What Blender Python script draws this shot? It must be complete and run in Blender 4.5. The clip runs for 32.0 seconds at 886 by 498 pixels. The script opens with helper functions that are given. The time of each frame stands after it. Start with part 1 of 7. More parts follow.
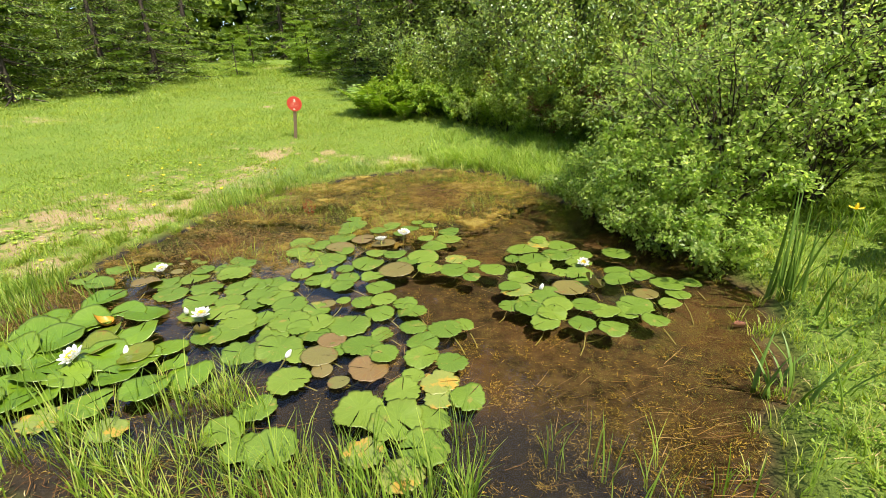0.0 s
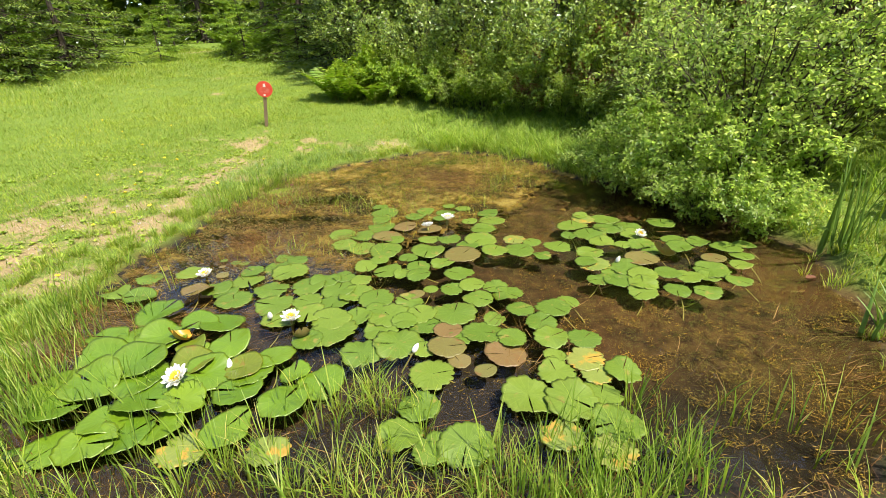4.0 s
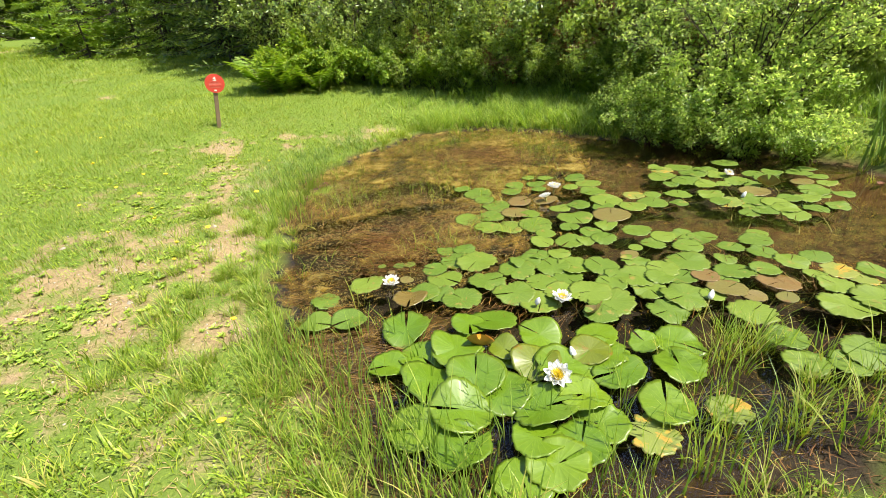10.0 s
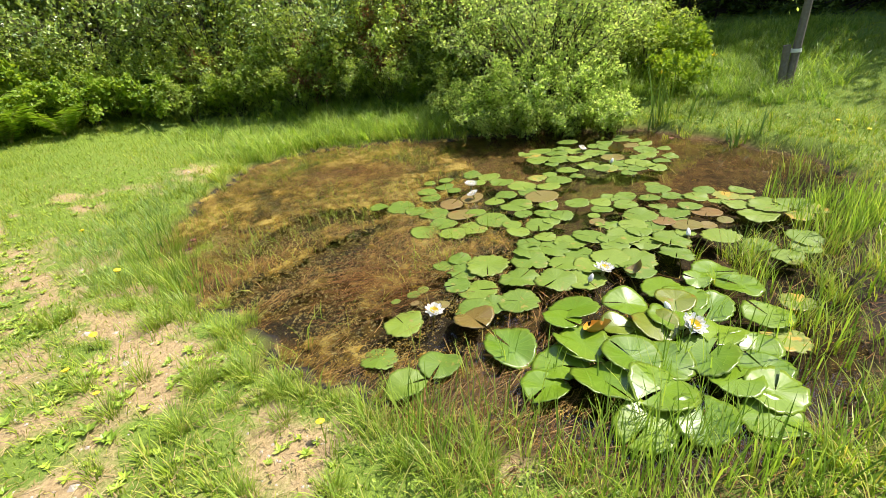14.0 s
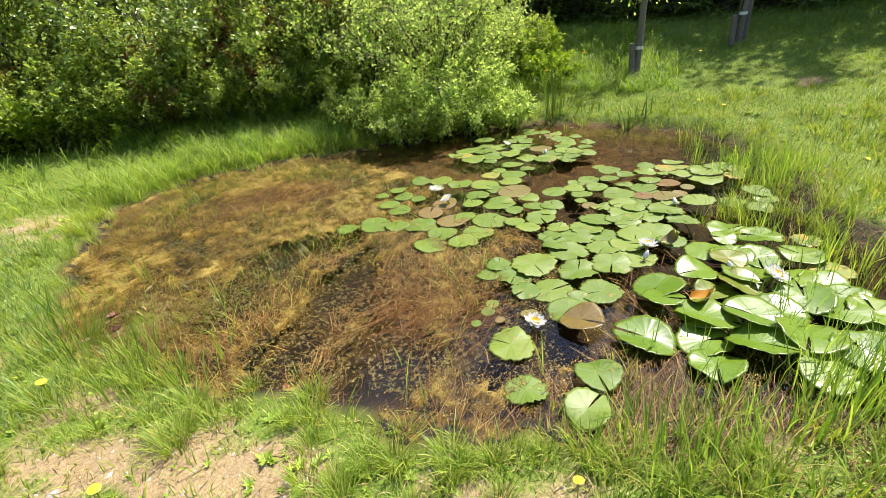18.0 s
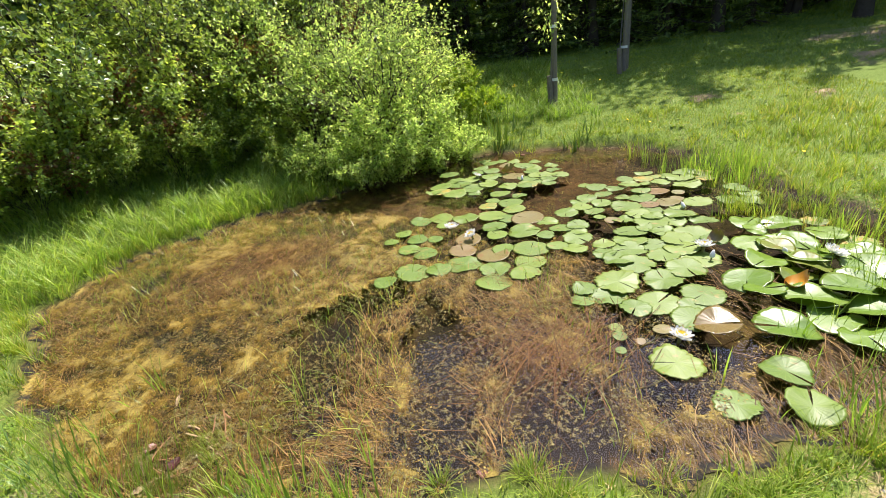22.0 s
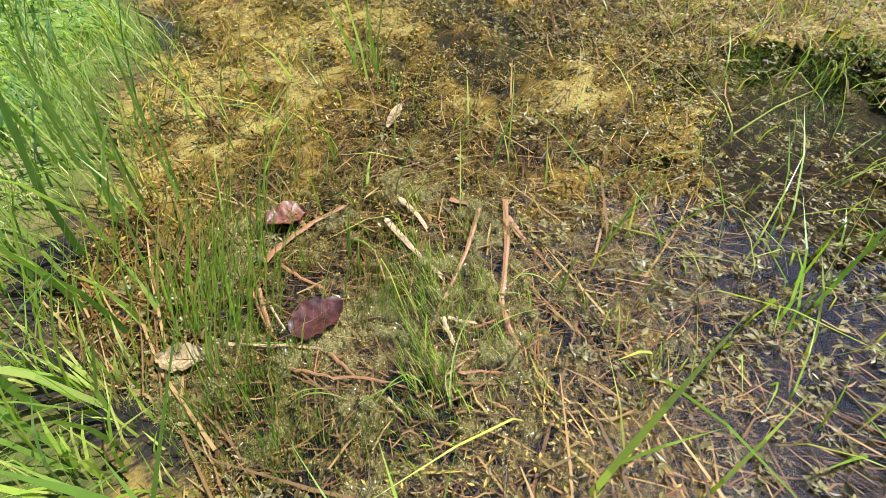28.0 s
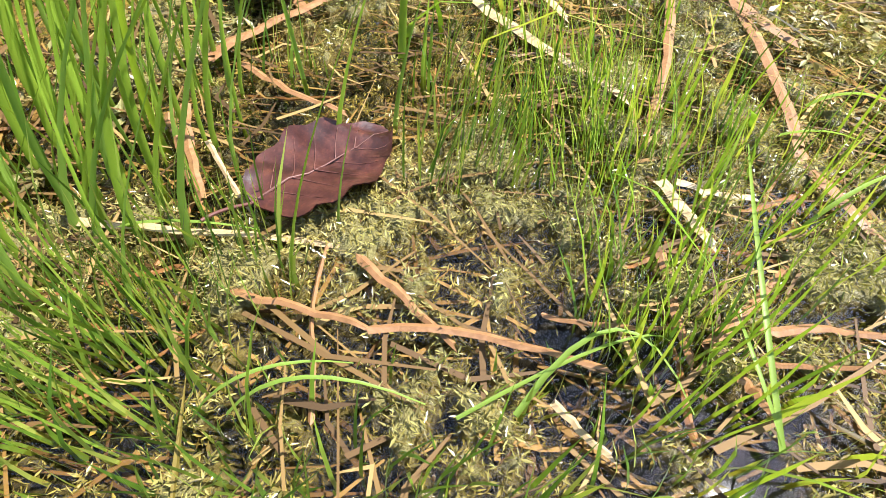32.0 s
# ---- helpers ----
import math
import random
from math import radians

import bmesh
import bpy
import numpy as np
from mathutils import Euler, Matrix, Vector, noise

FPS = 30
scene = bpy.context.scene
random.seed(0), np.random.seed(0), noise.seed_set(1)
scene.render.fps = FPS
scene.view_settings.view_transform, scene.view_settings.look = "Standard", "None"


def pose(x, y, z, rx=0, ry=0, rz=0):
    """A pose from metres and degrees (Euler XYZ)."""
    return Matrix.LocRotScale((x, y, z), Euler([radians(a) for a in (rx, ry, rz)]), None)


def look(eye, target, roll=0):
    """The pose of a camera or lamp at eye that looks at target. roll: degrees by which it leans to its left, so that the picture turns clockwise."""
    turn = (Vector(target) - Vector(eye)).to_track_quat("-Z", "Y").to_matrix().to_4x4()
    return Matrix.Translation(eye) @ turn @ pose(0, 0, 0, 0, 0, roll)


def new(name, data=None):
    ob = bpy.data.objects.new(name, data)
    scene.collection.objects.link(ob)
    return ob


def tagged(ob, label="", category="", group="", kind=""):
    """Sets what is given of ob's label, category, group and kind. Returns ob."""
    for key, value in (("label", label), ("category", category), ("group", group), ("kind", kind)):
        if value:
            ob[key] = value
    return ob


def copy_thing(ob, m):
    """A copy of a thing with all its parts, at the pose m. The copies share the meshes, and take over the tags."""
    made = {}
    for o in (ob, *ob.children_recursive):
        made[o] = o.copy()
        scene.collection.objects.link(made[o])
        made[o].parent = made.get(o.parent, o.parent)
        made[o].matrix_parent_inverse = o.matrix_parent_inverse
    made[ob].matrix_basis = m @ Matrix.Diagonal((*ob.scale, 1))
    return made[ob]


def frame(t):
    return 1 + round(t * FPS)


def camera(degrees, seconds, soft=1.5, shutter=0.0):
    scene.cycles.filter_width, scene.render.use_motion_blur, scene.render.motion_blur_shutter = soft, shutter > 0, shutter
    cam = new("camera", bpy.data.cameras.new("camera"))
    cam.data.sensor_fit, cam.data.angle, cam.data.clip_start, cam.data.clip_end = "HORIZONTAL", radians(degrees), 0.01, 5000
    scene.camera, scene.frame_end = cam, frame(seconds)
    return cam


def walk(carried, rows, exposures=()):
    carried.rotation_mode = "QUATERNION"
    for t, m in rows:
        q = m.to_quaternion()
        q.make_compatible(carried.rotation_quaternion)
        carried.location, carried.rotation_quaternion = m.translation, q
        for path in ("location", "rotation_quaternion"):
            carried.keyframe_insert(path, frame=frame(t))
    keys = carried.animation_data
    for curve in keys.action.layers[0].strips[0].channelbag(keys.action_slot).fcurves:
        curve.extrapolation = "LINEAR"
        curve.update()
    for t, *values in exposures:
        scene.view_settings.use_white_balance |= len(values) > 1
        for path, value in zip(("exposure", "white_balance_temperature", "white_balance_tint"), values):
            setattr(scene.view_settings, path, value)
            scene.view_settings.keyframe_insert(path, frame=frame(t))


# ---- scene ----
cam = camera(89.2, 32.0, soft=0.7)
PATH = [
    (0, (1.403, 0.434, 1.551), (0.954, 2.235, 0.808), -1.8),
    (0.5, (1.373, 0.426, 1.576), (0.903, 2.226, 0.842), -2.1),
    (1, (1.321, 0.436, 1.581), (0.906, 2.244, 0.833), -2.9),
    (1.5, (1.24, 0.461, 1.578), (0.986, 2.304, 0.843), -2.0),
    (2, (1.082, 0.456, 1.589), (0.907, 2.311, 0.859), -0.9),
    (2.5, (0.901, 0.451, 1.577), (0.738, 2.304, 0.843), -0.7),
    (3, (0.692, 0.431, 1.571), (0.524, 2.278, 0.824), -0.8),
    (3.5, (0.501, 0.385, 1.533), (0.337, 2.22, 0.754), -1.0),
    (4, (0.329, 0.324, 1.55), (0.17, 2.144, 0.736), -2.5),
    (4.5, (0.162, 0.325, 1.51), (0.015, 2.135, 0.673), -3.5),
    (6.5, (-0.577, 0.38, 1.556), (-0.481, 2.157, 0.643), -4.0),
    (7, (-0.792, 0.429, 1.575), (-0.681, 2.203, 0.657), -4.4),
    (7.5, (-0.974, 0.474, 1.596), (-0.852, 2.251, 0.686), -4.4),
    (8, (-1.191, 0.461, 1.603), (-1.048, 2.242, 0.705), -4.7),
    (8.5, (-1.401, 0.45, 1.61), (-1.222, 2.227, 0.709), -4.8),
    (9, (-1.602, 0.517, 1.591), (-1.383, 2.286, 0.684), -4.8),
    (9.5, (-1.804, 0.568, 1.592), (-1.523, 2.335, 0.698), -5.0),
    (10, (-2.03, 0.621, 1.581), (-1.611, 2.357, 0.68), -5.1),
    (10.5, (-2.211, 0.738, 1.543), (-1.613, 2.406, 0.615), -4.2),
    (11, (-2.381, 0.912, 1.541), (-1.656, 2.525, 0.606), -4.0),
    (11.5, (-2.562, 1.034, 1.546), (-1.696, 2.571, 0.603), -3.9),
    (12, (-2.756, 1.135, 1.573), (-1.792, 2.607, 0.622), -3.8),
    (12.5, (-2.924, 1.296, 1.533), (-1.892, 2.713, 0.57), -4.4),
    (13, (-3.069, 1.445, 1.529), (-1.965, 2.805, 0.562), -4.8),
    (13.5, (-3.206, 1.586, 1.54), (-1.999, 2.879, 0.606), -5.6),
    (14, (-3.298, 1.705, 1.548), (-1.997, 2.925, 0.642), -6.0),
    (14.5, (-3.352, 1.898, 1.555), (-1.99, 3.059, 0.662), -6.8),
    (15, (-3.406, 2.063, 1.555), (-1.96, 3.116, 0.66), -6.5),
    (15.5, (-3.492, 2.219, 1.557), (-1.938, 3.094, 0.652), -6.5),
    (17.5, (-3.637, 2.864, 1.482), (-1.973, 3.479, 0.558), -5.4),
    (18, (-3.689, 3.057, 1.499), (-2.012, 3.639, 0.577), -5.8),
    (18.5, (-3.676, 3.267, 1.495), (-1.992, 3.835, 0.578), -6.1),
    (19, (-3.667, 3.454, 1.484), (-1.976, 4.003, 0.568), -6.4),
    (19.5, (-3.717, 3.664, 1.475), (-2.017, 4.184, 0.56), -6.6),
    (20, (-3.758, 3.851, 1.493), (-2.053, 4.346, 0.571), -7.1),
    (20.5, (-3.712, 4.031, 1.487), (-1.981, 4.443, 0.572), -7.9),
    (21, (-3.678, 4.173, 1.509), (-1.896, 4.435, 0.641), -8.3),
    (21.5, (-3.69, 4.286, 1.516), (-1.882, 4.42, 0.672), -8.7),
    (22, (-3.649, 4.346, 1.529), (-1.826, 4.402, 0.709), -7.7),
    (22.5, (-3.581, 4.359, 1.511), (-1.755, 4.376, 0.694), -6.8),
    (23, (-3.56, 4.394, 1.513), (-1.731, 4.412, 0.704), -6.2),
    (23.5, (-3.56, 4.478, 1.504), (-1.739, 4.66, 0.697), -5.7),
    (24, (-3.56, 4.527, 1.498), (-1.773, 4.891, 0.677), -5.1),
    (24.5, (-3.578, 4.555, 1.478), (-1.836, 5.021, 0.614), -4.1),
    (25, (-3.596, 4.566, 1.457), (-1.928, 5.16, 0.528), -3.6),
    (25.5, (-3.618, 4.602, 1.445), (-2.033, 5.308, 0.451), -3.0),
    (27.5, (-2.54, 5.273, 0.6), (-2.215, 5.472, 0.276), -0.7),
    (28, (-2.387, 5.4, 0.448), (-2.096, 5.586, 0.087), 0.2),
    (28.5, (-2.331, 5.479, 0.351), (-2.078, 5.651, -0.045), 0.7),
    (29, (-2.257, 5.524, 0.268), (-2.005, 5.696, -0.128), 1.8),
    (29.5, (-2.257, 5.537, 0.218), (-2.004, 5.709, -0.178), 0.9),
    (30, (-2.26, 5.551, 0.181), (-2.008, 5.724, -0.214), 0.6),
    (30.5, (-2.271, 5.553, 0.162), (-2.02, 5.728, -0.233), 0.9),
    (31, (-2.272, 5.561, 0.146), (-2.021, 5.736, -0.249), 1.0),
    (31.5, (-2.287, 5.563, 0.146), (-2.038, 5.74, -0.249), 0.5),
    (32, (-2.299, 5.561, 0.144), (-2.05, 5.738, -0.251), 0.4),
]
walk(cam, [(t, look(eye, target, roll)) for t, eye, target, roll in PATH], exposures=[(0, 1.0, 6500, 12), (6, 1.03, 6500, 12), (13, 1.1, 6450, 16), (18, 1.1, 6300, 20), (25, 1.1, 5900, 21), (28, 1.12, 5500, 20), (30, 1.4, 5750, 14), (32, 1.6, 5700, 15)])

# ---- daylight ----
SUN_AZ, SUN_EL = radians(130), radians(60)      # clockwise from +y, and above the horizon
world = bpy.data.worlds.new("sky")
scene.world = world
world.use_nodes = True
wn = world.node_tree
sky = wn.nodes.new("ShaderNodeTexSky")
sky.sky_type, sky.sun_disc, sky.sun_elevation, sky.sun_rotation = "NISHITA", False, SUN_EL, SUN_AZ
bg = wn.nodes["Background"]
bg.inputs["Strength"].default_value = 0.15
wn.links.new(sky.outputs[0], bg.inputs["Color"])
sun_dir = Vector((math.sin(SUN_AZ) * math.cos(SUN_EL), math.cos(SUN_AZ) * math.cos(SUN_EL), math.sin(SUN_EL)))
sun = new("sun", bpy.data.lights.new("sun", "SUN"))
sun.data.energy, sun.data.angle, sun.data.color = 5.0, radians(0.55), (1.0, 0.94, 0.80)
sun.matrix_world = look(sun_dir * 40, (0, 0, 0))


# ---- materials ----
class Mat:
    """A node material with short ways to add and link nodes."""

    def __init__(self, name):
        self.m = bpy.data.materials.new(name)
        self.m.use_nodes = True
        self.t = self.m.node_tree
        self.bsdf, self.out = self.t.nodes["Principled BSDF"], self.t.nodes["Material Output"]

    def node(self, kind, **values):
        n = self.t.nodes.new("ShaderNode" + kind)
        for key, value in values.items():
            n.inputs[key.replace("_", " ")].default_value = value
        return n

    def link(self, a, b):
        self.t.links.new(a, b)

    def coords(self, kind="Object"):
        return self.t.nodes.new("ShaderNodeTexCoord").outputs[kind]

    def noise(self, scale, detail=4.0, rough=0.6, where=None):
        n = self.node("TexNoise", Scale=scale, Detail=detail, Roughness=rough)
        self.link(where or self.coords(), n.inputs["Vector"])
        return n.outputs["Fac"]

    def ramp(self, fac, *stops):
        r = self.node("ValToRGB")
        el = r.color_ramp.elements
        el[0].position, el[0].color = stops[0][0], (*stops[0][1], 1)
        el[1].position, el[1].color = stops[-1][0], (*stops[-1][1], 1)
        for p, c in stops[1:-1]:
            el.new(p).color = (*c, 1)
        self.link(fac, r.inputs[0])
        return r.outputs[0]

    def mix(self, fac, a, b, how="MIX"):
        n = self.t.nodes.new("ShaderNodeMix")
        n.data_type, n.blend_type = "RGBA", how
        for sock, value in ((n.inputs[0], fac), (n.inputs[6], a), (n.inputs[7], b)):
            if isinstance(value, (int, float)):
                sock.default_value = value
            elif isinstance(value, tuple):
                sock.default_value = (*value, 1)
            else:
                self.link(value, sock)
        return n.outputs[2]

    def math(self, how, a, b=0.0):
        n = self.t.nodes.new("ShaderNodeMath")
        n.operation = how
        for sock, value in ((n.inputs[0], a), (n.inputs[1], b)):
            if isinstance(value, (int, float)):
                sock.default_value = value
            else:
                self.link(value, sock)
        return n.outputs[0]

    def colour(self, socket):
        self.link(socket, self.bsdf.inputs["Base Color"])
        return self

    def gloss(self, rough, spec=0.5):
        self.bsdf.inputs["Specular IOR Level"].default_value = spec
        if isinstance(rough, (int, float)):
            self.bsdf.inputs["Roughness"].default_value = rough
        else:
            self.link(rough, self.bsdf.inputs["Roughness"])
        return self

    def bump(self, height, strength=0.3, distance=0.01):
        b = self.node("Bump", Strength=strength, Distance=distance)
        self.link(height, b.inputs["Height"])
        self.link(b.outputs[0], self.bsdf.inputs["Normal"])
        return self

    def thin(self, colour, share=0.35):
        """Lets light through, as a leaf does."""
        tr = self.node("BsdfTranslucent")
        self.link(colour, tr.inputs["Color"])
        mx = self.node("MixShader", Fac=share)
        self.link(self.bsdf.outputs[0], mx.inputs[1])
        self.link(tr.outputs[0], mx.inputs[2])
        self.link(mx.outputs[0], self.out.inputs["Surface"])
        return self


def island(m):
    return m.t.nodes.new("ShaderNodeNewGeometry").outputs["Random Per Island"]


def by_object(m):
    return m.t.nodes.new("ShaderNodeObjectInfo").outputs["Random"]


def leafy(name, *colours, share=0.4, rough=0.45, spec=0.4, patch=0.8, tint=(1.25, 1.2, 0.5)):
    """Small leaves or blades: each its own tone, drifting over the ground in larger patches."""
    m = Mat(name)
    step = 1.0 / max(1, len(colours) - 1)
    c = m.ramp(island(m), *[(i * step, k) for i, k in enumerate(colours)])
    big = m.ramp(m.noise(patch, 2), (0.3, (0.78, 0.78, 0.86)), (0.7, (1.27, 1.12, 1.06)))
    c = m.mix(1.0, c, big, "MULTIPLY")
    m.colour(c).gloss(rough, spec)
    return m.thin(m.mix(1.0, c, tint, "MULTIPLY"), share).m


def plain(name, c1, c2, scale=20.0, rough=0.6, spec=0.4, relief=0.3, dist=0.004, metal=0.0):
    m = Mat(name)
    n = m.noise(scale, 5)
    c = m.mix(m.noise(scale * 0.13, 2), m.ramp(n, (0.3, c1), (0.7, c2)), tuple(0.5 * (a + b) for a, b in zip(c1, c2)))
    m.colour(c).gloss(rough, spec).bump(n, relief, dist)
    m.bsdf.inputs["Metallic"].default_value = metal
    return m.m


LAWN = leafy("lawn_grass", (0.11, 0.20, 0.012), (0.20, 0.32, 0.02), (0.28, 0.40, 0.035), (0.39, 0.42, 0.08), share=0.38, patch=0.9)
SHORE_GRASS = leafy("shore_grass", (0.12, 0.22, 0.016), (0.21, 0.35, 0.028), (0.31, 0.43, 0.05), (0.43, 0.41, 0.13), share=0.42, patch=1.3)
BLUE_GRASS = leafy("blue_green_grass", (0.10, 0.19, 0.045), (0.17, 0.30, 0.065), (0.27, 0.38, 0.10), share=0.35, patch=1.5)
TALL_GRASS = leafy("tall_grass", (0.12, 0.225, 0.03), (0.195, 0.33, 0.042), (0.28, 0.41, 0.06), (0.38, 0.49, 0.10), share=0.5, tint=(1.15, 1.25, 0.6))
RUSH = leafy("rush_blade", (0.09, 0.18, 0.012), (0.18, 0.32, 0.02), (0.29, 0.42, 0.035), (0.40, 0.44, 0.08), share=0.38, rough=0.35)
BUSH_LEAF = leafy("bush_leaf", (0.18, 0.295, 0.06), (0.275, 0.415, 0.085), (0.375, 0.515, 0.115), (0.48, 0.58, 0.17), share=0.68, rough=0.42, spec=0.8, patch=0.6, tint=(1.5, 1.5, 1.15))
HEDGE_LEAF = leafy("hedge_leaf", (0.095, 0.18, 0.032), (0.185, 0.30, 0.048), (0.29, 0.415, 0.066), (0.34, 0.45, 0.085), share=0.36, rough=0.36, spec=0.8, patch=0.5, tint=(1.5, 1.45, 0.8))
# hedge leaf again, brighter: sunlight on the front shrubs put into its colour
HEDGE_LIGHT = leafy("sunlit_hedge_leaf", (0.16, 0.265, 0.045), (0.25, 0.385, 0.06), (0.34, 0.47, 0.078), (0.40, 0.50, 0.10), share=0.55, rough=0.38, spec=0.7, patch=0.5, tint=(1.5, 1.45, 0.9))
RED_TIPS = leafy("reddish_leaf", (0.17, 0.08, 0.035), (0.26, 0.12, 0.06), (0.24, 0.20, 0.05), (0.16, 0.24, 0.03), share=0.4)
BRAMBLE = leafy("bramble_leaf", (0.15, 0.28, 0.02), (0.24, 0.39, 0.03), (0.34, 0.47, 0.05), share=0.5)
FERN = leafy("fern_frond", (0.14, 0.27, 0.02), (0.21, 0.36, 0.03), (0.28, 0.42, 0.045), share=0.45)
TREE_LEAF = leafy("tree_leaf", (0.06, 0.12, 0.012), (0.11, 0.19, 0.016), (0.18, 0.28, 0.025), share=0.32)
NEEDLES = leafy("spruce_needles", (0.045, 0.09, 0.018), (0.09, 0.16, 0.025), (0.17, 0.26, 0.04), (0.26, 0.36, 0.06), share=0.25, rough=0.5)
FRESH_NEEDLES = leafy("fresh_needles", (0.13, 0.25, 0.02), (0.20, 0.34, 0.03), (0.27, 0.40, 0.045), share=0.4)
THATCH = leafy("dry_thatch", (0.20, 0.15, 0.06), (0.32, 0.25, 0.11), (0.45, 0.37, 0.18), share=0.15, rough=0.7, spec=0.2, tint=(1, 0.95, 0.8))
IRIS_LEAF = leafy("iris_leaf", (0.06, 0.13, 0.02), (0.11, 0.21, 0.03), (0.18, 0.30, 0.045), share=0.25, rough=0.4)
WEED_LEAF = leafy("weed_leaf", (0.14, 0.26, 0.025), (0.23, 0.39, 0.04), (0.34, 0.47, 0.06), share=0.35, rough=0.4)
PLANTAIN = leafy("plantain_leaf", (0.20, 0.34, 0.03), (0.31, 0.46, 0.045), (0.42, 0.53, 0.075), share=0.3, rough=0.45)
ALGAE = leafy("floating_algae", (0.09, 0.077, 0.025), (0.155, 0.135, 0.04), (0.235, 0.21, 0.058), (0.24, 0.25, 0.08), share=0.3, rough=0.4, patch=2.0, tint=(1.0, 1.0, 0.6))
FINE_RUSH = leafy("fine_rush", (0.07, 0.15, 0.015), (0.16, 0.28, 0.022), (0.28, 0.41, 0.035), (0.42, 0.48, 0.08), share=0.3, rough=0.35)
HERB = leafy("herb_leaf", (0.12, 0.23, 0.02), (0.2, 0.34, 0.03), (0.29, 0.42, 0.05), share=0.4)
STRAW = leafy("dead_reed", (0.05, 0.028, 0.009), (0.115, 0.066, 0.019), (0.19, 0.118, 0.032), (0.34, 0.235, 0.075), share=0.1, rough=0.65, spec=0.25, tint=(1, 0.9, 0.7))
RUSSET = leafy("russet_reed", (0.045, 0.023, 0.007), (0.105, 0.053, 0.014), (0.19, 0.105, 0.027), share=0.08, rough=0.7, spec=0.25, tint=(1, 0.9, 0.7))
PONDWEED = leafy("pond_weed", (0.036, 0.026, 0.006), (0.125, 0.09, 0.013), (0.26, 0.196, 0.024), (0.42, 0.33, 0.05), share=0.2, rough=0.5, patch=1.6, tint=(1.0, 1.0, 0.6))
MOSS = leafy("water_moss", (0.13, 0.105, 0.03), (0.23, 0.20, 0.055), (0.33, 0.30, 0.08), (0.42, 0.41, 0.13), share=0.3, rough=0.2, spec=0.6, patch=9.0, tint=(1.0, 1.05, 0.6))
BARK = plain("bark", (0.04, 0.03, 0.022), (0.085, 0.068, 0.05), 14, 0.9, 0.2, 0.8, 0.02)
GREY_BARK = plain("grey_bark", (0.10, 0.095, 0.085), (0.22, 0.21, 0.19), 18, 0.85, 0.2, 0.6, 0.01)
STAKE_WOOD = plain("weathered_stake", (0.11, 0.09, 0.07), (0.24, 0.21, 0.17), 26, 0.8, 0.25, 0.6, 0.006)
POST_WOOD = plain("post_wood", (0.14, 0.09, 0.055), (0.27, 0.19, 0.13), 30, 0.75, 0.25, 0.5, 0.004)
SIGN_RED = plain("sign_red", (0.60, 0.055, 0.04), (0.68, 0.075, 0.05), 6, 0.4, 0.5, 0.05, 0.001)
SIGN_WHITE = plain("sign_white", (0.72, 0.66, 0.62), (0.82, 0.78, 0.74), 8, 0.45, 0.5, 0.05, 0.001)
SIGN_PALE = plain("sign_pale_red", (0.70, 0.20, 0.16), (0.76, 0.27, 0.22), 8, 0.45, 0.5, 0.05, 0.001)
TIE = plain("tie_band", (0.6, 0.6, 0.55), (0.78, 0.78, 0.72), 30, 0.6, 0.4, 0.2, 0.002)
STAMEN = plain("stamen", (0.85, 0.68, 0.06), (0.9, 0.78, 0.12), 40, 0.5, 0.3, 0.1, 0.001)
YELLOW = plain("yellow_petal", (0.80, 0.55, 0.01), (0.88, 0.68, 0.03), 40, 0.5, 0.3, 0.1, 0.001)
REED_PIECE = plain("reed_piece", (0.14, 0.062, 0.022), (0.32, 0.165, 0.062), 260, 0.5, 0.4, 0.5, 0.001)
PALE_REED = plain("pale_reed_piece", (0.30, 0.19, 0.08), (0.48, 0.35, 0.18), 260, 0.5, 0.4, 0.5, 0.001)
STONE = plain("pebble", (0.26, 0.22, 0.17), (0.48, 0.43, 0.36), 40, 0.8, 0.3, 0.5, 0.003)


def petal_material():
    m = Mat("white_petal")
    n = m.noise(60, 3)
    c = m.ramp(n, (0.3, (0.80, 0.80, 0.76)), (0.7, (0.88, 0.88, 0.85)))
    m.colour(c).gloss(0.45, 0.4)
    return m.thin(c, 0.25).m


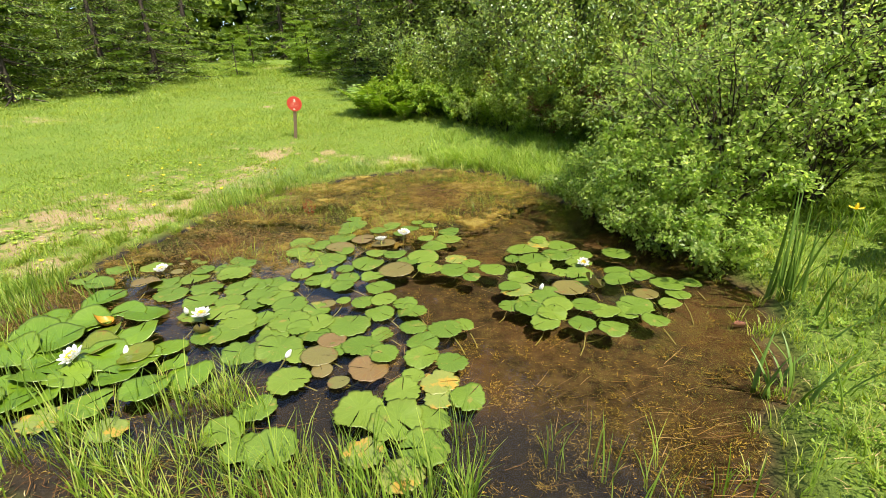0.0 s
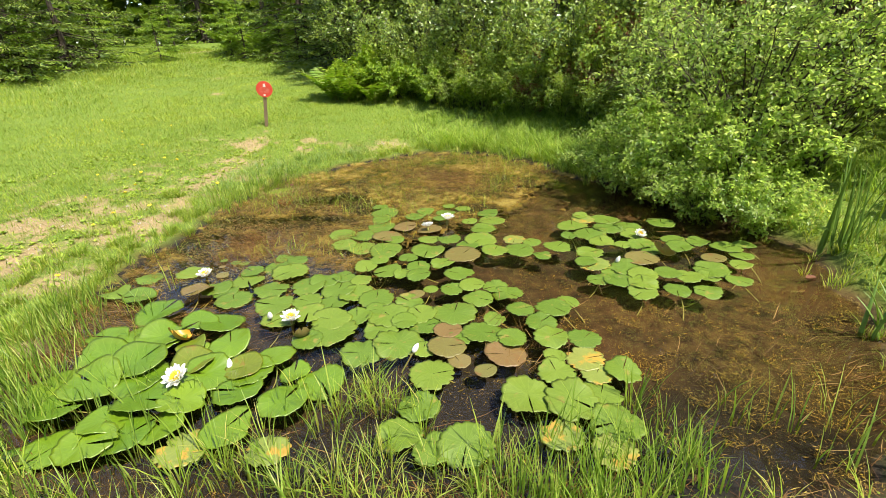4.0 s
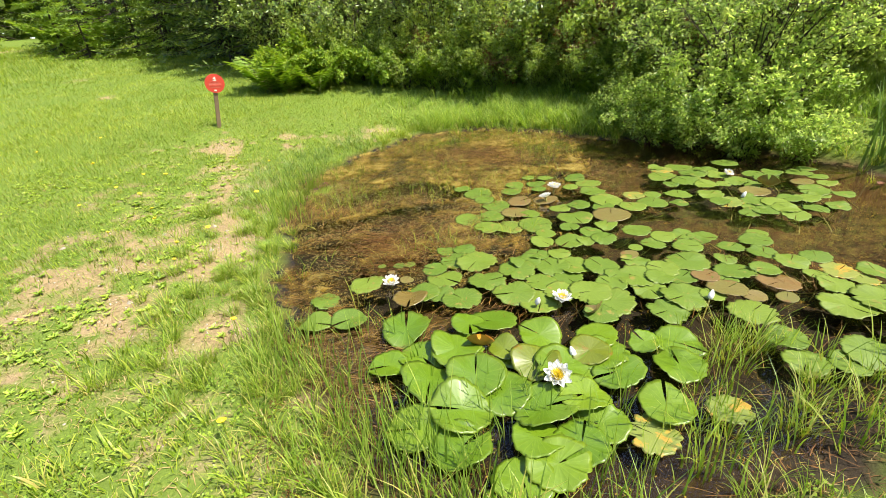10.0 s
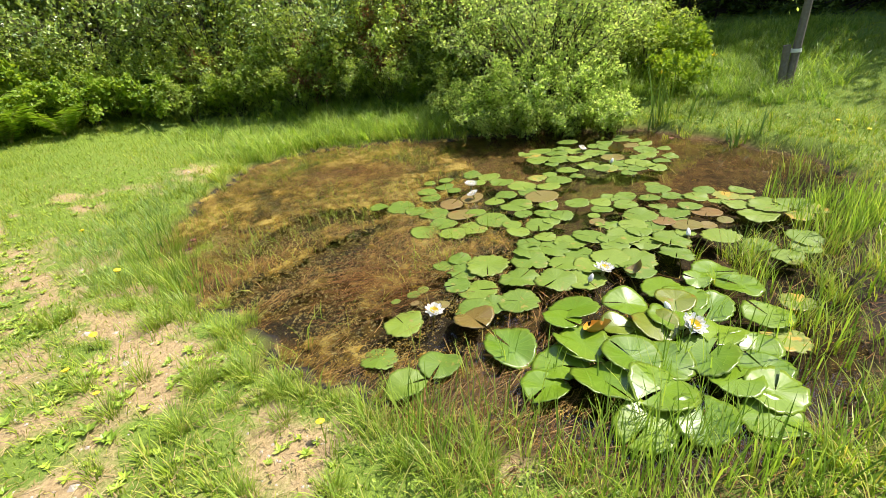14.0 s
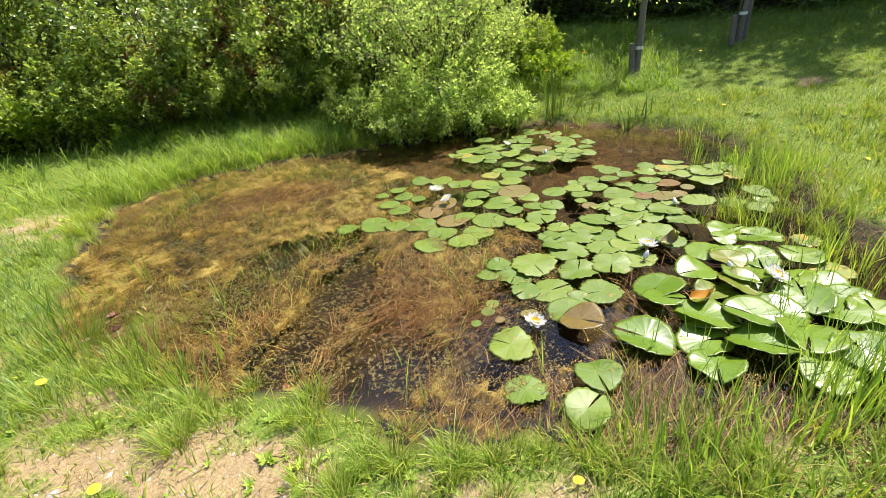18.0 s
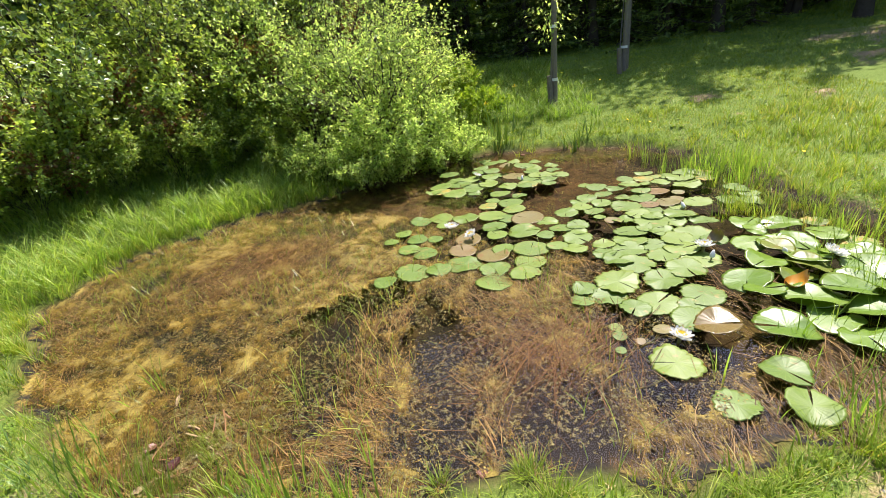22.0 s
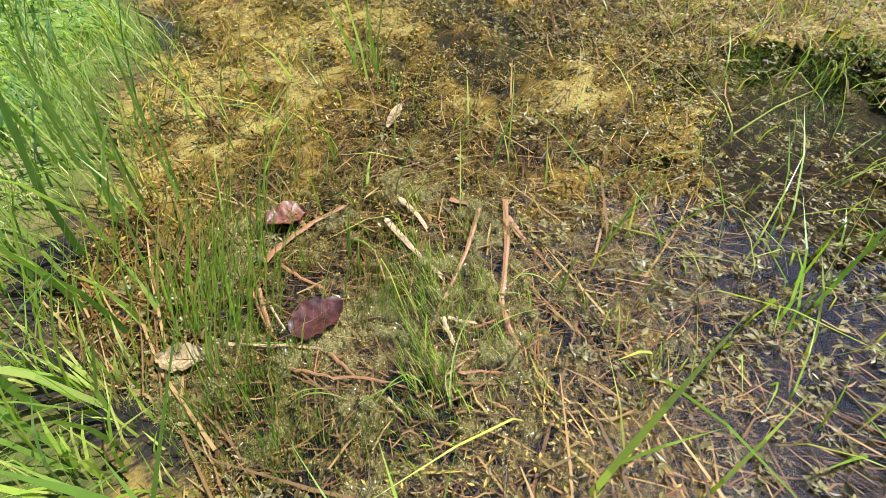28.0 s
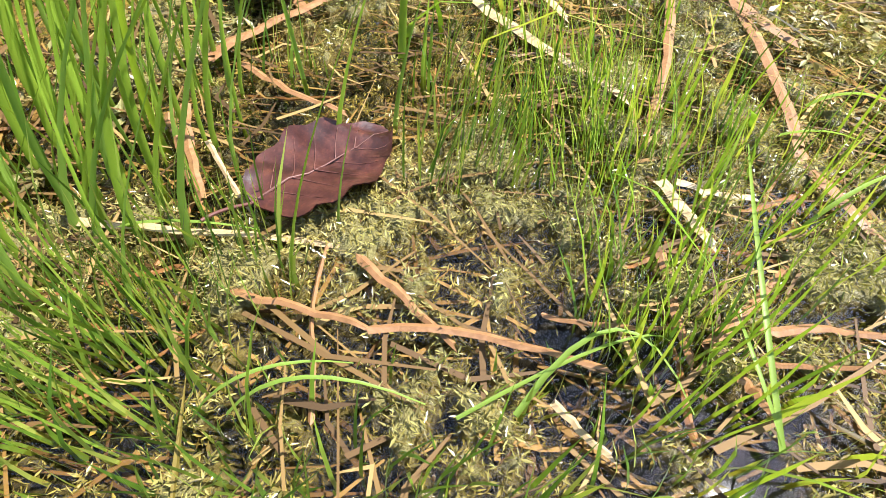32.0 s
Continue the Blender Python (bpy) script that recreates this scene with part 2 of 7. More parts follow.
def pad_material(name, c1, c2, c3, blotch, amount, rough=0.36):
    """A lily pad: radiating veins, a paler centre, stains with their own shape, and a waxy gloss."""
    m = Mat(name)
    where = m.coords()
    split = m.node("SeparateXYZ")
    m.link(where, split.inputs[0])
    x, y = split.outputs[0], split.outputs[1]
    angle = m.math("ARCTAN2", y, x)
    far = m.math("SQRT", m.math("ADD", m.math("MULTIPLY", x, x), m.math("MULTIPLY", y, y)))
    wave = m.math("SINE", m.math("MULTIPLY", m.math("ADD", angle, m.math("MULTIPLY", m.noise(18, 2), 0.18)), 19.0))
    vein = m.ramp(wave, (0.9, (0, 0, 0)), (1.0, (0.8, 0.8, 0.8)))
    base = m.ramp(by_object(m), (0.0, c1), (0.5, c2), (1.0, c3))
    fleck = m.ramp(m.noise(38, 6, 0.7), (0.35, (0.88, 0.89, 0.88)), (0.68, (1.1, 1.08, 1.04)))
    c = m.mix(1.0, base, fleck, "MULTIPLY")
    pale = m.mix(0.2, c, (0.32, 0.42, 0.08))
    c = m.mix(vein, c, pale)
    geo = m.t.nodes.new("ShaderNodeObjectInfo")
    shifted = m.node("VectorMath")
    m.link(where, shifted.inputs[0])
    m.link(geo.outputs["Location"], shifted.inputs[1])
    spots = m.ramp(m.noise(11, 5, 0.65, shifted.outputs[0]), (amount, (0, 0, 0)), (amount + 0.06, (1, 1, 1)))
    c = m.mix(spots, c, blotch)
    rim = m.ramp(far, (0.085, (0, 0, 0)), (0.16, (0.35, 0.35, 0.35)))
    c = m.mix(rim, c, m.mix(0.5, c, blotch))
    m.colour(c).gloss(m.ramp(m.noise(9, 3), (0.3, (rough, rough, rough)), (0.7, (rough + 0.16, rough + 0.16, rough + 0.16))), 0.5)
    m.bump(m.math("ADD", m.math("MULTIPLY", wave, 0.15), m.noise(30, 4)), 0.2, 0.006)
    m.bsdf.inputs["Coat Weight"].default_value, m.bsdf.inputs["Coat Roughness"].default_value = (0.25 if rough < 0.4 else 0.08), rough
    return m.thin(m.mix(1.0, c, (1.1, 1.15, 0.5), "MULTIPLY"), 0.14).m


PETAL = petal_material()
PAD_GREEN = pad_material("pad_green", (0.085, 0.15, 0.011), (0.112, 0.18, 0.014), (0.145, 0.21, 0.02), (0.22, 0.19, 0.035), 0.61, 0.46)
PAD_GLOSSY = pad_material("pad_glossy", (0.085, 0.165, 0.006), (0.115, 0.20, 0.008), (0.145, 0.225, 0.011), (0.2, 0.17, 0.04), 0.68, 0.3)
PAD_BROWN = pad_material("pad_bronze", (0.15, 0.14, 0.035), (0.18, 0.11, 0.04), (0.16, 0.17, 0.04), (0.18, 0.10, 0.03), 0.57)
PAD_BRONZE = pad_material("pad_shiny_bronze", (0.17, 0.12, 0.035), (0.16, 0.11, 0.03), (0.18, 0.13, 0.04), (0.13, 0.14, 0.03), 0.6, 0.22)
PAD_OLIVE = pad_material("pad_olive", (0.115, 0.165, 0.008), (0.13, 0.15, 0.008), (0.10, 0.16, 0.008), (0.17, 0.12, 0.012), 0.58, 0.33)
PAD_YELLOW = pad_material("pad_yellowing", (0.17, 0.225, 0.04), (0.21, 0.235, 0.045), (0.16, 0.215, 0.04), (0.40, 0.25, 0.035), 0.52)
PAD_UNDER = plain("pad_underside_orange", (0.42, 0.19, 0.02), (0.52, 0.27, 0.03), 30, 0.4, 0.4, 0.3, 0.003)
STALK = plain("lily_stalk", (0.16, 0.17, 0.04), (0.28, 0.25, 0.07), 40, 0.5, 0.4, 0.1, 0.002)


def ground_material():
    m = Mat("ground_soil")
    dirt = m.t.nodes.new("ShaderNodeAttribute")
    dirt.attribute_name = "dirt"
    bed = m.t.nodes.new("ShaderNodeAttribute")
    bed.attribute_name = "bed"
    mat = m.t.nodes.new("ShaderNodeAttribute")
    mat.attribute_name = "weedy"
    fine, mid, broad = m.noise(60, 6, 0.7), m.noise(9, 5), m.noise(0.9, 3)
    turf = m.ramp(fine, (0.3, (0.06, 0.10, 0.012)), (0.55, (0.13, 0.20, 0.024)), (0.75, (0.23, 0.245, 0.06)))
    turf = m.mix(m.ramp(broad, (0.35, (0, 0, 0)), (0.7, (0.6, 0.6, 0.6))), turf, (0.13, 0.18, 0.03))
    sand = m.ramp(fine, (0.28, (0.20, 0.135, 0.065)), (0.5, (0.33, 0.23, 0.12)), (0.72, (0.43, 0.32, 0.18)))
    sand = m.mix(m.ramp(mid, (0.45, (0, 0, 0)), (0.75, (0.7, 0.7, 0.7))), sand, (0.26, 0.19, 0.11))
    edge = m.math("ADD", dirt.outputs["Fac"], m.math("ADD", m.math("MULTIPLY", m.math("SUBTRACT", mid, 0.5), 1.3), m.math("MULTIPLY", m.math("SUBTRACT", fine, 0.5), 0.8)))
    c = m.mix(m.ramp(edge, (0.30, (0, 0, 0)), (0.8, (0.9, 0.9, 0.9))), turf, sand)
    silt = m.ramp(mid, (0.34, (0.018, 0.012, 0.005)), (0.5, (0.05, 0.031, 0.013)), (0.68, (0.10, 0.066, 0.024)))
    silt = m.mix(m.ramp(m.noise(28, 6, 0.7), (0.5, (0, 0, 0)), (0.75, (0.6, 0.6, 0.6))), silt, (0.15, 0.105, 0.036))
    rust = m.ramp(m.noise(1.3, 3), (0.48, (0, 0, 0)), (0.68, (0.7, 0.7, 0.7)))
    silt = m.mix(rust, silt, (0.14, 0.07, 0.026))
    peat = m.ramp(fine, (0.3, (0.007, 0.006, 0.005)), (0.7, (0.028, 0.023, 0.018)))
    stretch = m.node("Mapping")
    m.link(m.coords(), stretch.inputs["Vector"])
    stretch.inputs["Rotation"].default_value, stretch.inputs["Scale"].default_value = (0, 0, -0.5), (14, 60, 30)
    fibre = m.noise(1.0, 6, 0.7, stretch.outputs[0])
    felt = m.ramp(m.math("ADD", m.math("MULTIPLY", fibre, 0.6), m.math("MULTIPLY", m.noise(6, 5, 0.7), 0.4)), (0.38, (0.015, 0.011, 0.006)), (0.5, (0.07, 0.05, 0.014)), (0.62, (0.16, 0.12, 0.03)), (0.75, (0.26, 0.2, 0.05)))
    mud = m.t.nodes.new("ShaderNodeAttribute")
    mud.attribute_name = "ooze"
    under = m.mix(mat.outputs["Fac"], m.mix(mud.outputs["Fac"], silt, peat), felt)
    c = m.mix(bed.outputs["Fac"], c, under)
    m.colour(c).gloss(0.9, 0.2).bump(m.math("ADD", fine, m.math("MULTIPLY", mid, 1.5)), 0.7, 0.02)
    return m.m


def mat_material(name, *stops, grain=160, rough=0.75):
    """Matted weed: shade painted into the holes, olive and straw tones on the cushions."""
    m = Mat(name)
    thick = m.t.nodes.new("ShaderNodeAttribute")
    thick.attribute_name = "thick"
    fine = m.noise(grain, 5, 0.7)
    stretch = m.node("Mapping")
    m.link(m.coords(), stretch.inputs["Vector"])
    stretch.inputs["Rotation"].default_value, stretch.inputs["Scale"].default_value = (0, 0, -0.5), (18, 110, 40)
    fibre = m.noise(1.0, 6, 0.7, stretch.outputs[0])
    tone = m.math("ADD", thick.outputs["Fac"], m.math("ADD", m.math("MULTIPLY", m.math("SUBTRACT", fine, 0.5), 0.55), m.math("MULTIPLY", m.math("SUBTRACT", fibre, 0.5), 0.8)))
    m.colour(m.ramp(tone, *stops)).gloss(rough, 0.3).bump(m.math("ADD", fine, fibre), 0.8, 0.008 if rough > 0.5 else 0.004)
    return m.m


def water_material():
    """Clear brown pond water: it mirrors at a flat angle and lets the bed show through."""
    m = Mat("pond_water")
    ripple = m.node("Bump", Strength=0.12, Distance=0.006)
    m.link(m.math("ADD", m.noise(5, 1), m.math("MULTIPLY", m.noise(17, 1), 0.25)), ripple.inputs["Height"])
    fres = m.node("Fresnel", IOR=1.33)
    m.link(ripple.outputs[0], fres.inputs["Normal"])
    clear = m.node("BsdfTransparent")
    clear.inputs[0].default_value = (0.86, 0.78, 0.60, 1)
    shine = m.node("BsdfGlossy", Roughness=0.03)
    shine.inputs[0].default_value = (1, 1, 1, 1)
    m.link(ripple.outputs[0], shine.inputs["Normal"])
    mx = m.node("MixShader")
    m.link(fres.outputs[0], mx.inputs[0])
    m.link(clear.outputs[0], mx.inputs[1])
    m.link(shine.outputs[0], mx.inputs[2])
    m.link(mx.outputs[0], m.out.inputs["Surface"])
    return m.m


# ---- mesh tools ----
rng = np.random.default_rng(7)


def mesh_np(name, verts, faces, material, smooth=False):
    """A mesh from arrays: verts (n, 3) and a list of face arrays (k, corners)."""
    me = bpy.data.meshes.new(name)
    loops = np.concatenate([f.ravel() for f in faces]).astype(np.int32)
    sizes = np.concatenate([np.full(len(f), f.shape[1]) for f in faces]).astype(np.int32)
    me.vertices.add(len(verts))
    me.vertices.foreach_set("co", np.asarray(verts, np.float32).ravel())
    me.loops.add(len(loops))
    me.loops.foreach_set("vertex_index", loops)
    me.polygons.add(len(sizes))
    me.polygons.foreach_set("loop_start", np.r_[0, np.cumsum(sizes)[:-1]].astype(np.int32))
    me.polygons.foreach_set("use_smooth", np.full(len(sizes), smooth))
    me.update(calc_edges=True)
    me.materials.append(material)
    return me


def thing(name, data, label, category, group="", kind="", at=None):
    ob = new(name, data)
    if at is not None:
        ob.matrix_world = at
    return tagged(ob, label, category, group, kind)


def child(name, data, parent, label="", at=None):
    ob = new(name, data)
    ob.parent = parent
    if at is not None:
        ob.matrix_basis = at
    return tagged(ob, label)


def part(name, bm, material, parent, label="", at=None):
    me = bpy.data.meshes.new(name)
    bm.to_mesh(me)
    bm.free()
    me.materials.append(material)
    return child(name, me, parent, label, at)


def unit(v):
    return v / (np.linalg.norm(v, axis=-1, keepdims=True) + 1e-9)


def blades(pos, h, w, lean, turn=None, droop=0.6, segs=2):
    """Tapered grass blades: their roots, heights, widths and how far each tip leans out."""
    n = len(pos)
    turn = rng.uniform(0, 2 * np.pi, n) if turn is None else turn
    out = np.stack([np.cos(turn), np.sin(turn), 0 * turn], 1)
    side = np.stack([-np.sin(turn + rng.normal(0, 0.5, n)), np.cos(turn), 0 * turn], 1)
    rows = []
    for s in range(segs + 1):
        t = s / segs
        c = pos + out * (lean * t**1.7)[:, None] + np.array([0, 0, 1.0]) * (h * (t - droop * 0.35 * t**3 * np.minimum(1, lean / h)))[:, None]
        if s == segs:
            rows.append(c[:, None])
        else:
            half = side * (w * 0.5 * (1 - 0.55 * t**1.5))[:, None]
            rows += [(c - half)[:, None], (c + half)[:, None]]
    v = np.concatenate(rows, 1)
    k = v.shape[1]
    base = np.arange(n)[:, None] * k
    quads = [base + np.array([[2 * s, 2 * s + 1, 2 * s + 3, 2 * s + 2]]) for s in range(segs - 1)]
    tip = base + np.array([[2 * segs - 2, 2 * segs - 1, 2 * segs]])
    return v.reshape(-1, 3), [*quads, tip]


def strips(a, b, w, sag=0.0, bow=2.5):
    """Flat narrow strips lying from a to b."""
    d = unit(b - a)
    side = unit(np.cross(d, np.array([0, 0, 1.0]))) * (w * 0.5)[:, None]
    mid = 0.5 * (a + b) + side * rng.normal(0, bow, (len(a), 1)) - np.array([0, 0, 1.0]) * sag
    v = np.stack([a - side, a + side, mid - side, mid + side, b - side * 0.4, b + side * 0.4], 1)
    base = np.arange(len(a))[:, None] * 6
    return v.reshape(-1, 3), [base + np.array([[0, 1, 3, 2]]), base + np.array([[2, 3, 5, 4]])]


def leaves(pos, axis, normal, length, width, fold=0.15):
    """Leaf blades of four corners, folded along the midrib."""
    axis = unit(axis)
    side = unit(np.cross(axis, normal))
    up = np.cross(side, axis)
    L, W = length[:, None], width[:, None]
    v = np.stack([pos, pos + axis * L * 0.45 + side * W * 0.5 + up * W * fold, pos + axis * L, pos + axis * L * 0.45 - side * W * 0.5 + up * W * fold], 1)
    base = np.arange(len(pos))[:, None] * 4
    return v.reshape(-1, 3), [base + np.array([[0, 1, 2]]), base + np.array([[0, 2, 3]])]


def ovate(pos, axis, normal, length, width, fold=0.18):
    """Pointed oval leaves of six corners, folded along the midrib and bent down at the tip."""
    axis = unit(axis)
    side = unit(np.cross(axis, normal))
    up = np.cross(side, axis)
    L, W = length[:, None], width[:, None]
    a, b = pos + axis * L * 0.3, pos + axis * L * 0.68
    v = np.stack([pos, a + side * W * 0.48 + up * W * fold, b + side * W * 0.40 + up * W * fold * 0.8, pos + axis * L - up * L * 0.08, b - side * W * 0.40 + up * W * fold * 0.8, a - side * W * 0.48 + up * W * fold], 1)
    base = np.arange(len(pos))[:, None] * 6
    return v.reshape(-1, 3), [base + np.array([[0, 1, 2, 3]]), base + np.array([[0, 3, 4, 5]])]


def tubes(lines, radii, sides=5):
    """Tapered tubes along polylines of one length: lines (n, k, 3), radii (n, k)."""
    n, k, _ = lines.shape
    d = unit(np.gradient(lines, axis=1))
    ref = np.where(np.abs(d[..., 2:3]) > 0.9, np.array([1.0, 0, 0]), np.array([0, 0, 1.0]))
    u = unit(np.cross(d, ref))
    w = np.cross(d, u)
    a = np.arange(sides) * 2 * np.pi / sides
    v = lines[:, :, None] + radii[:, :, None, None] * (u[:, :, None] * np.cos(a)[:, None] + w[:, :, None] * np.sin(a)[:, None])
    i = np.arange(n)[:, None, None] * k * sides + np.arange(k - 1)[:, None] * sides + np.arange(sides)
    j = np.arange(n)[:, None, None] * k * sides + np.arange(k - 1)[:, None] * sides + (np.arange(sides) + 1) % sides
    f = np.stack([i, j, j + sides, i + sides], -1).reshape(-1, 4)
    return v.reshape(-1, 3), [f]


def joined(*pieces):
    """Several (verts, faces) as one."""
    verts, faces, off = [], [], 0
    for v, fs in pieces:
        verts.append(v)
        faces += [f + off for f in fs]
        off += len(v)
    return np.concatenate(verts), faces


# ---- the lie of the land ----
SHORE = [(-1.3, 1.3), (-0.5, 1.35), (0.4, 1.4), (1.1, 1.45), (1.8, 1.5), (2.25, 1.7), (2.5, 2.2), (2.7, 2.8), (2.95, 3.5), (2.85, 4.1), (2.4, 4.9),
         (1.95, 5.5), (1.5, 6.2), (1.1, 6.9), (0.5, 7.5), (-0.2, 7.7), (-0.9, 7.55), (-1.5, 7.0), (-2.2, 6.35), (-2.58, 5.6), (-2.55, 4.8),
         (-2.55, 4.0), (-2.6, 3.4), (-2.5, 2.7), (-2.3, 2.1), (-1.9, 1.55)]


def rounded(points, times=2):
    p = np.array(points, float)
    for _ in range(times):
        q = np.roll(p, -1, 0)
        p = np.stack([0.75 * p + 0.25 * q, 0.25 * p + 0.75 * q], 1).reshape(-1, 2)
    return p


BANK = rounded(SHORE, 3)
_turns = np.arange(len(BANK))
BANK = BANK + (0.05 * np.sin(_turns * 0.53) + 0.04 * np.sin(_turns * 1.31 + 1) + 0.02 * np.sin(_turns * 2.9))[:, None] * ((BANK - BANK.mean(0)) / np.linalg.norm(BANK - BANK.mean(0), axis=1)[:, None])


def bank_distance(x, y):
    """Metres from the waterline: outside it positive, over the pond negative."""
    x, y = np.ravel(x).astype(float), np.ravel(y).astype(float)
    best, inside = np.full(len(x), 1e9), np.zeros(len(x), bool)
    for a, b in zip(BANK, np.roll(BANK, -1, 0)):
        e = b - a
        t = np.clip(((x - a[0]) * e[0] + (y - a[1]) * e[1]) / (e @ e), 0, 1)
        best = np.minimum(best, np.hypot(x - a[0] - t * e[0], y - a[1] - t * e[1]))
        if a[1] != b[1]:
            inside ^= ((a[1] > y) != (b[1] > y)) & (x < (b[0] - a[0]) * (y - a[1]) / (b[1] - a[1]) + a[0])
    return np.where(inside, -best, best)


_perm = np.random.default_rng(3).random((64, 64))


def smooth_noise(x, y, scale):
    """Value noise, 0 to 1."""
    x, y = np.asarray(x) * scale, np.asarray(y) * scale
    i, j = np.floor(x).astype(int), np.floor(y).astype(int)
    u, v = x - i, y - j
    u, v = u * u * (3 - 2 * u), v * v * (3 - 2 * v)
    g = lambda a, b: _perm[a % 64, b % 64]
    return (g(i, j) * (1 - u) + g(i + 1, j) * u) * (1 - v) + (g(i, j + 1) * (1 - u) + g(i + 1, j + 1) * u) * v


def weediness(x, y):
    """How far the water is grown over: the north-western half of the pond and its rim."""
    side = np.clip(((-0.35 - x) * 0.8 + (y - 4.1) * 0.75) / 0.9 + 0.5, 0, 1)
    side = np.maximum(side, np.clip((y - 5.3) / 0.8, 0, 1))
    return np.clip(side + 0.5 * (smooth_noise(x, y, 1.7) - 0.55), 0, 1)


def ooze(x, y):
    """Dark mud of rotted leaves, where the water lilies root."""
    out = np.zeros(np.shape(x))
    for cx, cy, rx, ry in ((-1.3, 2.3, 1.0, 0.9), (-0.5, 2.7, 1.0, 0.7), (0.5, 2.0, 0.8, 0.7), (1.3, 1.9, 0.7, 0.5), (-0.1, 4.2, 0.8, 0.5), (1.7, 3.9, 0.8, 0.5), (-0.2, 1.7, 0.9, 0.4), (1.0, 1.7, 0.7, 0.4)):
        out = np.maximum(out, 1.3 * np.exp(-(((x - cx) / rx) ** 2 + ((y - cy) / ry) ** 2)))
    return np.clip(out + 0.4 * (smooth_noise(x, y, 2.1) - 0.5), 0, 1)


POOLS = [(-1.25, 5.2, 0.28, 0.18), (-1.53, 4.52, 0.36, 0.17), (-2.15, 4.5, 0.3, 0.14), (-0.95, 4.9, 0.22, 0.14), (-2.15, 3.95, 0.24, 0.2), (-1.85, 5.2, 0.26, 0.16), (-1.7, 3.3, 0.4, 0.3), (-2.35, 4.0, 0.16, 0.12)]


def open_pool(x, y):
    """The pools that stay free of weed."""
    out = np.zeros(np.shape(x))
    for cx, cy, rx, ry in POOLS:
        out = np.maximum(out, np.exp(-(((x - cx) / rx) ** 2 + ((y - cy) / ry) ** 2)))
    return np.clip(out * 2.6 + 0.9 * (smooth_noise(x, y, 7) - 0.5) * (out > 0.02) + 0.5 * (smooth_noise(x, y, 17) - 0.5) * (out > 0.02), 0, 1)


def muddy(x, y):
    """The southern shore, trodden to wet mud beyond the waterline."""
    return np.clip((x + 1.0) / 0.4, 0, 1) * np.clip((1.8 - x) / 0.4, 0, 1) * (y < 2.2)


def height(x, y):
    x, y = np.ravel(x).astype(float), np.ravel(y).astype(float)
    d = bank_distance(x, y)
    a = np.arctan2(y - 4.5, x)
    k = 0.14 + 0.06 * np.cos(a) + 0.035 * np.sin(a)
    land = 0.035 + k * np.clip(d, 0, 4) + 0.085 * np.clip(d - 4, 0, 22) + 0.05 * (smooth_noise(x, y, 0.45) - 0.5) * np.clip(d, 0, 1)
    land = land + 0.035 * (smooth_noise(x, y, 3.1) - 0.5) * np.clip(d * 3, 0, 1)
    lip = np.clip((x - 1.2) / 0.8, 0, 1) * np.clip((5.2 - y) / 0.6, 0, 1)
    land = land + lip * 0.06 * np.clip(d / 0.06, 0, 1) * (0.5 + smooth_noise(x, y, 6.0))
    inside = np.clip(-d, 0, 9)
    deep = np.where(weediness(x, y) > 0.5, 0.10 + 0.07 * open_pool(x, y), 0.15)
    bed = 0.035 - np.minimum(inside * 0.42, deep) + 0.05 * (smooth_noise(x, y, 2.6) - 0.5) * np.clip(inside * 3, 0, 1)
    return np.where(d > 0, land, bed)


DIRT_A = [(-3.03, 5.0, 0.24), (-2.97, 3.94, 0.28), (-3.5, 3.63, 0.26), (-3.3, 3.25, 0.24), (-4.0, 3.6, 0.2), (-4.1, 4.2, 0.18), (-2.93, 4.55, 0.24),
          (-3.05, 5.95, 0.36), (-2.85, 5.28, 0.22), (-3.2, 6.4, 0.2), (-3.45, 7.75, 0.36), (-1.05, 7.92, 0.2), (-1.95, 7.72, 0.2), (-2.5, 7.45, 0.22)]
DIRT_B = [(-4.4, 7.6, 0.2), (-3.2, 4.45, 0.2), (3.3, 0.4, 0.16), (2.3, 0.5, 0.14), (2.3, -0.6, 0.18), (3.4, -2.2, 0.5), (-5.0, 5.0, 0.15), (-9.8, 8.3, 0.5),
          (-3.55, 6.5, 0.22), (-6.0, 11.5, 0.18), (-7.4, 14.0, 0.3), (-12.6, 22.5, 0.5), (-3.6, 4.2, 0.17), (4.9, -3.2, 0.7)]


TRACK = [(-4.6, 3.2), (-3.5, 3.5), (-3.0, 4.0), (-2.95, 4.7), (-3.0, 5.6), (-3.1, 6.3), (-3.4, 7.6)]


SHELF = [(-2.9, 3.1), (-2.95, 3.7), (-2.92, 4.4), (-2.95, 5.1), (-3.05, 5.5)]


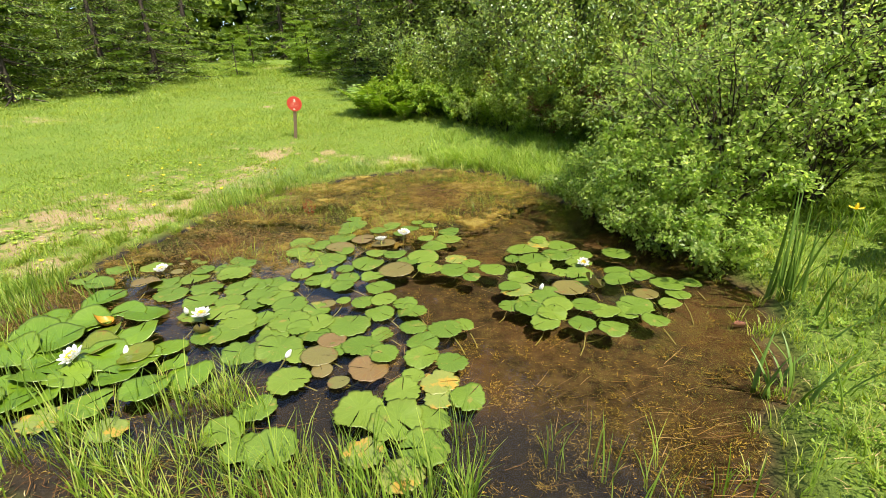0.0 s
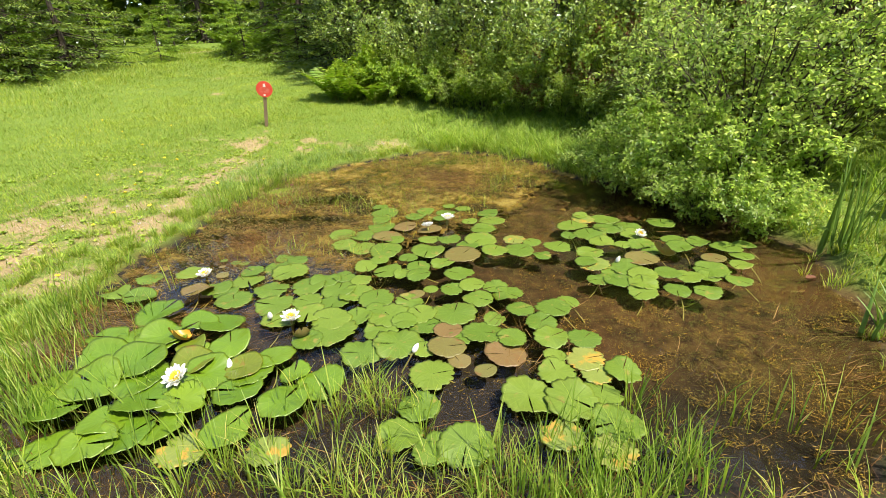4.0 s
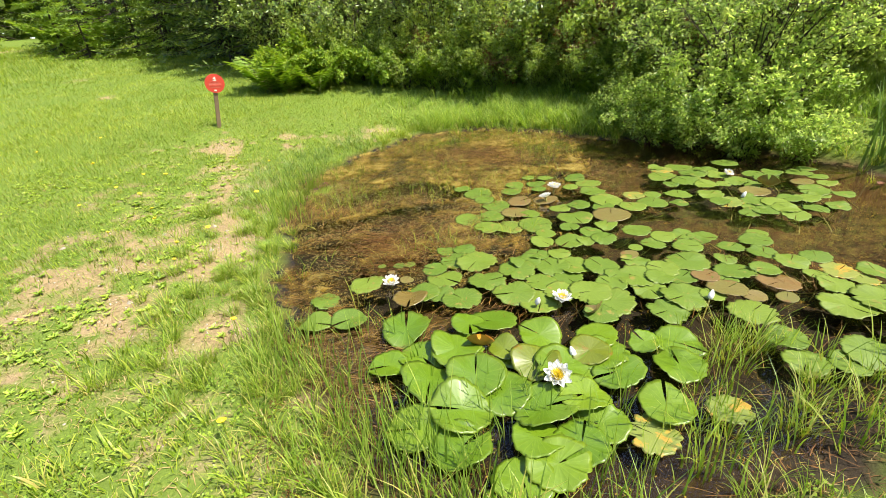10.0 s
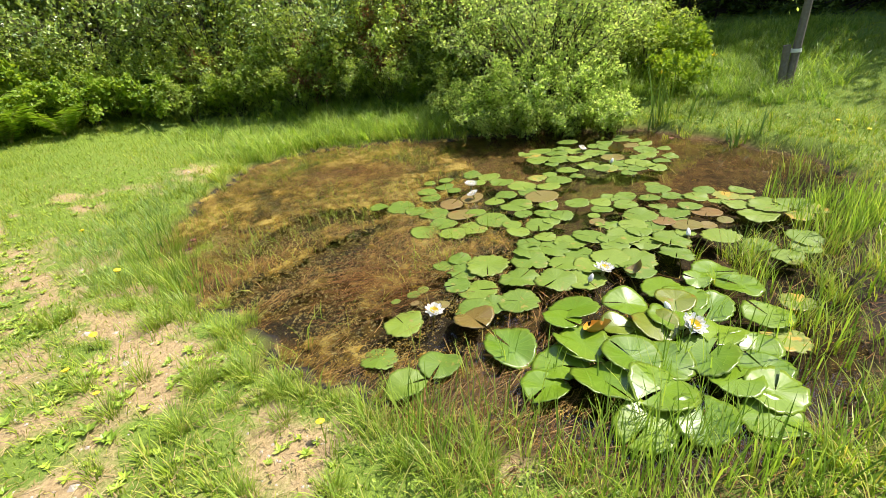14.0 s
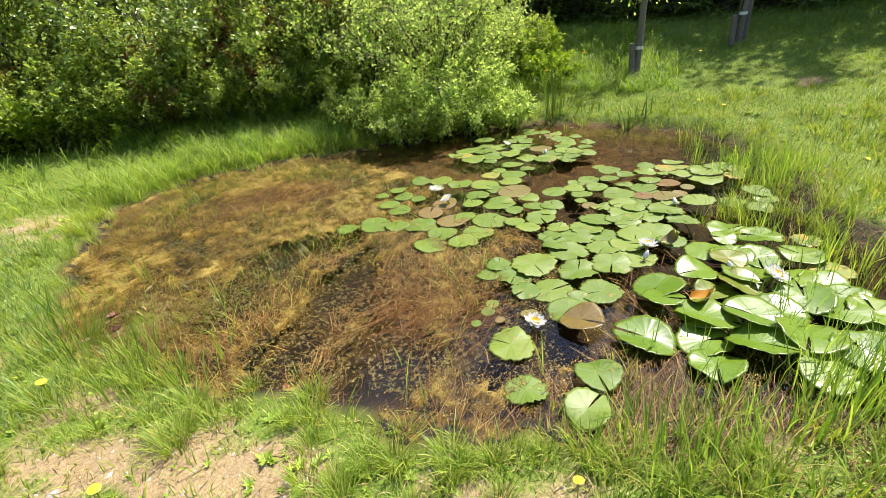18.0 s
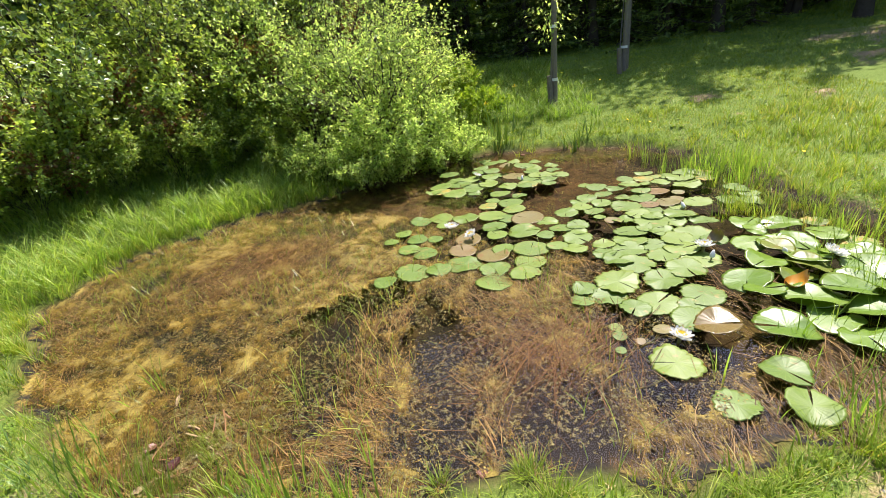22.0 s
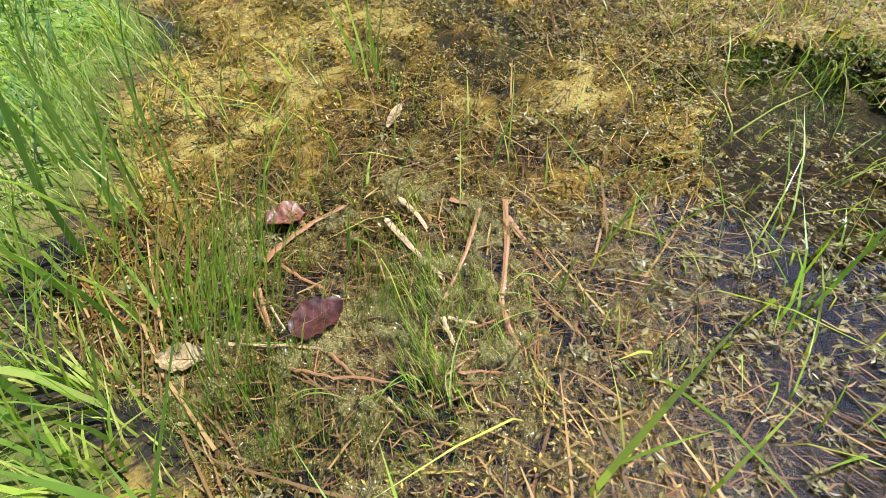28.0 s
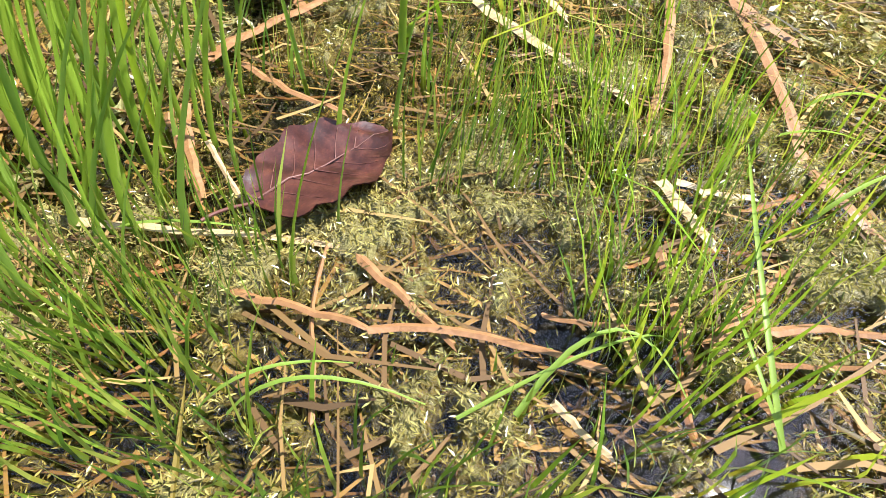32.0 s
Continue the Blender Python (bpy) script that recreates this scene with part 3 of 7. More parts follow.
def bareness(x, y):
    """Bare soil: single patches, and a trodden track along the western bank."""
    x, y = np.ravel(x).astype(float), np.ravel(y).astype(float)
    out = np.zeros(len(x))
    for (ax, ay), (bx, by) in [*zip(TRACK[:-1], TRACK[1:]), *zip(SHELF[:-1], SHELF[1:])]:
        t = np.clip(((x - ax) * (bx - ax) + (y - ay) * (by - ay)) / ((bx - ax) ** 2 + (by - ay) ** 2), 0, 1)
        gap = np.hypot(x - ax - t * (bx - ax), y - ay - t * (by - ay))
        out = np.maximum(out, 1.0 * np.exp(-((gap / 0.3) ** 2)) * np.clip(0.25 + 1.1 * smooth_noise(x + 7, y, 1.7), 0, 1))
    for cx, cy, r in DIRT_A + DIRT_B:
        out = np.maximum(out, 0.95 * np.exp(-(((x - cx) ** 2 + (y - cy) ** 2) / (1.1 * r * r))))
    worn = np.maximum(0.58 * np.exp(-(((x + 3.7) / 1.2) ** 2) - ((y - 4.3) / 2.0) ** 2), 0.4 * np.exp(-(((x + 2.6) / 1.5) ** 2) - ((y - 7.75) / 0.35) ** 2))
    out = np.maximum(out, np.maximum(worn, 0.45 * np.exp(-(((x + 3.0) / 0.9) ** 2) - ((y - 2.0) / 0.9) ** 2)))
    return np.clip(out + (0.9 * (smooth_noise(x, y, 4.3) - 0.55) + 0.8 * (smooth_noise(x, y, 11.0) - 0.55)) * (out > 0.05), 0, 1)


def spread(lo, hi, fine, steps, growth):
    """Grid lines: even between lo and hi, then ever wider apart."""
    far = np.cumsum(fine * growth ** np.arange(1, steps))
    return np.concatenate([lo - far[::-1], np.arange(lo, hi, fine), hi + far])


def build_ground():
    xs, ys = spread(-5.5, 5.5, 0.065, 62, 1.125), spread(-0.5, 10.5, 0.065, 62, 1.125)
    X, Y = np.meshgrid(xs, ys)
    Z = height(X, Y)
    n, m = len(xs), len(ys)
    i = (np.arange(m - 1)[:, None] * n + np.arange(n - 1)).ravel()
    me = mesh_np("ground", np.stack([X.ravel(), Y.ravel(), Z], 1), [np.stack([i, i + 1, i + n + 1, i + n], 1)], ground_material(), True)
    d = bank_distance(X, Y)
    for key, value in (("dirt", bareness(X, Y)), ("bed", np.clip(-(d - 0.1 * muddy(X.ravel(), Y.ravel())) / 0.12 + 0.5, 0, 1)), ("weedy", weediness(X.ravel(), Y.ravel()) * (1 - open_pool(X.ravel(), Y.ravel()))), ("ooze", np.maximum(np.maximum(ooze(X.ravel(), Y.ravel()), 0.7 * muddy(X.ravel(), Y.ravel()) * (d > -0.3)), open_pool(X.ravel(), Y.ravel())))):
        me.attributes.new(key, "FLOAT", "POINT").data.foreach_set("value", np.asarray(value, np.float32))
    thing("ground", me, "grassy meadow soil with bare sandy patches around the pond", "ground", kind="structure")
    rim = BANK + unit(BANK - BANK.mean(0)) * 0.12
    me = mesh_np("water", np.c_[rim, np.zeros(len(rim))], [np.arange(len(rim))[None]], water_material())
    ob = thing("water", me, "clear brown pond water with a still surface", "water", kind="structure")
    ob.visible_shadow = False


build_ground()


def ground_z(x, y):
    return float(height([x], [y])[0])


def scatter(n, x0, x1, y0, y1, keep):
    """n random places in a box, thinned by keep(x, y, d) as a probability."""
    x, y = rng.uniform(x0, x1, n), rng.uniform(y0, y1, n)
    d = bank_distance(x, y)
    ok = rng.random(n) < keep(x, y, d)
    x, y = x[ok], y[ok]
    return np.stack([x, y, height(x, y)], 1), d[ok]


DIVE = [(-3.62, 4.60, 1.445), (-2.54, 5.273, 0.60), (-2.257, 5.524, 0.26), (-2.30, 5.561, 0.14), (-2.17, 5.66, 0.0)]


def clear_of_dive(pos, h, room=0.11):
    """True for plants that do not reach the line along which one comes down to the water."""
    ok = np.ones(len(pos), bool)
    for a, b in zip(np.array(DIVE[:-1]), np.array(DIVE[1:])):
        e = (b - a)[:2]
        t = np.clip(((pos[:, :2] - a[:2]) @ e) / (e @ e), 0, 1)
        off = np.linalg.norm(pos[:, :2] - a[:2] - t[:, None] * e, axis=1)
        line = a[2] + t * (b[2] - a[2])
        ok &= ~((off < room) & (pos[:, 2] + h > line - 0.07)) | (line < 0.02)
    return ok


# ---- shrubs and trees ----
def shrub_parts(seed, tall, wide, stems, twigs, per_twig, leaf, low=0.12, lean=0.0, upright=0.5, heavy=0.018, shell=0.5):
    """Arching stems, twigs along them, and leaves along the twigs."""
    r = np.random.default_rng(seed)
    turn = np.arange(stems) * 2.4 + r.uniform(0, 0.8, stems)
    reach = wide * np.sqrt(r.uniform(0.02, 1, stems))
    top = tall * (1 - 0.45 * (reach / wide) ** 2) * r.uniform(0.75, 1.05, stems)
    k = 8
    t = np.linspace(0, 1, k)
    out = np.stack([np.cos(turn), np.sin(turn)], 1)
    line = np.zeros((stems, k, 3))
    line[..., :2] = out[:, None] * (0.06 * wide + reach[:, None] * t**1.3)[..., None] + r.normal(0, 0.03 * wide, (stems, k, 2)) * t[:, None]
    line[..., 2] = top[:, None] * (t + 0.12 * np.sin(np.pi * t))
    line[..., 0] += lean * t * tall
    wood = [tubes(line, 0.55 * heavy * (tall / 2) * (1.1 - t)[None] * r.uniform(0.6, 1.2, (stems, 1)), 5)]
    which = r.integers(0, stems, twigs)
    s = low + (1 - low) * r.random(twigs) ** shell
    f = s * (k - 1)
    i = np.minimum(f.astype(int), k - 2)
    a = line[which, i] + (line[which, i + 1] - line[which, i]) * (f - i)[:, None]
    aim = unit(np.c_[out[which] * 0.6, np.full(twigs, upright)] + r.normal(0, 0.55, (twigs, 3)))
    size = tall * 0.16 * r.uniform(0.5, 1.4, twigs)
    b = a + aim * size[:, None] - np.array([0, 0, 1.0]) * (size * 0.15)[:, None]
    wood.append(tubes(np.stack([a, b], 1), np.stack([0.0028 + 0 * s, 0.001 + 0 * s], 1) * (tall / 2), 3))
    w = np.repeat(np.arange(twigs), per_twig)
    u = r.uniform(0.1, 1.05, len(w))
    at = a[w] + (b - a)[w] * u[:, None] + r.normal(0, leaf * 0.35, (len(w), 3))
    ax = aim[w] * 0.5 + r.normal(0, 0.7, (len(w), 3))
    face = np.c_[out[which][w] * 0.5, np.full(len(w), 0.75)]
    nor = unit(face + np.array([0.12, -0.3, 0.1]) + r.normal(0, 0.55, (len(w), 3)))
    L = leaf * r.uniform(0.6, 1.25, len(w))
    at[:, 2] = np.maximum(at[:, 2], 0.02)
    return joined(*wood), ovate(at, ax, nor, L, L * r.uniform(0.5, 0.72, len(w)))


def make_plant(name, wood, crown, bark, leaf, label, category, group="", at=None, parts=("branchwork", "foliage")):
    ob = thing(name, None, label, category, group, at=at)
    child(parts[0], mesh_np(parts[0], *wood, bark, True), ob)
    child(parts[1], mesh_np(parts[1], *crown, leaf), ob)
    return ob


def stand(x, y, turn=0.0, size=1.0, sink=0.03):
    return Matrix.LocRotScale((x, y, ground_z(x, y) - sink), Euler((0, 0, radians(turn))), None) @ Matrix.Diagonal((size, size, size, 1))


def copy_sized(ob, x, y, turn, size, sink=0.03):
    """A copy of a plant, turned and grown."""
    c = copy_thing(ob, stand(x, y, turn, 1.0, sink))
    c.scale = (size, size, size)
    return c


def conifer_parts(seed, tall, wide, whorls, low=0.03, needle=0.09):
    """A straight trunk with whorls of drooping boughs, each a flat spray of needled twigs."""
    r = np.random.default_rng(seed)
    t = np.linspace(0, 1, 7)
    trunk = np.zeros((1, 7, 3))
    trunk[0, :, 2] = tall * t
    wood = [tubes(trunk, (0.016 * tall * (1.05 - t))[None], 8)]
    n = whorls * 6
    z = tall * (low + (0.97 - low) * (np.repeat(np.arange(whorls), 6) / whorls) ** 1.05) + r.normal(0, 0.05, n)
    turn = r.uniform(0, 2 * np.pi, n)
    reach = wide * (1.05 - z / tall) ** 0.8 * r.uniform(0.7, 1.15, n)
    out = np.stack([np.cos(turn), np.sin(turn), 0 * turn], 1)
    s = np.linspace(0, 1, 6)
    line = np.zeros((n, 6, 3))
    line[:] = out[:, None] * (reach[:, None] * s)[..., None]
    line[..., 2] += z[:, None] + reach[:, None] * (-0.30 * s + 0.16 * s**3)
    wood.append(tubes(line, 0.012 * reach[:, None] * (1.1 - s)[None], 4))
    m = 20
    w = np.repeat(np.arange(n), m)
    u = np.tile(np.linspace(0.12, 1.0, m), n) + r.uniform(-0.02, 0.02, n * m)
    f = np.clip(u, 0, 0.999) * 5
    i = f.astype(int)
    a = line[w, i] + (line[w, i + 1] - line[w, i]) * (f - i)[:, None]
    side = np.cross(out, [0, 0, 1.0])[w] * np.where(np.arange(len(w)) % 2, 1, -1)[:, None]
    aim = unit(side * 0.75 + out[w] * 0.7 + np.array([0, 0, -0.18]) + r.normal(0, 0.12, (len(w), 3)))
    size = reach[w] * 0.34 * (1.1 - np.clip(u, 0, 1)) ** 0.6 * r.uniform(0.7, 1.2, len(w))
    q = 6
    ww = np.repeat(np.arange(len(w)), q)
    uu = np.tile(np.linspace(0.0, 1, q), len(w))
    at = a[ww] + aim[ww] * (size[ww] * uu)[:, None]
    ax = aim[ww] + r.normal(0, 0.45, (len(ww), 3))
    nor = unit(np.array([0, 0, 1.0]) + r.normal(0, 0.35, (len(ww), 3)))
    L = needle * (0.6 + 0.5 * reach[w][ww]) * r.uniform(0.7, 1.3, len(ww))
    return joined(*wood), leaves(at, ax, nor, L, L * 0.33, 0.1)


def tree_parts(seed, tall, wide, clear, boughs, twigs, per_twig, leaf):
    """A broadleaved tree: tapered trunk, rising limbs from the clear height up, leafy twigs."""
    r = np.random.default_rng(seed)
    t = np.linspace(0, 1, 9)
    trunk = np.zeros((1, 9, 3))
    trunk[0, :, 2] = tall * 0.93 * t
    trunk[0, :, :2] = np.cumsum(r.normal(0, 0.012 * tall, (9, 2)), 0) * t[:, None]
    wood = [tubes(trunk, (0.0155 * tall * (1.12 - t) * (1 + 0.5 * np.exp(-t * 30)))[None], 9)]
    f0 = clear + (0.97 - clear) * r.random(boughs) ** 0.9
    i = np.minimum((f0 * 8).astype(int), 7)
    a = trunk[0, i] + (trunk[0, i + 1] - trunk[0, i]) * (f0 * 8 - i)[:, None]
    turn = np.arange(boughs) * 2.4 + r.uniform(0, 0.6, boughs)
    reach = wide * (1.15 - 0.75 * np.abs(f0 - 0.45)) * r.uniform(0.6, 1.1, boughs)
    out = np.stack([np.cos(turn), np.sin(turn), 0 * turn], 1)
    s = np.linspace(0, 1, 6)
    line = a[:, None] + out[:, None] * (reach[:, None] * s)[..., None]
    line[..., 2] += reach[:, None] * (0.55 * s - 0.25 * s**2) * r.uniform(0.2, 1.3, (boughs, 1))
    line += r.normal(0, 0.03 * wide, line.shape) * s[:, None]
    wood.append(tubes(line, 0.010 * reach[:, None] * 1.8 * (1.08 - s)[None], 5))
    w = r.integers(0, boughs, twigs)
    u = np.sqrt(r.uniform(0.05, 1, twigs)) * 4.99
    j = u.astype(int)
    p = line[w, j] + (line[w, j + 1] - line[w, j]) * (u - j)[:, None]
    aim = unit(out[w] * 0.5 + r.normal(0, 0.6, (twigs, 3)) + np.array([0, 0, 0.15]))
    q = p + aim * (wide * 0.3 * r.uniform(0.4, 1.2, twigs))[:, None]
    wood.append(tubes(np.stack([p, q], 1), np.tile([0.010, 0.003], (twigs, 1)), 3))
    x = np.repeat(np.arange(twigs), per_twig)
    at = p[x] + (q - p)[x] * r.uniform(0.1, 1.05, len(x))[:, None] + r.normal(0, leaf * 0.8, (len(x), 3))
    nor = unit(np.array([0, 0, 0.8]) + r.normal(0, 0.5, (len(x), 3)))
    L = leaf * r.uniform(0.6, 1.3, len(x))
    return joined(*wood), leaves(at, aim[x] * 0.5 + r.normal(0, 0.7, (len(x), 3)), nor, L, L * 0.65)


def fern_parts(seed, tall, fronds, pinnae=20):
    r = np.random.default_rng(seed)
    turn = np.arange(fronds) * 2.4 + r.uniform(0, 0.5, fronds)
    out = np.stack([np.cos(turn), np.sin(turn), 0 * turn], 1)
    s = np.linspace(0, 1, 9)
    size = tall * r.uniform(0.75, 1.2, fronds)
    line = out[:, None] * (size[:, None] * 0.85 * s**1.4)[..., None]
    line[..., 2] += size[:, None] * (1.15 * s - 0.38 * s**2.4)
    wood = tubes(line, 0.006 * (1.1 - s)[None] * np.ones((fronds, 1)), 3)
    w = np.repeat(np.arange(fronds), pinnae * 2)
    u = np.tile(np.repeat(np.linspace(0.15, 0.98, pinnae), 2), fronds)
    f = u * 7.99
    i = f.astype(int)
    a = line[w, i] + (line[w, i + 1] - line[w, i]) * (f - i)[:, None]
    sgn = np.where(np.arange(len(w)) % 2, 1, -1)[:, None]
    aim = unit(np.cross(out[w], [0, 0, 1.0]) * sgn + out[w] * 0.35 + r.normal(0, 0.08, (len(w), 3)))
    L = size[w] * 0.33 * np.sin(np.pi * np.clip(u, 0.05, 0.96)) ** 0.7 * r.uniform(0.85, 1.1, len(w))
    nor = unit(np.array([0, 0, 1.0]) - out[w] * 0.5 + r.normal(0, 0.2, (len(w), 3)))
    return wood, leaves(a, aim, nor, L, np.maximum(0.02, L * 0.24))


def plant_woods():
    # the willow-like bush that overhangs the water
    bank_bush = [(3.05, 5.2, 2.3, 1.3, 61), (3.65, 5.0, 1.7, 0.9, 62), (2.95, 6.1, 1.75, 0.9, 63), (4.3, 6.1, 2.9, 1.4, 64), (2.3, 5.2, 1.0, 0.72, 65), (2.75, 4.6, 1.05, 0.62, 66), (3.3, 6.9, 2.1, 0.95, 67)]
    for x, y, tall, wide, seed in bank_bush:
        wood, crown = shrub_parts(seed, tall, wide, 34, 700 if tall > 1.5 else 420, 9, 0.046, low=0.05, shell=0.42)
        make_plant("bank_bush", wood, crown, BARK, BUSH_LEAF, "dense light-green leafy bush leaning over the pond edge", "bush", "bushes on the bank", stand(x, y, seed * 40))
    for x, y, tall, wide, seed in [(2.12, 4.95, 0.7, 0.55, 161), (2.4, 4.5, 0.7, 0.5, 162), (1.92, 5.4, 0.75, 0.55, 163), (2.72, 4.1, 0.6, 0.45, 164), (2.0, 5.9, 0.8, 0.5, 165)]:
        wood, crown = shrub_parts(seed, tall, wide, 24, 380, 10, 0.036, low=0.0, upright=0.3, shell=0.6)
        make_plant("bank_bush", wood, crown, BARK, BUSH_LEAF, "low leafy bush hanging down to the water", "bush", "bushes on the bank", stand(x, y, seed * 40))
    # a mixed hedge along the north-east, darker, with reddish tips
    wood, crown = shrub_parts(71, 2.6, 1.2, 26, 640, 9, 0.066, low=0.05, shell=0.42)
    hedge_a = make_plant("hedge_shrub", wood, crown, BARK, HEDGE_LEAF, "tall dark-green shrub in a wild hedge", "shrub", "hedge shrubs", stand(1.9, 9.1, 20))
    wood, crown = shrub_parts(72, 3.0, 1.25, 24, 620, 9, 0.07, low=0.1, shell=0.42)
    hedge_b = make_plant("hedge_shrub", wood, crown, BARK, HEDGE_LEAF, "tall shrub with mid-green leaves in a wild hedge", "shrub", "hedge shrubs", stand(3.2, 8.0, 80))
    wood, crown = shrub_parts(73, 1.5, 0.75, 16, 420, 11, 0.05, low=0.15)
    hedge_c = make_plant("young_shrub", wood, crown, BARK, RED_TIPS, "small shrub with reddish young leaves", "shrub", "hedge shrubs", stand(2.6, 8.0, 10))
    for i, (x, y, s) in enumerate([(0.6, 10.4, 0.95), (-0.9, 11.6, 0.95), (3.9, 7.5, 0.82), (3.6, 9.6, 1.25), (1.3, 11.2, 1.25), (5.2, 7.4, 1.3), (4.9, 7.0, 1.05), (-2.4, 12.9, 1.05), (6.6, 6.6, 1.0), (0.0, 12.9, 1.3)]):
        copy_sized(hedge_a if i % 2 else hedge_b, x, y, 67 * i, s)
    for i, (x, y, s) in enumerate([(1.6, 8.75, 0.8), (3.35, 6.75, 1.1), (0.3, 10.0, 0.7), (5.4, 6.2, 1.3)]):
        copy_sized(hedge_c, x, y, 50 * i, s)
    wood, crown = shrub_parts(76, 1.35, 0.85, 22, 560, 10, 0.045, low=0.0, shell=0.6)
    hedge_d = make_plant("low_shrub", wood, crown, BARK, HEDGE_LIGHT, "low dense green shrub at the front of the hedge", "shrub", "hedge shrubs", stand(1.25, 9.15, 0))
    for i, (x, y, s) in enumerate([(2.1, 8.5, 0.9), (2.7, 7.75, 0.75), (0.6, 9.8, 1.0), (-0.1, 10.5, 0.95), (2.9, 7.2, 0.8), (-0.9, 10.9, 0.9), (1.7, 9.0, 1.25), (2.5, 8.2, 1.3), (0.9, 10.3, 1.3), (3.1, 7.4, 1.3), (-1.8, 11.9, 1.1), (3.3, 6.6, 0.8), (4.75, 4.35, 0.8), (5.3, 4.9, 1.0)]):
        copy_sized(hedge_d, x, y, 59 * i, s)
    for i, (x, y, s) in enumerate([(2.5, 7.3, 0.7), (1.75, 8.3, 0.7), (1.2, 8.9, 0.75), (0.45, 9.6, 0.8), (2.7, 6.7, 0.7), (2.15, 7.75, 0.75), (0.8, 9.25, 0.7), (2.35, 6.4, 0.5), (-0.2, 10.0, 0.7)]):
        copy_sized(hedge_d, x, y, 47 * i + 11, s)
    # brambles and ferns along its foot
    wood, crown = shrub_parts(74, 0.85, 0.7, 16, 280, 9, 0.07, low=0.1)
    bramble = make_plant("bramble", wood, crown, BARK, BRAMBLE, "low bramble with broad bright-green leaves at the hedge foot", "bramble", "brambles", stand(-0.6, 10.35, 0))
    for i, (x, y, s) in enumerate([(-1.4, 10.75, 1.0), (-2.2, 10.9, 0.85), (-2.6, 11.3, 0.9), (0.25, 9.75, 0.85), (1.0, 9.3, 0.8), (1.75, 8.75, 0.6), (-1.8, 11.5, 1.2), (2.1, 8.35, 0.6), (-0.3, 10.9, 1.0), (2.45, 7.35, 0.5), (4.1, 3.7, 0.7), (5.0, 4.1, 0.9)]):
        copy_sized(bramble, x, y, 83 * i, s)
    wood, crown = fern_parts(75, 0.8, 15)
    fern = make_plant("fern", wood, crown, STALK, FERN, "bright-green bracken fern with arching fronds", "fern", "ferns", stand(-2.85, 10.7, 0), ("rachis", "greenery"))
    for i, (x, y, s) in enumerate([(-2.5, 10.55, 0.8), (-10.8, 22.0, 1.5), (-8.4, 19.8, 1.3), (-1.9, 10.45, 0.65), (-9.4, 20.6, 1.5)]):
        copy_sized(fern, x, y, 97 * i, s)
    # spruces round the far meadow
    wood, crown = conifer_parts(81, 8.0, 2.6, 17)
    spruce = make_plant("spruce", wood, crown, BARK, NEEDLES, "large dark-green spruce with boughs down to the grass", "conifer", "spruces", stand(-15.8, 12.2, 0), ("trunk", "canopy"))
    for i, (x, y, s) in enumerate([(-16.6, 9.6, 1.05), (-15.4, 16.2, 1.1), (-17.5, 19.0, 1.15), (-18.5, 14.0, 1.2), (-6.2, 18.6, 0.85), (-9.0, 23.5, 1.1), (-4.2, 16.4, 0.9), (-20.0, 25.5, 1.3), (-17.0, 7.2, 0.9), (-12.5, 30.0, 1.3), (-2.0, 17.0, 1.05), (-16.8, 30.5, 1.3), (-7.0, 27.5, 1.2), (-21.5, 9.0, 1.2), (-20.5, 17.0, 1.3), (-22.0, 21.0, 1.3), (-24.0, 13.0, 1.3), (-19.5, 11.5, 1.1), (-3.5, 21.0, 1.2), (-2.5, 13.3, 0.85), (-0.7, 13.0, 0.9), (-12.9, 10.2, 0.8), (-12.7, 13.0, 0.75), (-13.2, 15.6, 0.8), (-13.6, 7.8, 0.85)]):
        copy_sized(spruce, x, y, 71 * i, s)
    # and in the shade of the eastern wood
    for i, (x, y, s) in enumerate([(10.2, 3.3, 0.8), (9.5, 0.3, 0.75), (9.0, -1.7, 0.7), (11.0, -3.4, 0.85), (12.2, 4.8, 0.9), (12.4, 1.4, 1.0), (12.2, -1.4, 0.95), (11.6, 6.8, 0.85), (9.8, -6.4, 0.8), (13.2, -5.4, 1.0), (8.6, 6.2, 0.75), (9.1, 1.9, 0.6), (8.7, -0.6, 0.58), (9.2, 4.4, 0.6), (8.3, -3.4, 0.5), (7.4, 7.6, 0.6)]):
        copy_sized(spruce, x, y, 71 * i, s)
    wood, crown = conifer_parts(82, 2.4, 1.35, 9, 0.05, 0.085)
    sapling = make_plant("young_conifer", wood, crown, BARK, FRESH_NEEDLES, "young conifer with fresh light-green sprays", "conifer", "young conifers", stand(-8.7, 18.9, 0), ("trunk", "canopy"))
    for i, (x, y, s) in enumerate([(-7.2, 18.8, 1.0), (-12.3, 13.2, 0.8), (-12.0, 18.6, 0.8), (-9.9, 20.2, 1.1), (-13.8, 22.5, 1.0), (-6.2, 17.9, 0.9), (-14.6, 10.9, 1.1), (-14.9, 13.6, 1.2), (-14.4, 16.4, 1.0), (-15.4, 8.8, 1.2), (-14.2, 18.2, 1.0)]):
        copy_sized(sapling, x, y, 111 * i, s)
    # woods to the north and east
    wood, crown = tree_parts(91, 9.0, 2.6, 0.22, 42, 640, 11, 0.165)
    oak = make_plant("broadleaf_tree", wood, crown, BARK, TREE_LEAF, "tall broadleaved tree with a dark trunk in the wood", "tree", "trees of the wood", stand(1.2, 14.6, 0), ("trunk", "crown"))
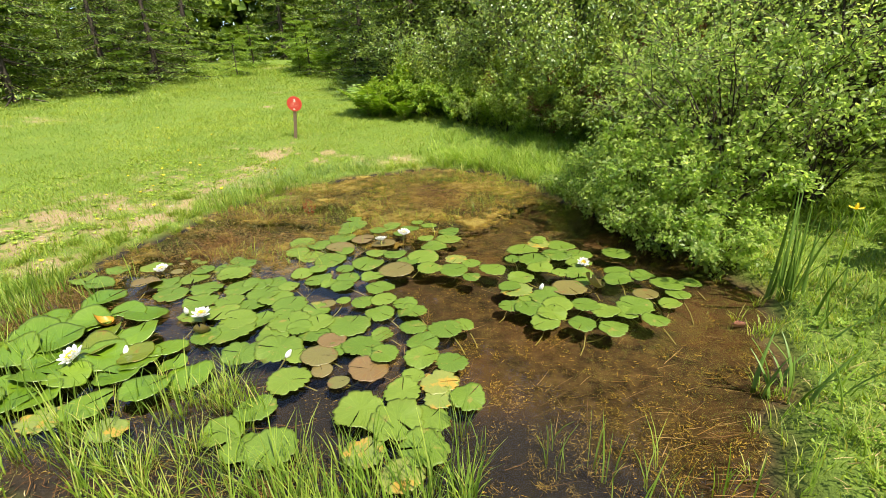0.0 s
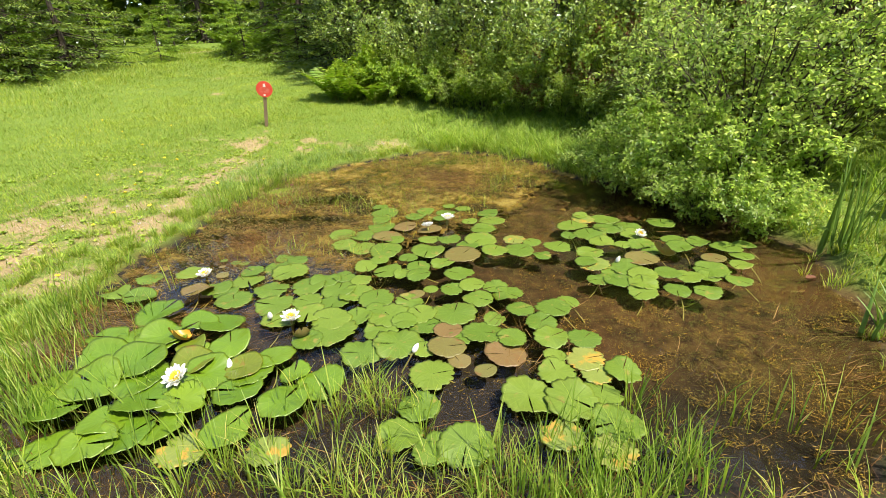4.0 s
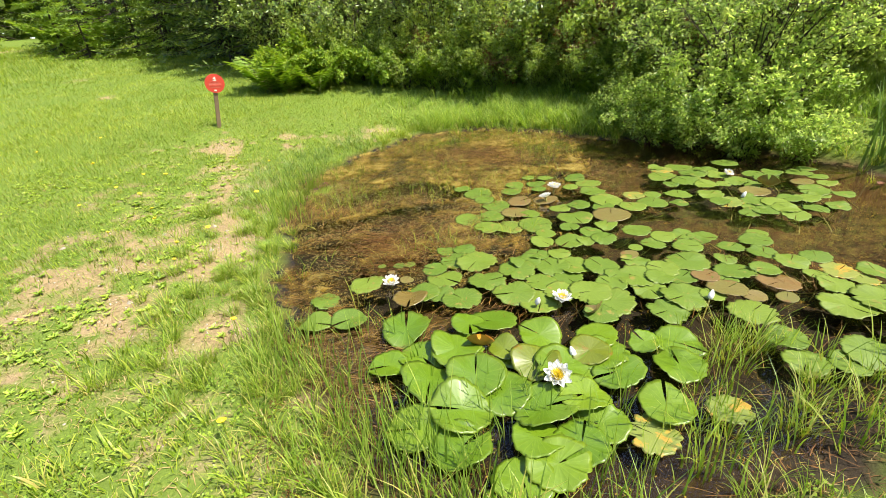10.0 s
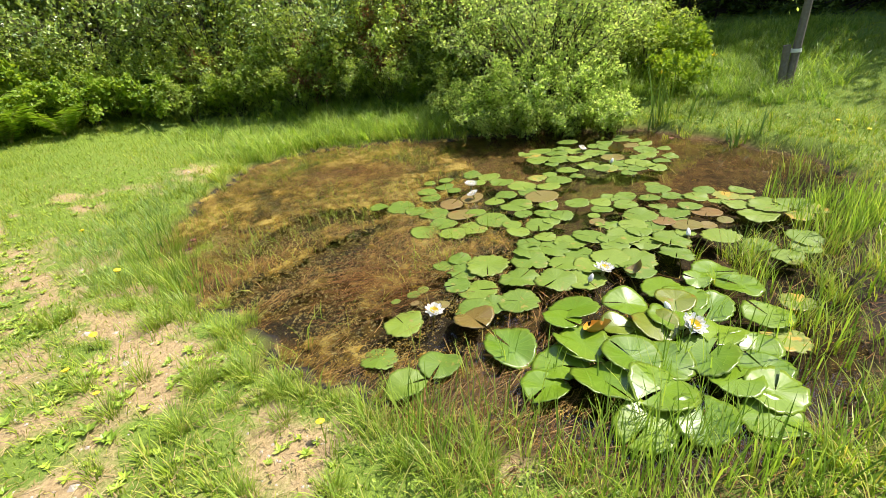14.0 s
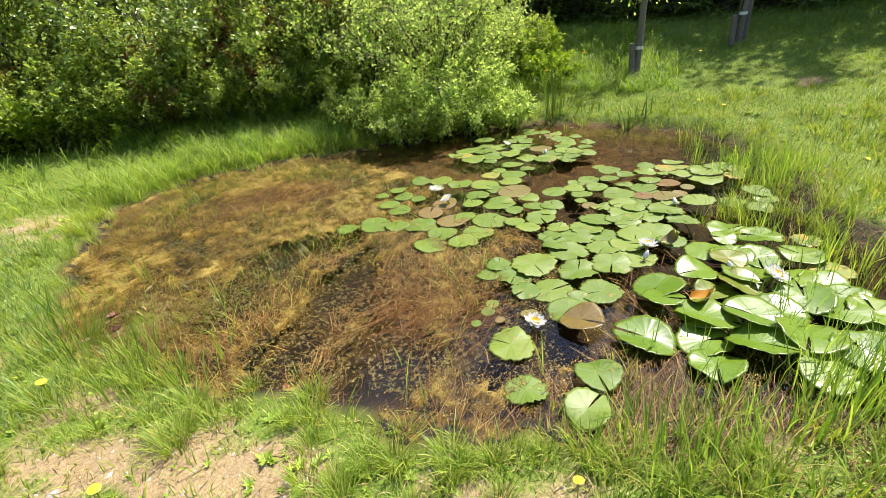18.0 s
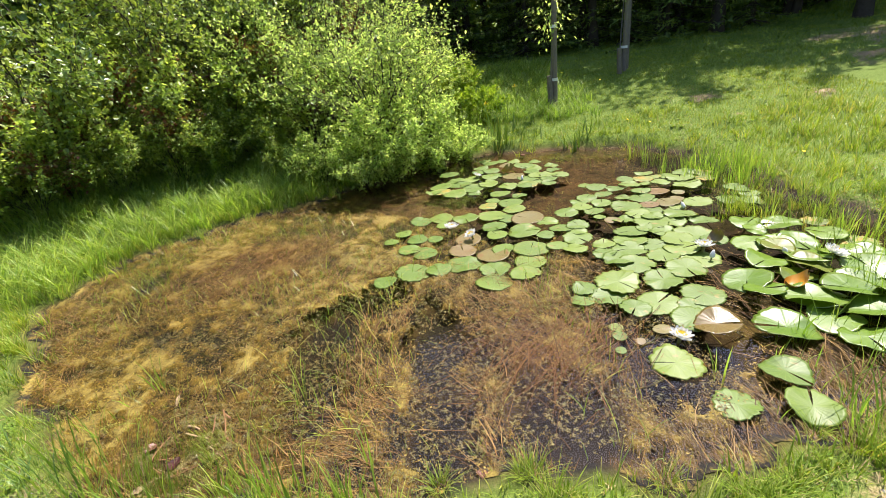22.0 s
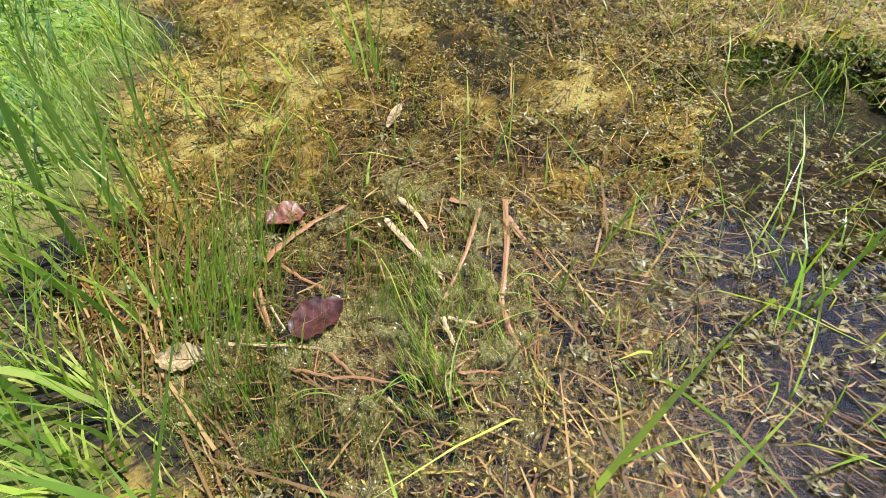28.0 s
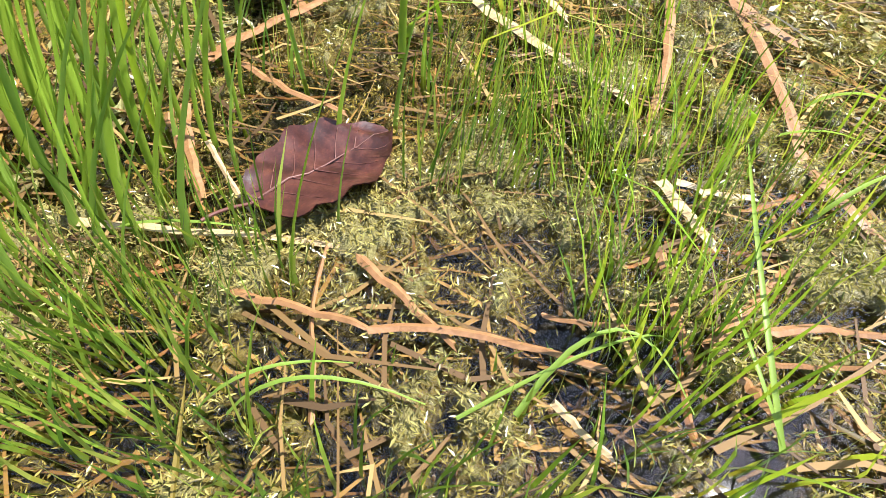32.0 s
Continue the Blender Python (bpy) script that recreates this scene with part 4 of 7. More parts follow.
    for i, (x, y, s) in enumerate([(-1.8, 15.4, 0.9), (3.8, 12.9, 0.95), (6.4, 10.9, 0.9), (8.6, 8.6, 0.85), (5.4, 14.4, 1.1), (8.3, 12.2, 1.1), (10.9, 9.6, 1.05), (-0.2, 18.2, 1.15), (9.2, -1.6, 0.72), (9.6, 1.3, 0.7), (9.0, -4.8, 0.78), (11.4, 3.8, 0.75), (10.6, -7.6, 0.85), (7.2, -7.8, 0.75), (8.0, -2.4, 0.8), (6.6, -4.6, 0.78), (9.0, 0.2, 0.75), (4.9, -6.4, 0.8)]):
        copy_sized(oak, x, y, 61 * i, s)
    for i, (x, y, s) in enumerate([(12.4, -3.0, 0.95), (12.2, 1.9, 0.8), (13.6, 5.4, 0.85), (14.2, -6.4, 0.9), (15.2, -1.8, 0.95), (15.8, 4.2, 1.0), (11.2, 8.0, 0.8), (8.2, -9.4, 0.8), (10.2, 6.4, 0.7), (12.9, 6.9, 0.95), (14.0, 3.6, 0.95), (13.6, -0.4, 0.9), (16.4, 1.4, 1.1), (11.9, -6.2, 0.72), (15.6, -4.6, 1.0), (12.6, -9.6, 0.9), (17.4, 6.0, 1.15), (9.2, -11.6, 0.8), (16.5, -9.0, 1.1), (3.0, 18.0, 1.1)]):
        copy_sized(oak, x, y, 61 * i, s)
    wood, crown = tree_parts(92, 5.4, 1.8, 0.45, 30, 520, 11, 0.11)
    ash = make_plant("slender_tree", wood, crown, BARK, TREE_LEAF, "slender tree with a straight dark trunk at the wood's edge", "tree", "trees of the wood", stand(11.0, 1.72, 0), ("trunk", "crown"))
    for i, (x, y, s) in enumerate([(9.8, 3.6, 1.05), (10.6, 0.9, 1.1), (9.4, -2.2, 1.0), (7.6, 5.6, 1.0), (11.6, 2.6, 1.25), (8.8, -4.8, 0.9), (11.4, -2.4, 1.2), (9.0, 6.6, 1.1), (2.6, 11.6, 1.0), (0.4, 13.6, 1.1), (-0.8, 14.2, 1.0), (-2.9, 14.6, 1.05)]):
        copy_sized(ash, x, y, 77 * i, s)
    # undergrowth of the eastern wood
    for i, (x, y, s) in enumerate([(10.8, 4.6, 0.7), (12.2, 1.6, 0.8), (12.0, -1.6, 0.75), (10.8, -4.4, 0.8), (9.4, -7.2, 0.8), (7.4, -9.0, 0.9), (8.4, 4.8, 0.6), (6.6, 6.2, 0.9), (13.4, -4.0, 1.0), (12.0, -7.4, 0.9)]):
        copy_sized(hedge_a if i % 2 else hedge_b, x, y, 37 * i, s)
    n = 40000
    x, y = rng.uniform(7.5, 20, n), rng.uniform(-16, 14, n)
    keep = (x - 7.5) * 0.35 + smooth_noise(x, y, 0.6) * 1.2 - 0.25 * np.abs(y - 1) * 0.2 > 1.1
    x, y = x[keep], y[keep]
    p = np.stack([x, y, height(x, y) + rng.random(len(x)) ** 1.4 * 2.6 * smooth_noise(x, y, 0.9)], 1)
    v, f = leaves(p, rng.normal(0, 1, (len(p), 3)), unit(np.array([0, 0, 0.8]) + rng.normal(0, 0.5, (len(p), 3))), rng.uniform(0.09, 0.2, len(p)), rng.uniform(0.06, 0.13, len(p)))
    thing("wood_undergrowth", mesh_np("wood_undergrowth", v, f, TREE_LEAF), "dark leafy undergrowth of the eastern wood", "undergrowth", kind="stuff")
    # the closing ring of woods, far off
    n = 110000
    a = rng.uniform(0, 2 * np.pi, n)
    gap = 34 + 9 * rng.random(n)
    x, y = gap * np.cos(a), 4 + gap * np.sin(a)
    top = 9 + 4 * smooth_noise(x, y, 0.25)
    p = np.stack([x, y, height(x, y) + top * rng.random(n)], 1)
    v, f = leaves(p, rng.normal(0, 1, (n, 3)), unit(np.array([0, 0, 0.6]) + rng.normal(0, 0.6, (n, 3))), rng.uniform(0.5, 1.1, n), rng.uniform(0.45, 0.85, n))
    thing("far_woods", mesh_np("far_woods", v, f, TREE_LEAF), "dense dark-green woods closing off the meadow", "woods", kind="stuff")


plant_woods()


def staked_tree(x, y, tall, seed, stakes):
    """A young tree tied to weathered stakes."""
    ob = thing("staked_young_tree", None, "slim young tree tied to weathered grey wooden stakes", "young tree", "staked trees", at=stand(x, y))
    r = np.random.default_rng(seed)
    for dx, dy, h, lean in stakes:
        bm = bmesh.new()
        bmesh.ops.create_cone(bm, cap_ends=True, segments=10, radius1=0.048, radius2=0.042, depth=h, matrix=Matrix.Translation((0, 0, h / 2)))
        bmesh.ops.bevel(bm, geom=[e for e in bm.edges if e.calc_face_angle(0) > 1.0], offset=0.008, segments=1)
        part("stake", bm, STAKE_WOOD, ob, "weathered grey stake", pose(dx, dy, 0, lean, lean * 0.6, 0))
    for z in (0.45, 1.25):
        bm = bmesh.new()
        bmesh.ops.create_cone(bm, segments=12, radius1=0.062, radius2=0.06, depth=0.045, matrix=Matrix.Translation((0, 0, z)))
        part("tie", bm, TIE, ob, "pale tree tie")
    t = np.linspace(0, 1, 8)
    line = np.zeros((1, 8, 3))
    line[0, :, 2], line[0, :, 0], line[0, :, 1] = tall * t, 0.07 + 0.05 * np.sin(5 * t), 0.04 * np.cos(4 * t)
    child("stem", mesh_np("stem", *tubes(line, (0.016 * (1.1 - t))[None], 6), GREY_BARK, True), ob)
    n = 420
    u = 0.45 + 0.6 * r.random(n)
    off = r.normal(0, 1, (n, 3)) * np.array([0.16, 0.16, 0.1])
    at = np.stack([0.07 + off[:, 0], off[:, 1], np.minimum(u, 1.03) * tall + off[:, 2] - 0.25 * np.hypot(off[:, 0], off[:, 1])], 1)
    L = r.uniform(0.04, 0.085, n)
    child("foliage", mesh_np("foliage", *leaves(at, np.c_[off[:, :2] * 2, np.full(n, -0.6)] + r.normal(0, 0.3, (n, 3)), unit(r.normal(0, 0.5, (n, 3)) + [0, 0, 0.7]), L, L * 0.5), BUSH_LEAF), ob)


staked_tree(4.29, 2.37, 2.5, 5, [(0, 0, 1.75, 0.5), (-0.03, 0.07, 0.52, -3.0)])
staked_tree(5.51, 0.75, 2.7, 6, [(0, 0, 1.7, 2.0), (-0.15, 0.13, 0.45, -3.0), (0.13, -0.1, 1.5, 1.0)])


# ---- the sign on the meadow ----
def sign():
    x, y = -3.58, 8.61
    ob = thing("marker_sign", None, "round red sign on a short brown wooden post in the grass", "sign", at=pose(x, y, ground_z(x, y) - 0.02, 6, 11, 0) @ pose(0, 0, 0, 0, 0, 18))
    bm = bmesh.new()
    bmesh.ops.create_cube(bm, size=1, matrix=Matrix.Translation((0, 0, 0.28)) @ Matrix.Diagonal((0.055, 0.04, 0.62, 1)))
    bmesh.ops.bevel(bm, geom=list(bm.edges), offset=0.004, segments=1)
    part("post", bm, POST_WOOD, ob, "brown weathered wooden post")
    bm = bmesh.new()
    bmesh.ops.create_cone(bm, cap_ends=True, segments=48, radius1=0.138, radius2=0.138, depth=0.012, matrix=Matrix.Translation((0, -0.028, 0.70)) @ Matrix.Rotation(radians(90), 4, "X"))
    bmesh.ops.bevel(bm, geom=[e for e in bm.edges if e.calc_face_angle(0) > 1.0], offset=0.003, segments=2)
    disc = part("disc", bm, SIGN_RED, ob, "round bright-red sign plate")
    bm = bmesh.new()
    for z, w in ((0.722, 0.13), (0.703, 0.16), (0.684, 0.17), (0.665, 0.165), (0.646, 0.14)):
        bmesh.ops.create_cube(bm, size=1, matrix=Matrix.Translation((0, -0.0355, z)) @ Matrix.Diagonal((w, 0.002, 0.0045, 1)))
    part("writing", bm, SIGN_PALE, disc, "fine pale lines of writing")
    bm = bmesh.new()
    bmesh.ops.create_cone(bm, cap_ends=True, segments=3, radius1=0.030, radius2=0.030, depth=0.002, matrix=Matrix.Translation((0, -0.0355, 0.775)) @ Matrix.Rotation(radians(90), 4, "X") @ Matrix.Rotation(radians(90), 4, "Z"))
    bmesh.ops.create_cube(bm, size=1, matrix=Matrix.Translation((0, -0.0355, 0.745)) @ Matrix.Diagonal((0.05, 0.002, 0.012, 1)))
    part("emblem", bm, SIGN_WHITE, disc, "small white emblem")
    bm = bmesh.new()
    bmesh.ops.create_cube(bm, size=1, matrix=Matrix.Translation((0.0, -0.0355, 0.60)) @ Matrix.Diagonal((0.035, 0.002, 0.022, 1)))
    part("mark", bm, SIGN_WHITE, disc, "small pale mark")


sign()

# ---- water lilies ----
# x, y and radius of the pads, cluster by cluster
FRONT = [(-1.78, 2.73, .132), (-1.29, 2.62, .13), (-1.56, 2.43, .135), (-1.75, 2.47, .118),
         (-1.43, 2.62, .10), (-.82, 2.3, .108), (-1.27, 2.31, .10), (-.89, 2.16, .122), (-1.11, 2.13, .133), (-1.92, 2.45, .105),
         (-1.88, 2.02, .118), (-1.45, 2.09, .13), (-1.32, 1.93, .13), (-1.42, 1.80, .105), (-1.12, 1.93, .108), (-.88, 2.02, .114), (-.82, 1.77, .111),
         (-.64, 2.15, .074), (-.48, 2.1, .115), (-.61, 1.94, .115), (-1.55, 1.65, .112), (-1.4, 1.66, .115), (-1.26, 1.72, .105), (-1.64, 1.56, .096), (-1.14, 1.78, .113)]
WEST = [(-1.60, 3.10, .118), (-1.93, 3.36, .12), (-2.22, 3.25, .095)]
MIDDLE = [(-1.41, 3.21, .13), (-1.38, 2.93, .132), (-1.16, 3.06, .132), (-1.05, 2.86, .14), (-1.13, 3.34, .15), (-1.27, 3.44, .115), (-.91, 3.13, .135), (-.94, 2.71, .136),
          (-.78, 2.75, .122), (-.81, 3.21, .118), (-.67, 3.08, .132), (-.66, 2.89, .111), (-.61, 2.69, .136), (-.56, 2.55, .15), (-.53, 3.02, .132), (-.69, 3.27, .092),
          (-.37, 2.95, .13), (-.45, 2.72, .109), (-.24, 2.73, .142), (-.04, 2.75, .111), (0.0, 2.62, .10), (-.27, 2.58, .118), (-.14, 2.44, .145), (-.33, 2.35, .121),
          (-.84, 2.91, .111), (-.37, 3.37, .119), (-.14, 3.44, .10), (-.01, 3.07, .055), (.18, 3.31, .115), (.14, 3.07, .092)]
ARM = [(.17, 2.77, .146), (.35, 2.56, .13), (.44, 3.12, .091), (.52, 3.02, .107), (.32, 2.94, .105), (.59, 2.83, .093), (.80, 2.83, .115), (.70, 2.67, .106), (.74, 2.51, .107),
       (.92, 2.49, .094), (.74, 2.35, .067), (.72, 2.21, .103), (1.06, 2.23, .10), (.56, 2.03, .14), (.76, 2.0, .14), (.91, 2.06, .10), (.93, 1.87, .122), (.08, 2.18, .128),
       (.04, 1.94, .104), (.27, 1.72, .124), (-.03, 1.78, .105)]
NORTH = [(-.64, 4.68, .142), (-.60, 4.3, .142), (-.93, 4.11, .13), (-.73, 4.08, .12), (-.85, 3.88, .115), (-.68, 3.81, .13), (-.46, 3.76, .15), (-.31, 4.6, .11), (-.22, 4.73, .10),
         (-.01, 4.67, .10), (-.11, 3.98, .099), (.07, 3.98, .112), (-.10, 3.75, .15), (.34, 3.96, .15), (.37, 4.22, .13), (.46, 4.45, .13), (.42, 4.64, .11), (.46, 3.74, .117),
         (.66, 3.74, .13), (.24, 4.42, .08), (.01, 4.9, .07)]
EAST = [(1.19, 4.28, .14), (1.52, 4.43, .136), (1.3, 4.06, .14), (1.49, 4.2, .14), (1.36, 3.88, .112), (.98, 3.8, .115), (1.22, 3.68, .112), (1.67, 4.23, .12), (1.67, 4.06, .112),
        (1.66, 3.83, .107), (1.96, 3.93, .10), (1.95, 3.78, .11), (2.14, 3.89, .10), (1.43, 3.4, .13), (1.5, 3.29, .106), (1.31, 3.33, .099), (1.18, 3.23, .084), (1.31, 3.2, .104),
        (1.69, 3.32, .099), (1.46, 3.16, .106), (1.42, 3.04, .10), (1.81, 3.27, .106), (1.65, 3.06, .093), (2.01, 3.36, .13), (2.29, 3.74, .123), (2.46, 3.8, .083), (1.84, 3.04, .092),
        (2.11, 3.19, .084), (2.25, 3.44, .081), (2.33, 3.59, .084), (1.94, 3.27, .086), (1.99, 4.31, .13)]
BRONZE = [(-1.66, 3.30, .05), (-1.74, 3.45, .028), (-.11, 3.0, .066), (.14, 2.58, .09), (.14, 2.41, .112), (.47, 2.36, .119), (.22, 2.29, .064),
          (.36, 2.21, .06), (-.50, 4.06, .138), (-.37, 4.29, .114), (-.13, 4.23, .118), (.19, 3.66, .155), (1.58, 3.56, .135), (2.11, 3.56, .092)]
YELLOWED = [(-.96, 1.67, .10), (-.58, 1.67, .084), (.89, 2.32, .095), (.92, 2.2, .076), (.68, 1.79, .084), (.88, 1.72, .088), (.64, 3.97, .09), (1.32, 4.43, .10), (1.2, 3.46, .105)]
TINY = [(-1.59, 3.52, .036), (-1.67, 3.53, .038), (-1.79, 3.57, .027)]


def pad_mesh(r, seed, ruffle, cup, fray, fold=0.0, lobes=0.0):
    """A round floating leaf with a slit to its middle, a scalloped rim and some thickness."""
    q = np.random.default_rng(seed)
    n = 90
    slit = q.uniform(0.0, 0.03) + (q.random() < 0.15) * q.uniform(0.04, 0.14)
    slit = slit + lobes * q.uniform(0.1, 1.2)
    a = slit / 2 + (2 * np.pi - slit) * np.arange(n + 1) / n
    rim = 1 + (0.02 + 2.6 * fray) * (np.abs(np.sin(a * q.integers(5, 8) + q.uniform(0, 6) + 0.5 * np.sin(a * 2 + q.uniform(0, 6)))) ** 0.6 - 0.6) * q.uniform(0.6, 1.3) + 0.045 * np.sin(a * 2 + q.uniform(0, 6)) + 0.03 * np.sin(a * 3 + q.uniform(0, 6)) + q.normal(0, 0.4 * fray, n + 1)
    teeth = q.integers(15, 24)
    rim = rim - fray * 1.3 * np.clip(np.abs(np.sin(a * teeth / 2 + 0.7 * np.sin(a * 3))) ** 6, 0, 1) * q.uniform(0.3, 1.6, n + 1)
    for _ in range(int(q.integers(1, 5))):
        rim = rim - q.uniform(1.5, 4.0) * fray * np.exp(-(((a - q.uniform(0, 6.28)) / q.uniform(0.05, 0.16)) ** 2))
    rim = rim + lobes * (np.exp(-(((a - slit / 2) / 0.3) ** 2)) + np.exp(-(((2 * np.pi - slit / 2 - a) / 0.3) ** 2)))
    phase = q.uniform(0, 6, 3)
    rows = []
    for s in (0.12, 0.4, 0.68, 0.88, 1.0):
        rr = r * s * (1 + (rim - 1) * s**2)
        ang = np.pi + (a - np.pi) * (1 - 0.03 * (1 - s))
        wave = np.sin(a * 2 + phase[0]) * 0.55 + np.sin(a * 3 + phase[1]) * 0.3 + np.sin(a * 5 + phase[2]) * 0.22
        rise = fold * (np.abs(s * np.sin(ang)) ** 1.3 - 0.35 * s * s * np.cos(ang) ** 2)
        rows.append(np.stack([rr * np.cos(ang), rr * np.sin(ang), r * (s**2 * (ruffle * wave + cup) + rise)], 1))
    low = rows[-1] * np.array([0.985, 0.985, 1]) - np.array([0, 0, 0.0025])
    v = np.concatenate([[[0.02 * r, 0, 0]], *rows, low])
    m = n + 1
    i = np.arange(n)
    fan = np.stack([np.zeros(n, int), 1 + i, 2 + i], 1)
    quads = [np.stack([1 + k * m + i, 1 + (k + 1) * m + i, 2 + (k + 1) * m + i, 2 + k * m + i], 1) for k in range(5)]
    return v, [fan, *quads]


def stalk_mesh():
    t = np.linspace(0, 1, 7)
    line = np.zeros((1, 7, 3))
    line[0, :, 0], line[0, :, 1], line[0, :, 2] = 0.28 * t**1.5, 0.05 * np.sin(3 * t), -0.004 - 0.2 * t
    return mesh_np("stalk", *tubes(line, np.full((1, 7), 0.0038), 5), STALK, True)


STALK_MESH = stalk_mesh()


def lily_pads(rows, material, label, group, ruffle, cup, tilt, lift, fray, swell=1.07, fold=0.0):
    for i, (x, y, r) in enumerate(rows):
        seed = int(abs(x * 1000) + abs(y * 777) + r * 5000)
        q = np.random.default_rng(seed)
        r = r * swell
        v, f = pad_mesh(r, seed, ruffle * q.uniform(0.3, 1.2), cup * q.uniform(0.2, 1.2), fray, fold * q.uniform(-0.3, 1.0), 0.13 if fold else 0.0)
        up = 0.004 + lift * q.random() + 0.0016 * (i % 5)
        at = pose(x, y, up + r * math.sin(radians(tilt)) * 0.35, q.normal(0, tilt), q.normal(0, tilt), q.uniform(0, 360))
        ob = thing("lily_pad", mesh_np("lily_pad", v, f, material, True), label, "lily pad", group, at=at)
        child("stalk", STALK_MESH, ob)


def crowd(rows, count, seed, r0, r1, gap):
    """Smaller pads that fill the gaps of a cluster."""
    q = np.random.default_rng(seed)
    have, more = [r[:2] for r in rows], []
    for _ in range(4000):
        x, y, _r = rows[int(q.integers(0, len(rows)))]
        a, far = q.uniform(0, 6.28), q.uniform(0.12, 0.24)
        x, y = x + far * math.cos(a), y + far * math.sin(a)
        if len(more) < count and min(math.hypot(x - u, y - v) for u, v in have) > gap:
            have.append((x, y))
            more.append((round(x, 3), round(y, 3), q.uniform(r0, r1)))
    return rows + more


MIDDLE = crowd(MIDDLE, 16, 1, 0.075, 0.105, 0.115)
ARM = crowd(ARM, 6, 2, 0.07, 0.10, 0.13)
NORTH = crowd(NORTH, 7, 3, 0.07, 0.105, 0.15)
EAST = crowd(EAST, 6, 4, 0.06, 0.09, 0.12)
lily_pads(FRONT, PAD_GLOSSY, "glossy green lily pad crowded and lifted above the water", "front lily pads", 0.16, 0.03, 4.5, 0.03, 0.02, 1.06, 0.16)
lily_pads(WEST, PAD_GREEN, "single light-green lily pad with a scalloped rim floating flat", "western lily pads", 0.12, 0.0, 2.0, 0.01, 0.036, 0.99)
lily_pads(MIDDLE, PAD_GREEN, "light-green lily pad with a nibbled rim floating flat", "middle lily pads", 0.14, 0.0, 2.0, 0.012, 0.038, 0.95)
lily_pads(ARM, PAD_GREEN, "light-green scalloped lily pad floating on dark water", "outer lily pads", 0.13, 0.0, 1.8, 0.012, 0.038, 0.95)
lily_pads(NORTH, PAD_GREEN, "round green lily pad floating flat", "northern lily pads", 0.11, 0.0, 1.6, 0.008, 0.03, 0.96)
lily_pads(EAST, PAD_GREEN, "green lily pad floating below the overhanging bush", "eastern lily pads", 0.13, 0.0, 2.0, 0.01, 0.034, 0.98)
lily_pads(BRONZE, PAD_BROWN, "bronze-brown ageing lily pad", "bronze lily pads", 0.05, 0.03, 2.5, 0.006, 0.014, 0.97)
lily_pads(YELLOWED, PAD_YELLOW, "decaying lily pad blotched yellow and orange", "yellowed lily pads", 0.06, 0.0, 1.5, 0.004, 0.05)
lily_pads(TINY, PAD_GREEN, "tiny young pale-green lily pad", "young lily pads", 0.02, 0.0, 0.6, 0.002, 0.004)


def petal_mesh(long, wide):
    s, u = np.meshgrid(np.linspace(0, 1, 7), np.linspace(-1, 1, 5), indexing="ij")
    w = wide * 0.5 * np.sin(np.pi * np.clip(0.1 + 0.88 * s, 0, 1)) ** 0.75
    x, y = long * s, w * u
    z = long * (0.10 * s + 0.25 * s**2) + 0.35 * wide * u**2 * (1 - 0.3 * s)
    i = (np.arange(6)[:, None] * 5 + np.arange(4)).ravel()
    return mesh_np("petal", np.stack([x.ravel(), y.ravel(), z.ravel()], 1), [np.stack([i, i + 1, i + 6, i + 5], 1)], PETAL, True)


PETALS = [petal_mesh(0.066, 0.036), petal_mesh(0.058, 0.031), petal_mesh(0.046, 0.024)]


def stamen_mesh():
    n = 84
    a, r = np.arange(n) * 2.4, 0.027 * np.sqrt(np.arange(n) / n)
    root = np.stack([r * np.cos(a) * 0.5, r * np.sin(a) * 0.5, 0 * a + 0.004], 1)
    tip = np.stack([r * np.cos(a) * 1.2, r * np.sin(a) * 1.2, 0.044 - r * 0.35], 1)
    return mesh_np("stamen_tuft", *tubes(np.stack([root, 0.5 * (root + tip), tip], 1), np.tile([0.0014, 0.0024, 0.0020], (n, 1)), 4), STAMEN)


STAMENS = stamen_mesh()


def lily_flower(x, y, z, tilt, turn, size=1.0, label="open white water lily with a yellow heart"):
    ob = thing("water_lily_flower", None, label, "flower", "white water lilies", at=pose(x, y, z, tilt, 0, turn))
    ob.scale = (size * 0.88, size * 0.88, size * 0.88)
    for ring, (count, rise) in enumerate(((9, 8), (9, 22), (7, 37))):
        for k in range(count):
            child("petal", PETALS[ring], ob, at=pose(0, 0, 0.003 * ring, 0, 0, 360 / count * k + 17 * ring) @ pose(0.006, 0, 0, 0, -rise + 5 * ((k * 7) % 3 - 1), 0))
    child("stamen_tuft", STAMENS, ob, "yellow stamens")
    bm = bmesh.new()
    bmesh.ops.create_cone(bm, cap_ends=True, segments=10, radius1=0.005, radius2=0.012, depth=z + 0.1, matrix=Matrix.Translation((0, 0, -(z + 0.1) / 2 + 0.004)))
    part("stem", bm, STALK, ob)


for fx, fy, fz, ft, fr, fs in ((-1.771, 3.262, 0.030, 10, 0, 1.0), (-0.846, 2.637, 0.045, 8, 40, 1.05), (-1.20, 2.04, 0.075, 24, -15, 1.15), (0.032, 4.36, 0.06, 6, 80, 1.1), (-0.143, 4.20, 0.045, -24, 20, 0.95), (1.70, 3.98, 0.035, 25, 10, 0.85)):
    lily_flower(fx, fy, fz, ft, fr, fs)


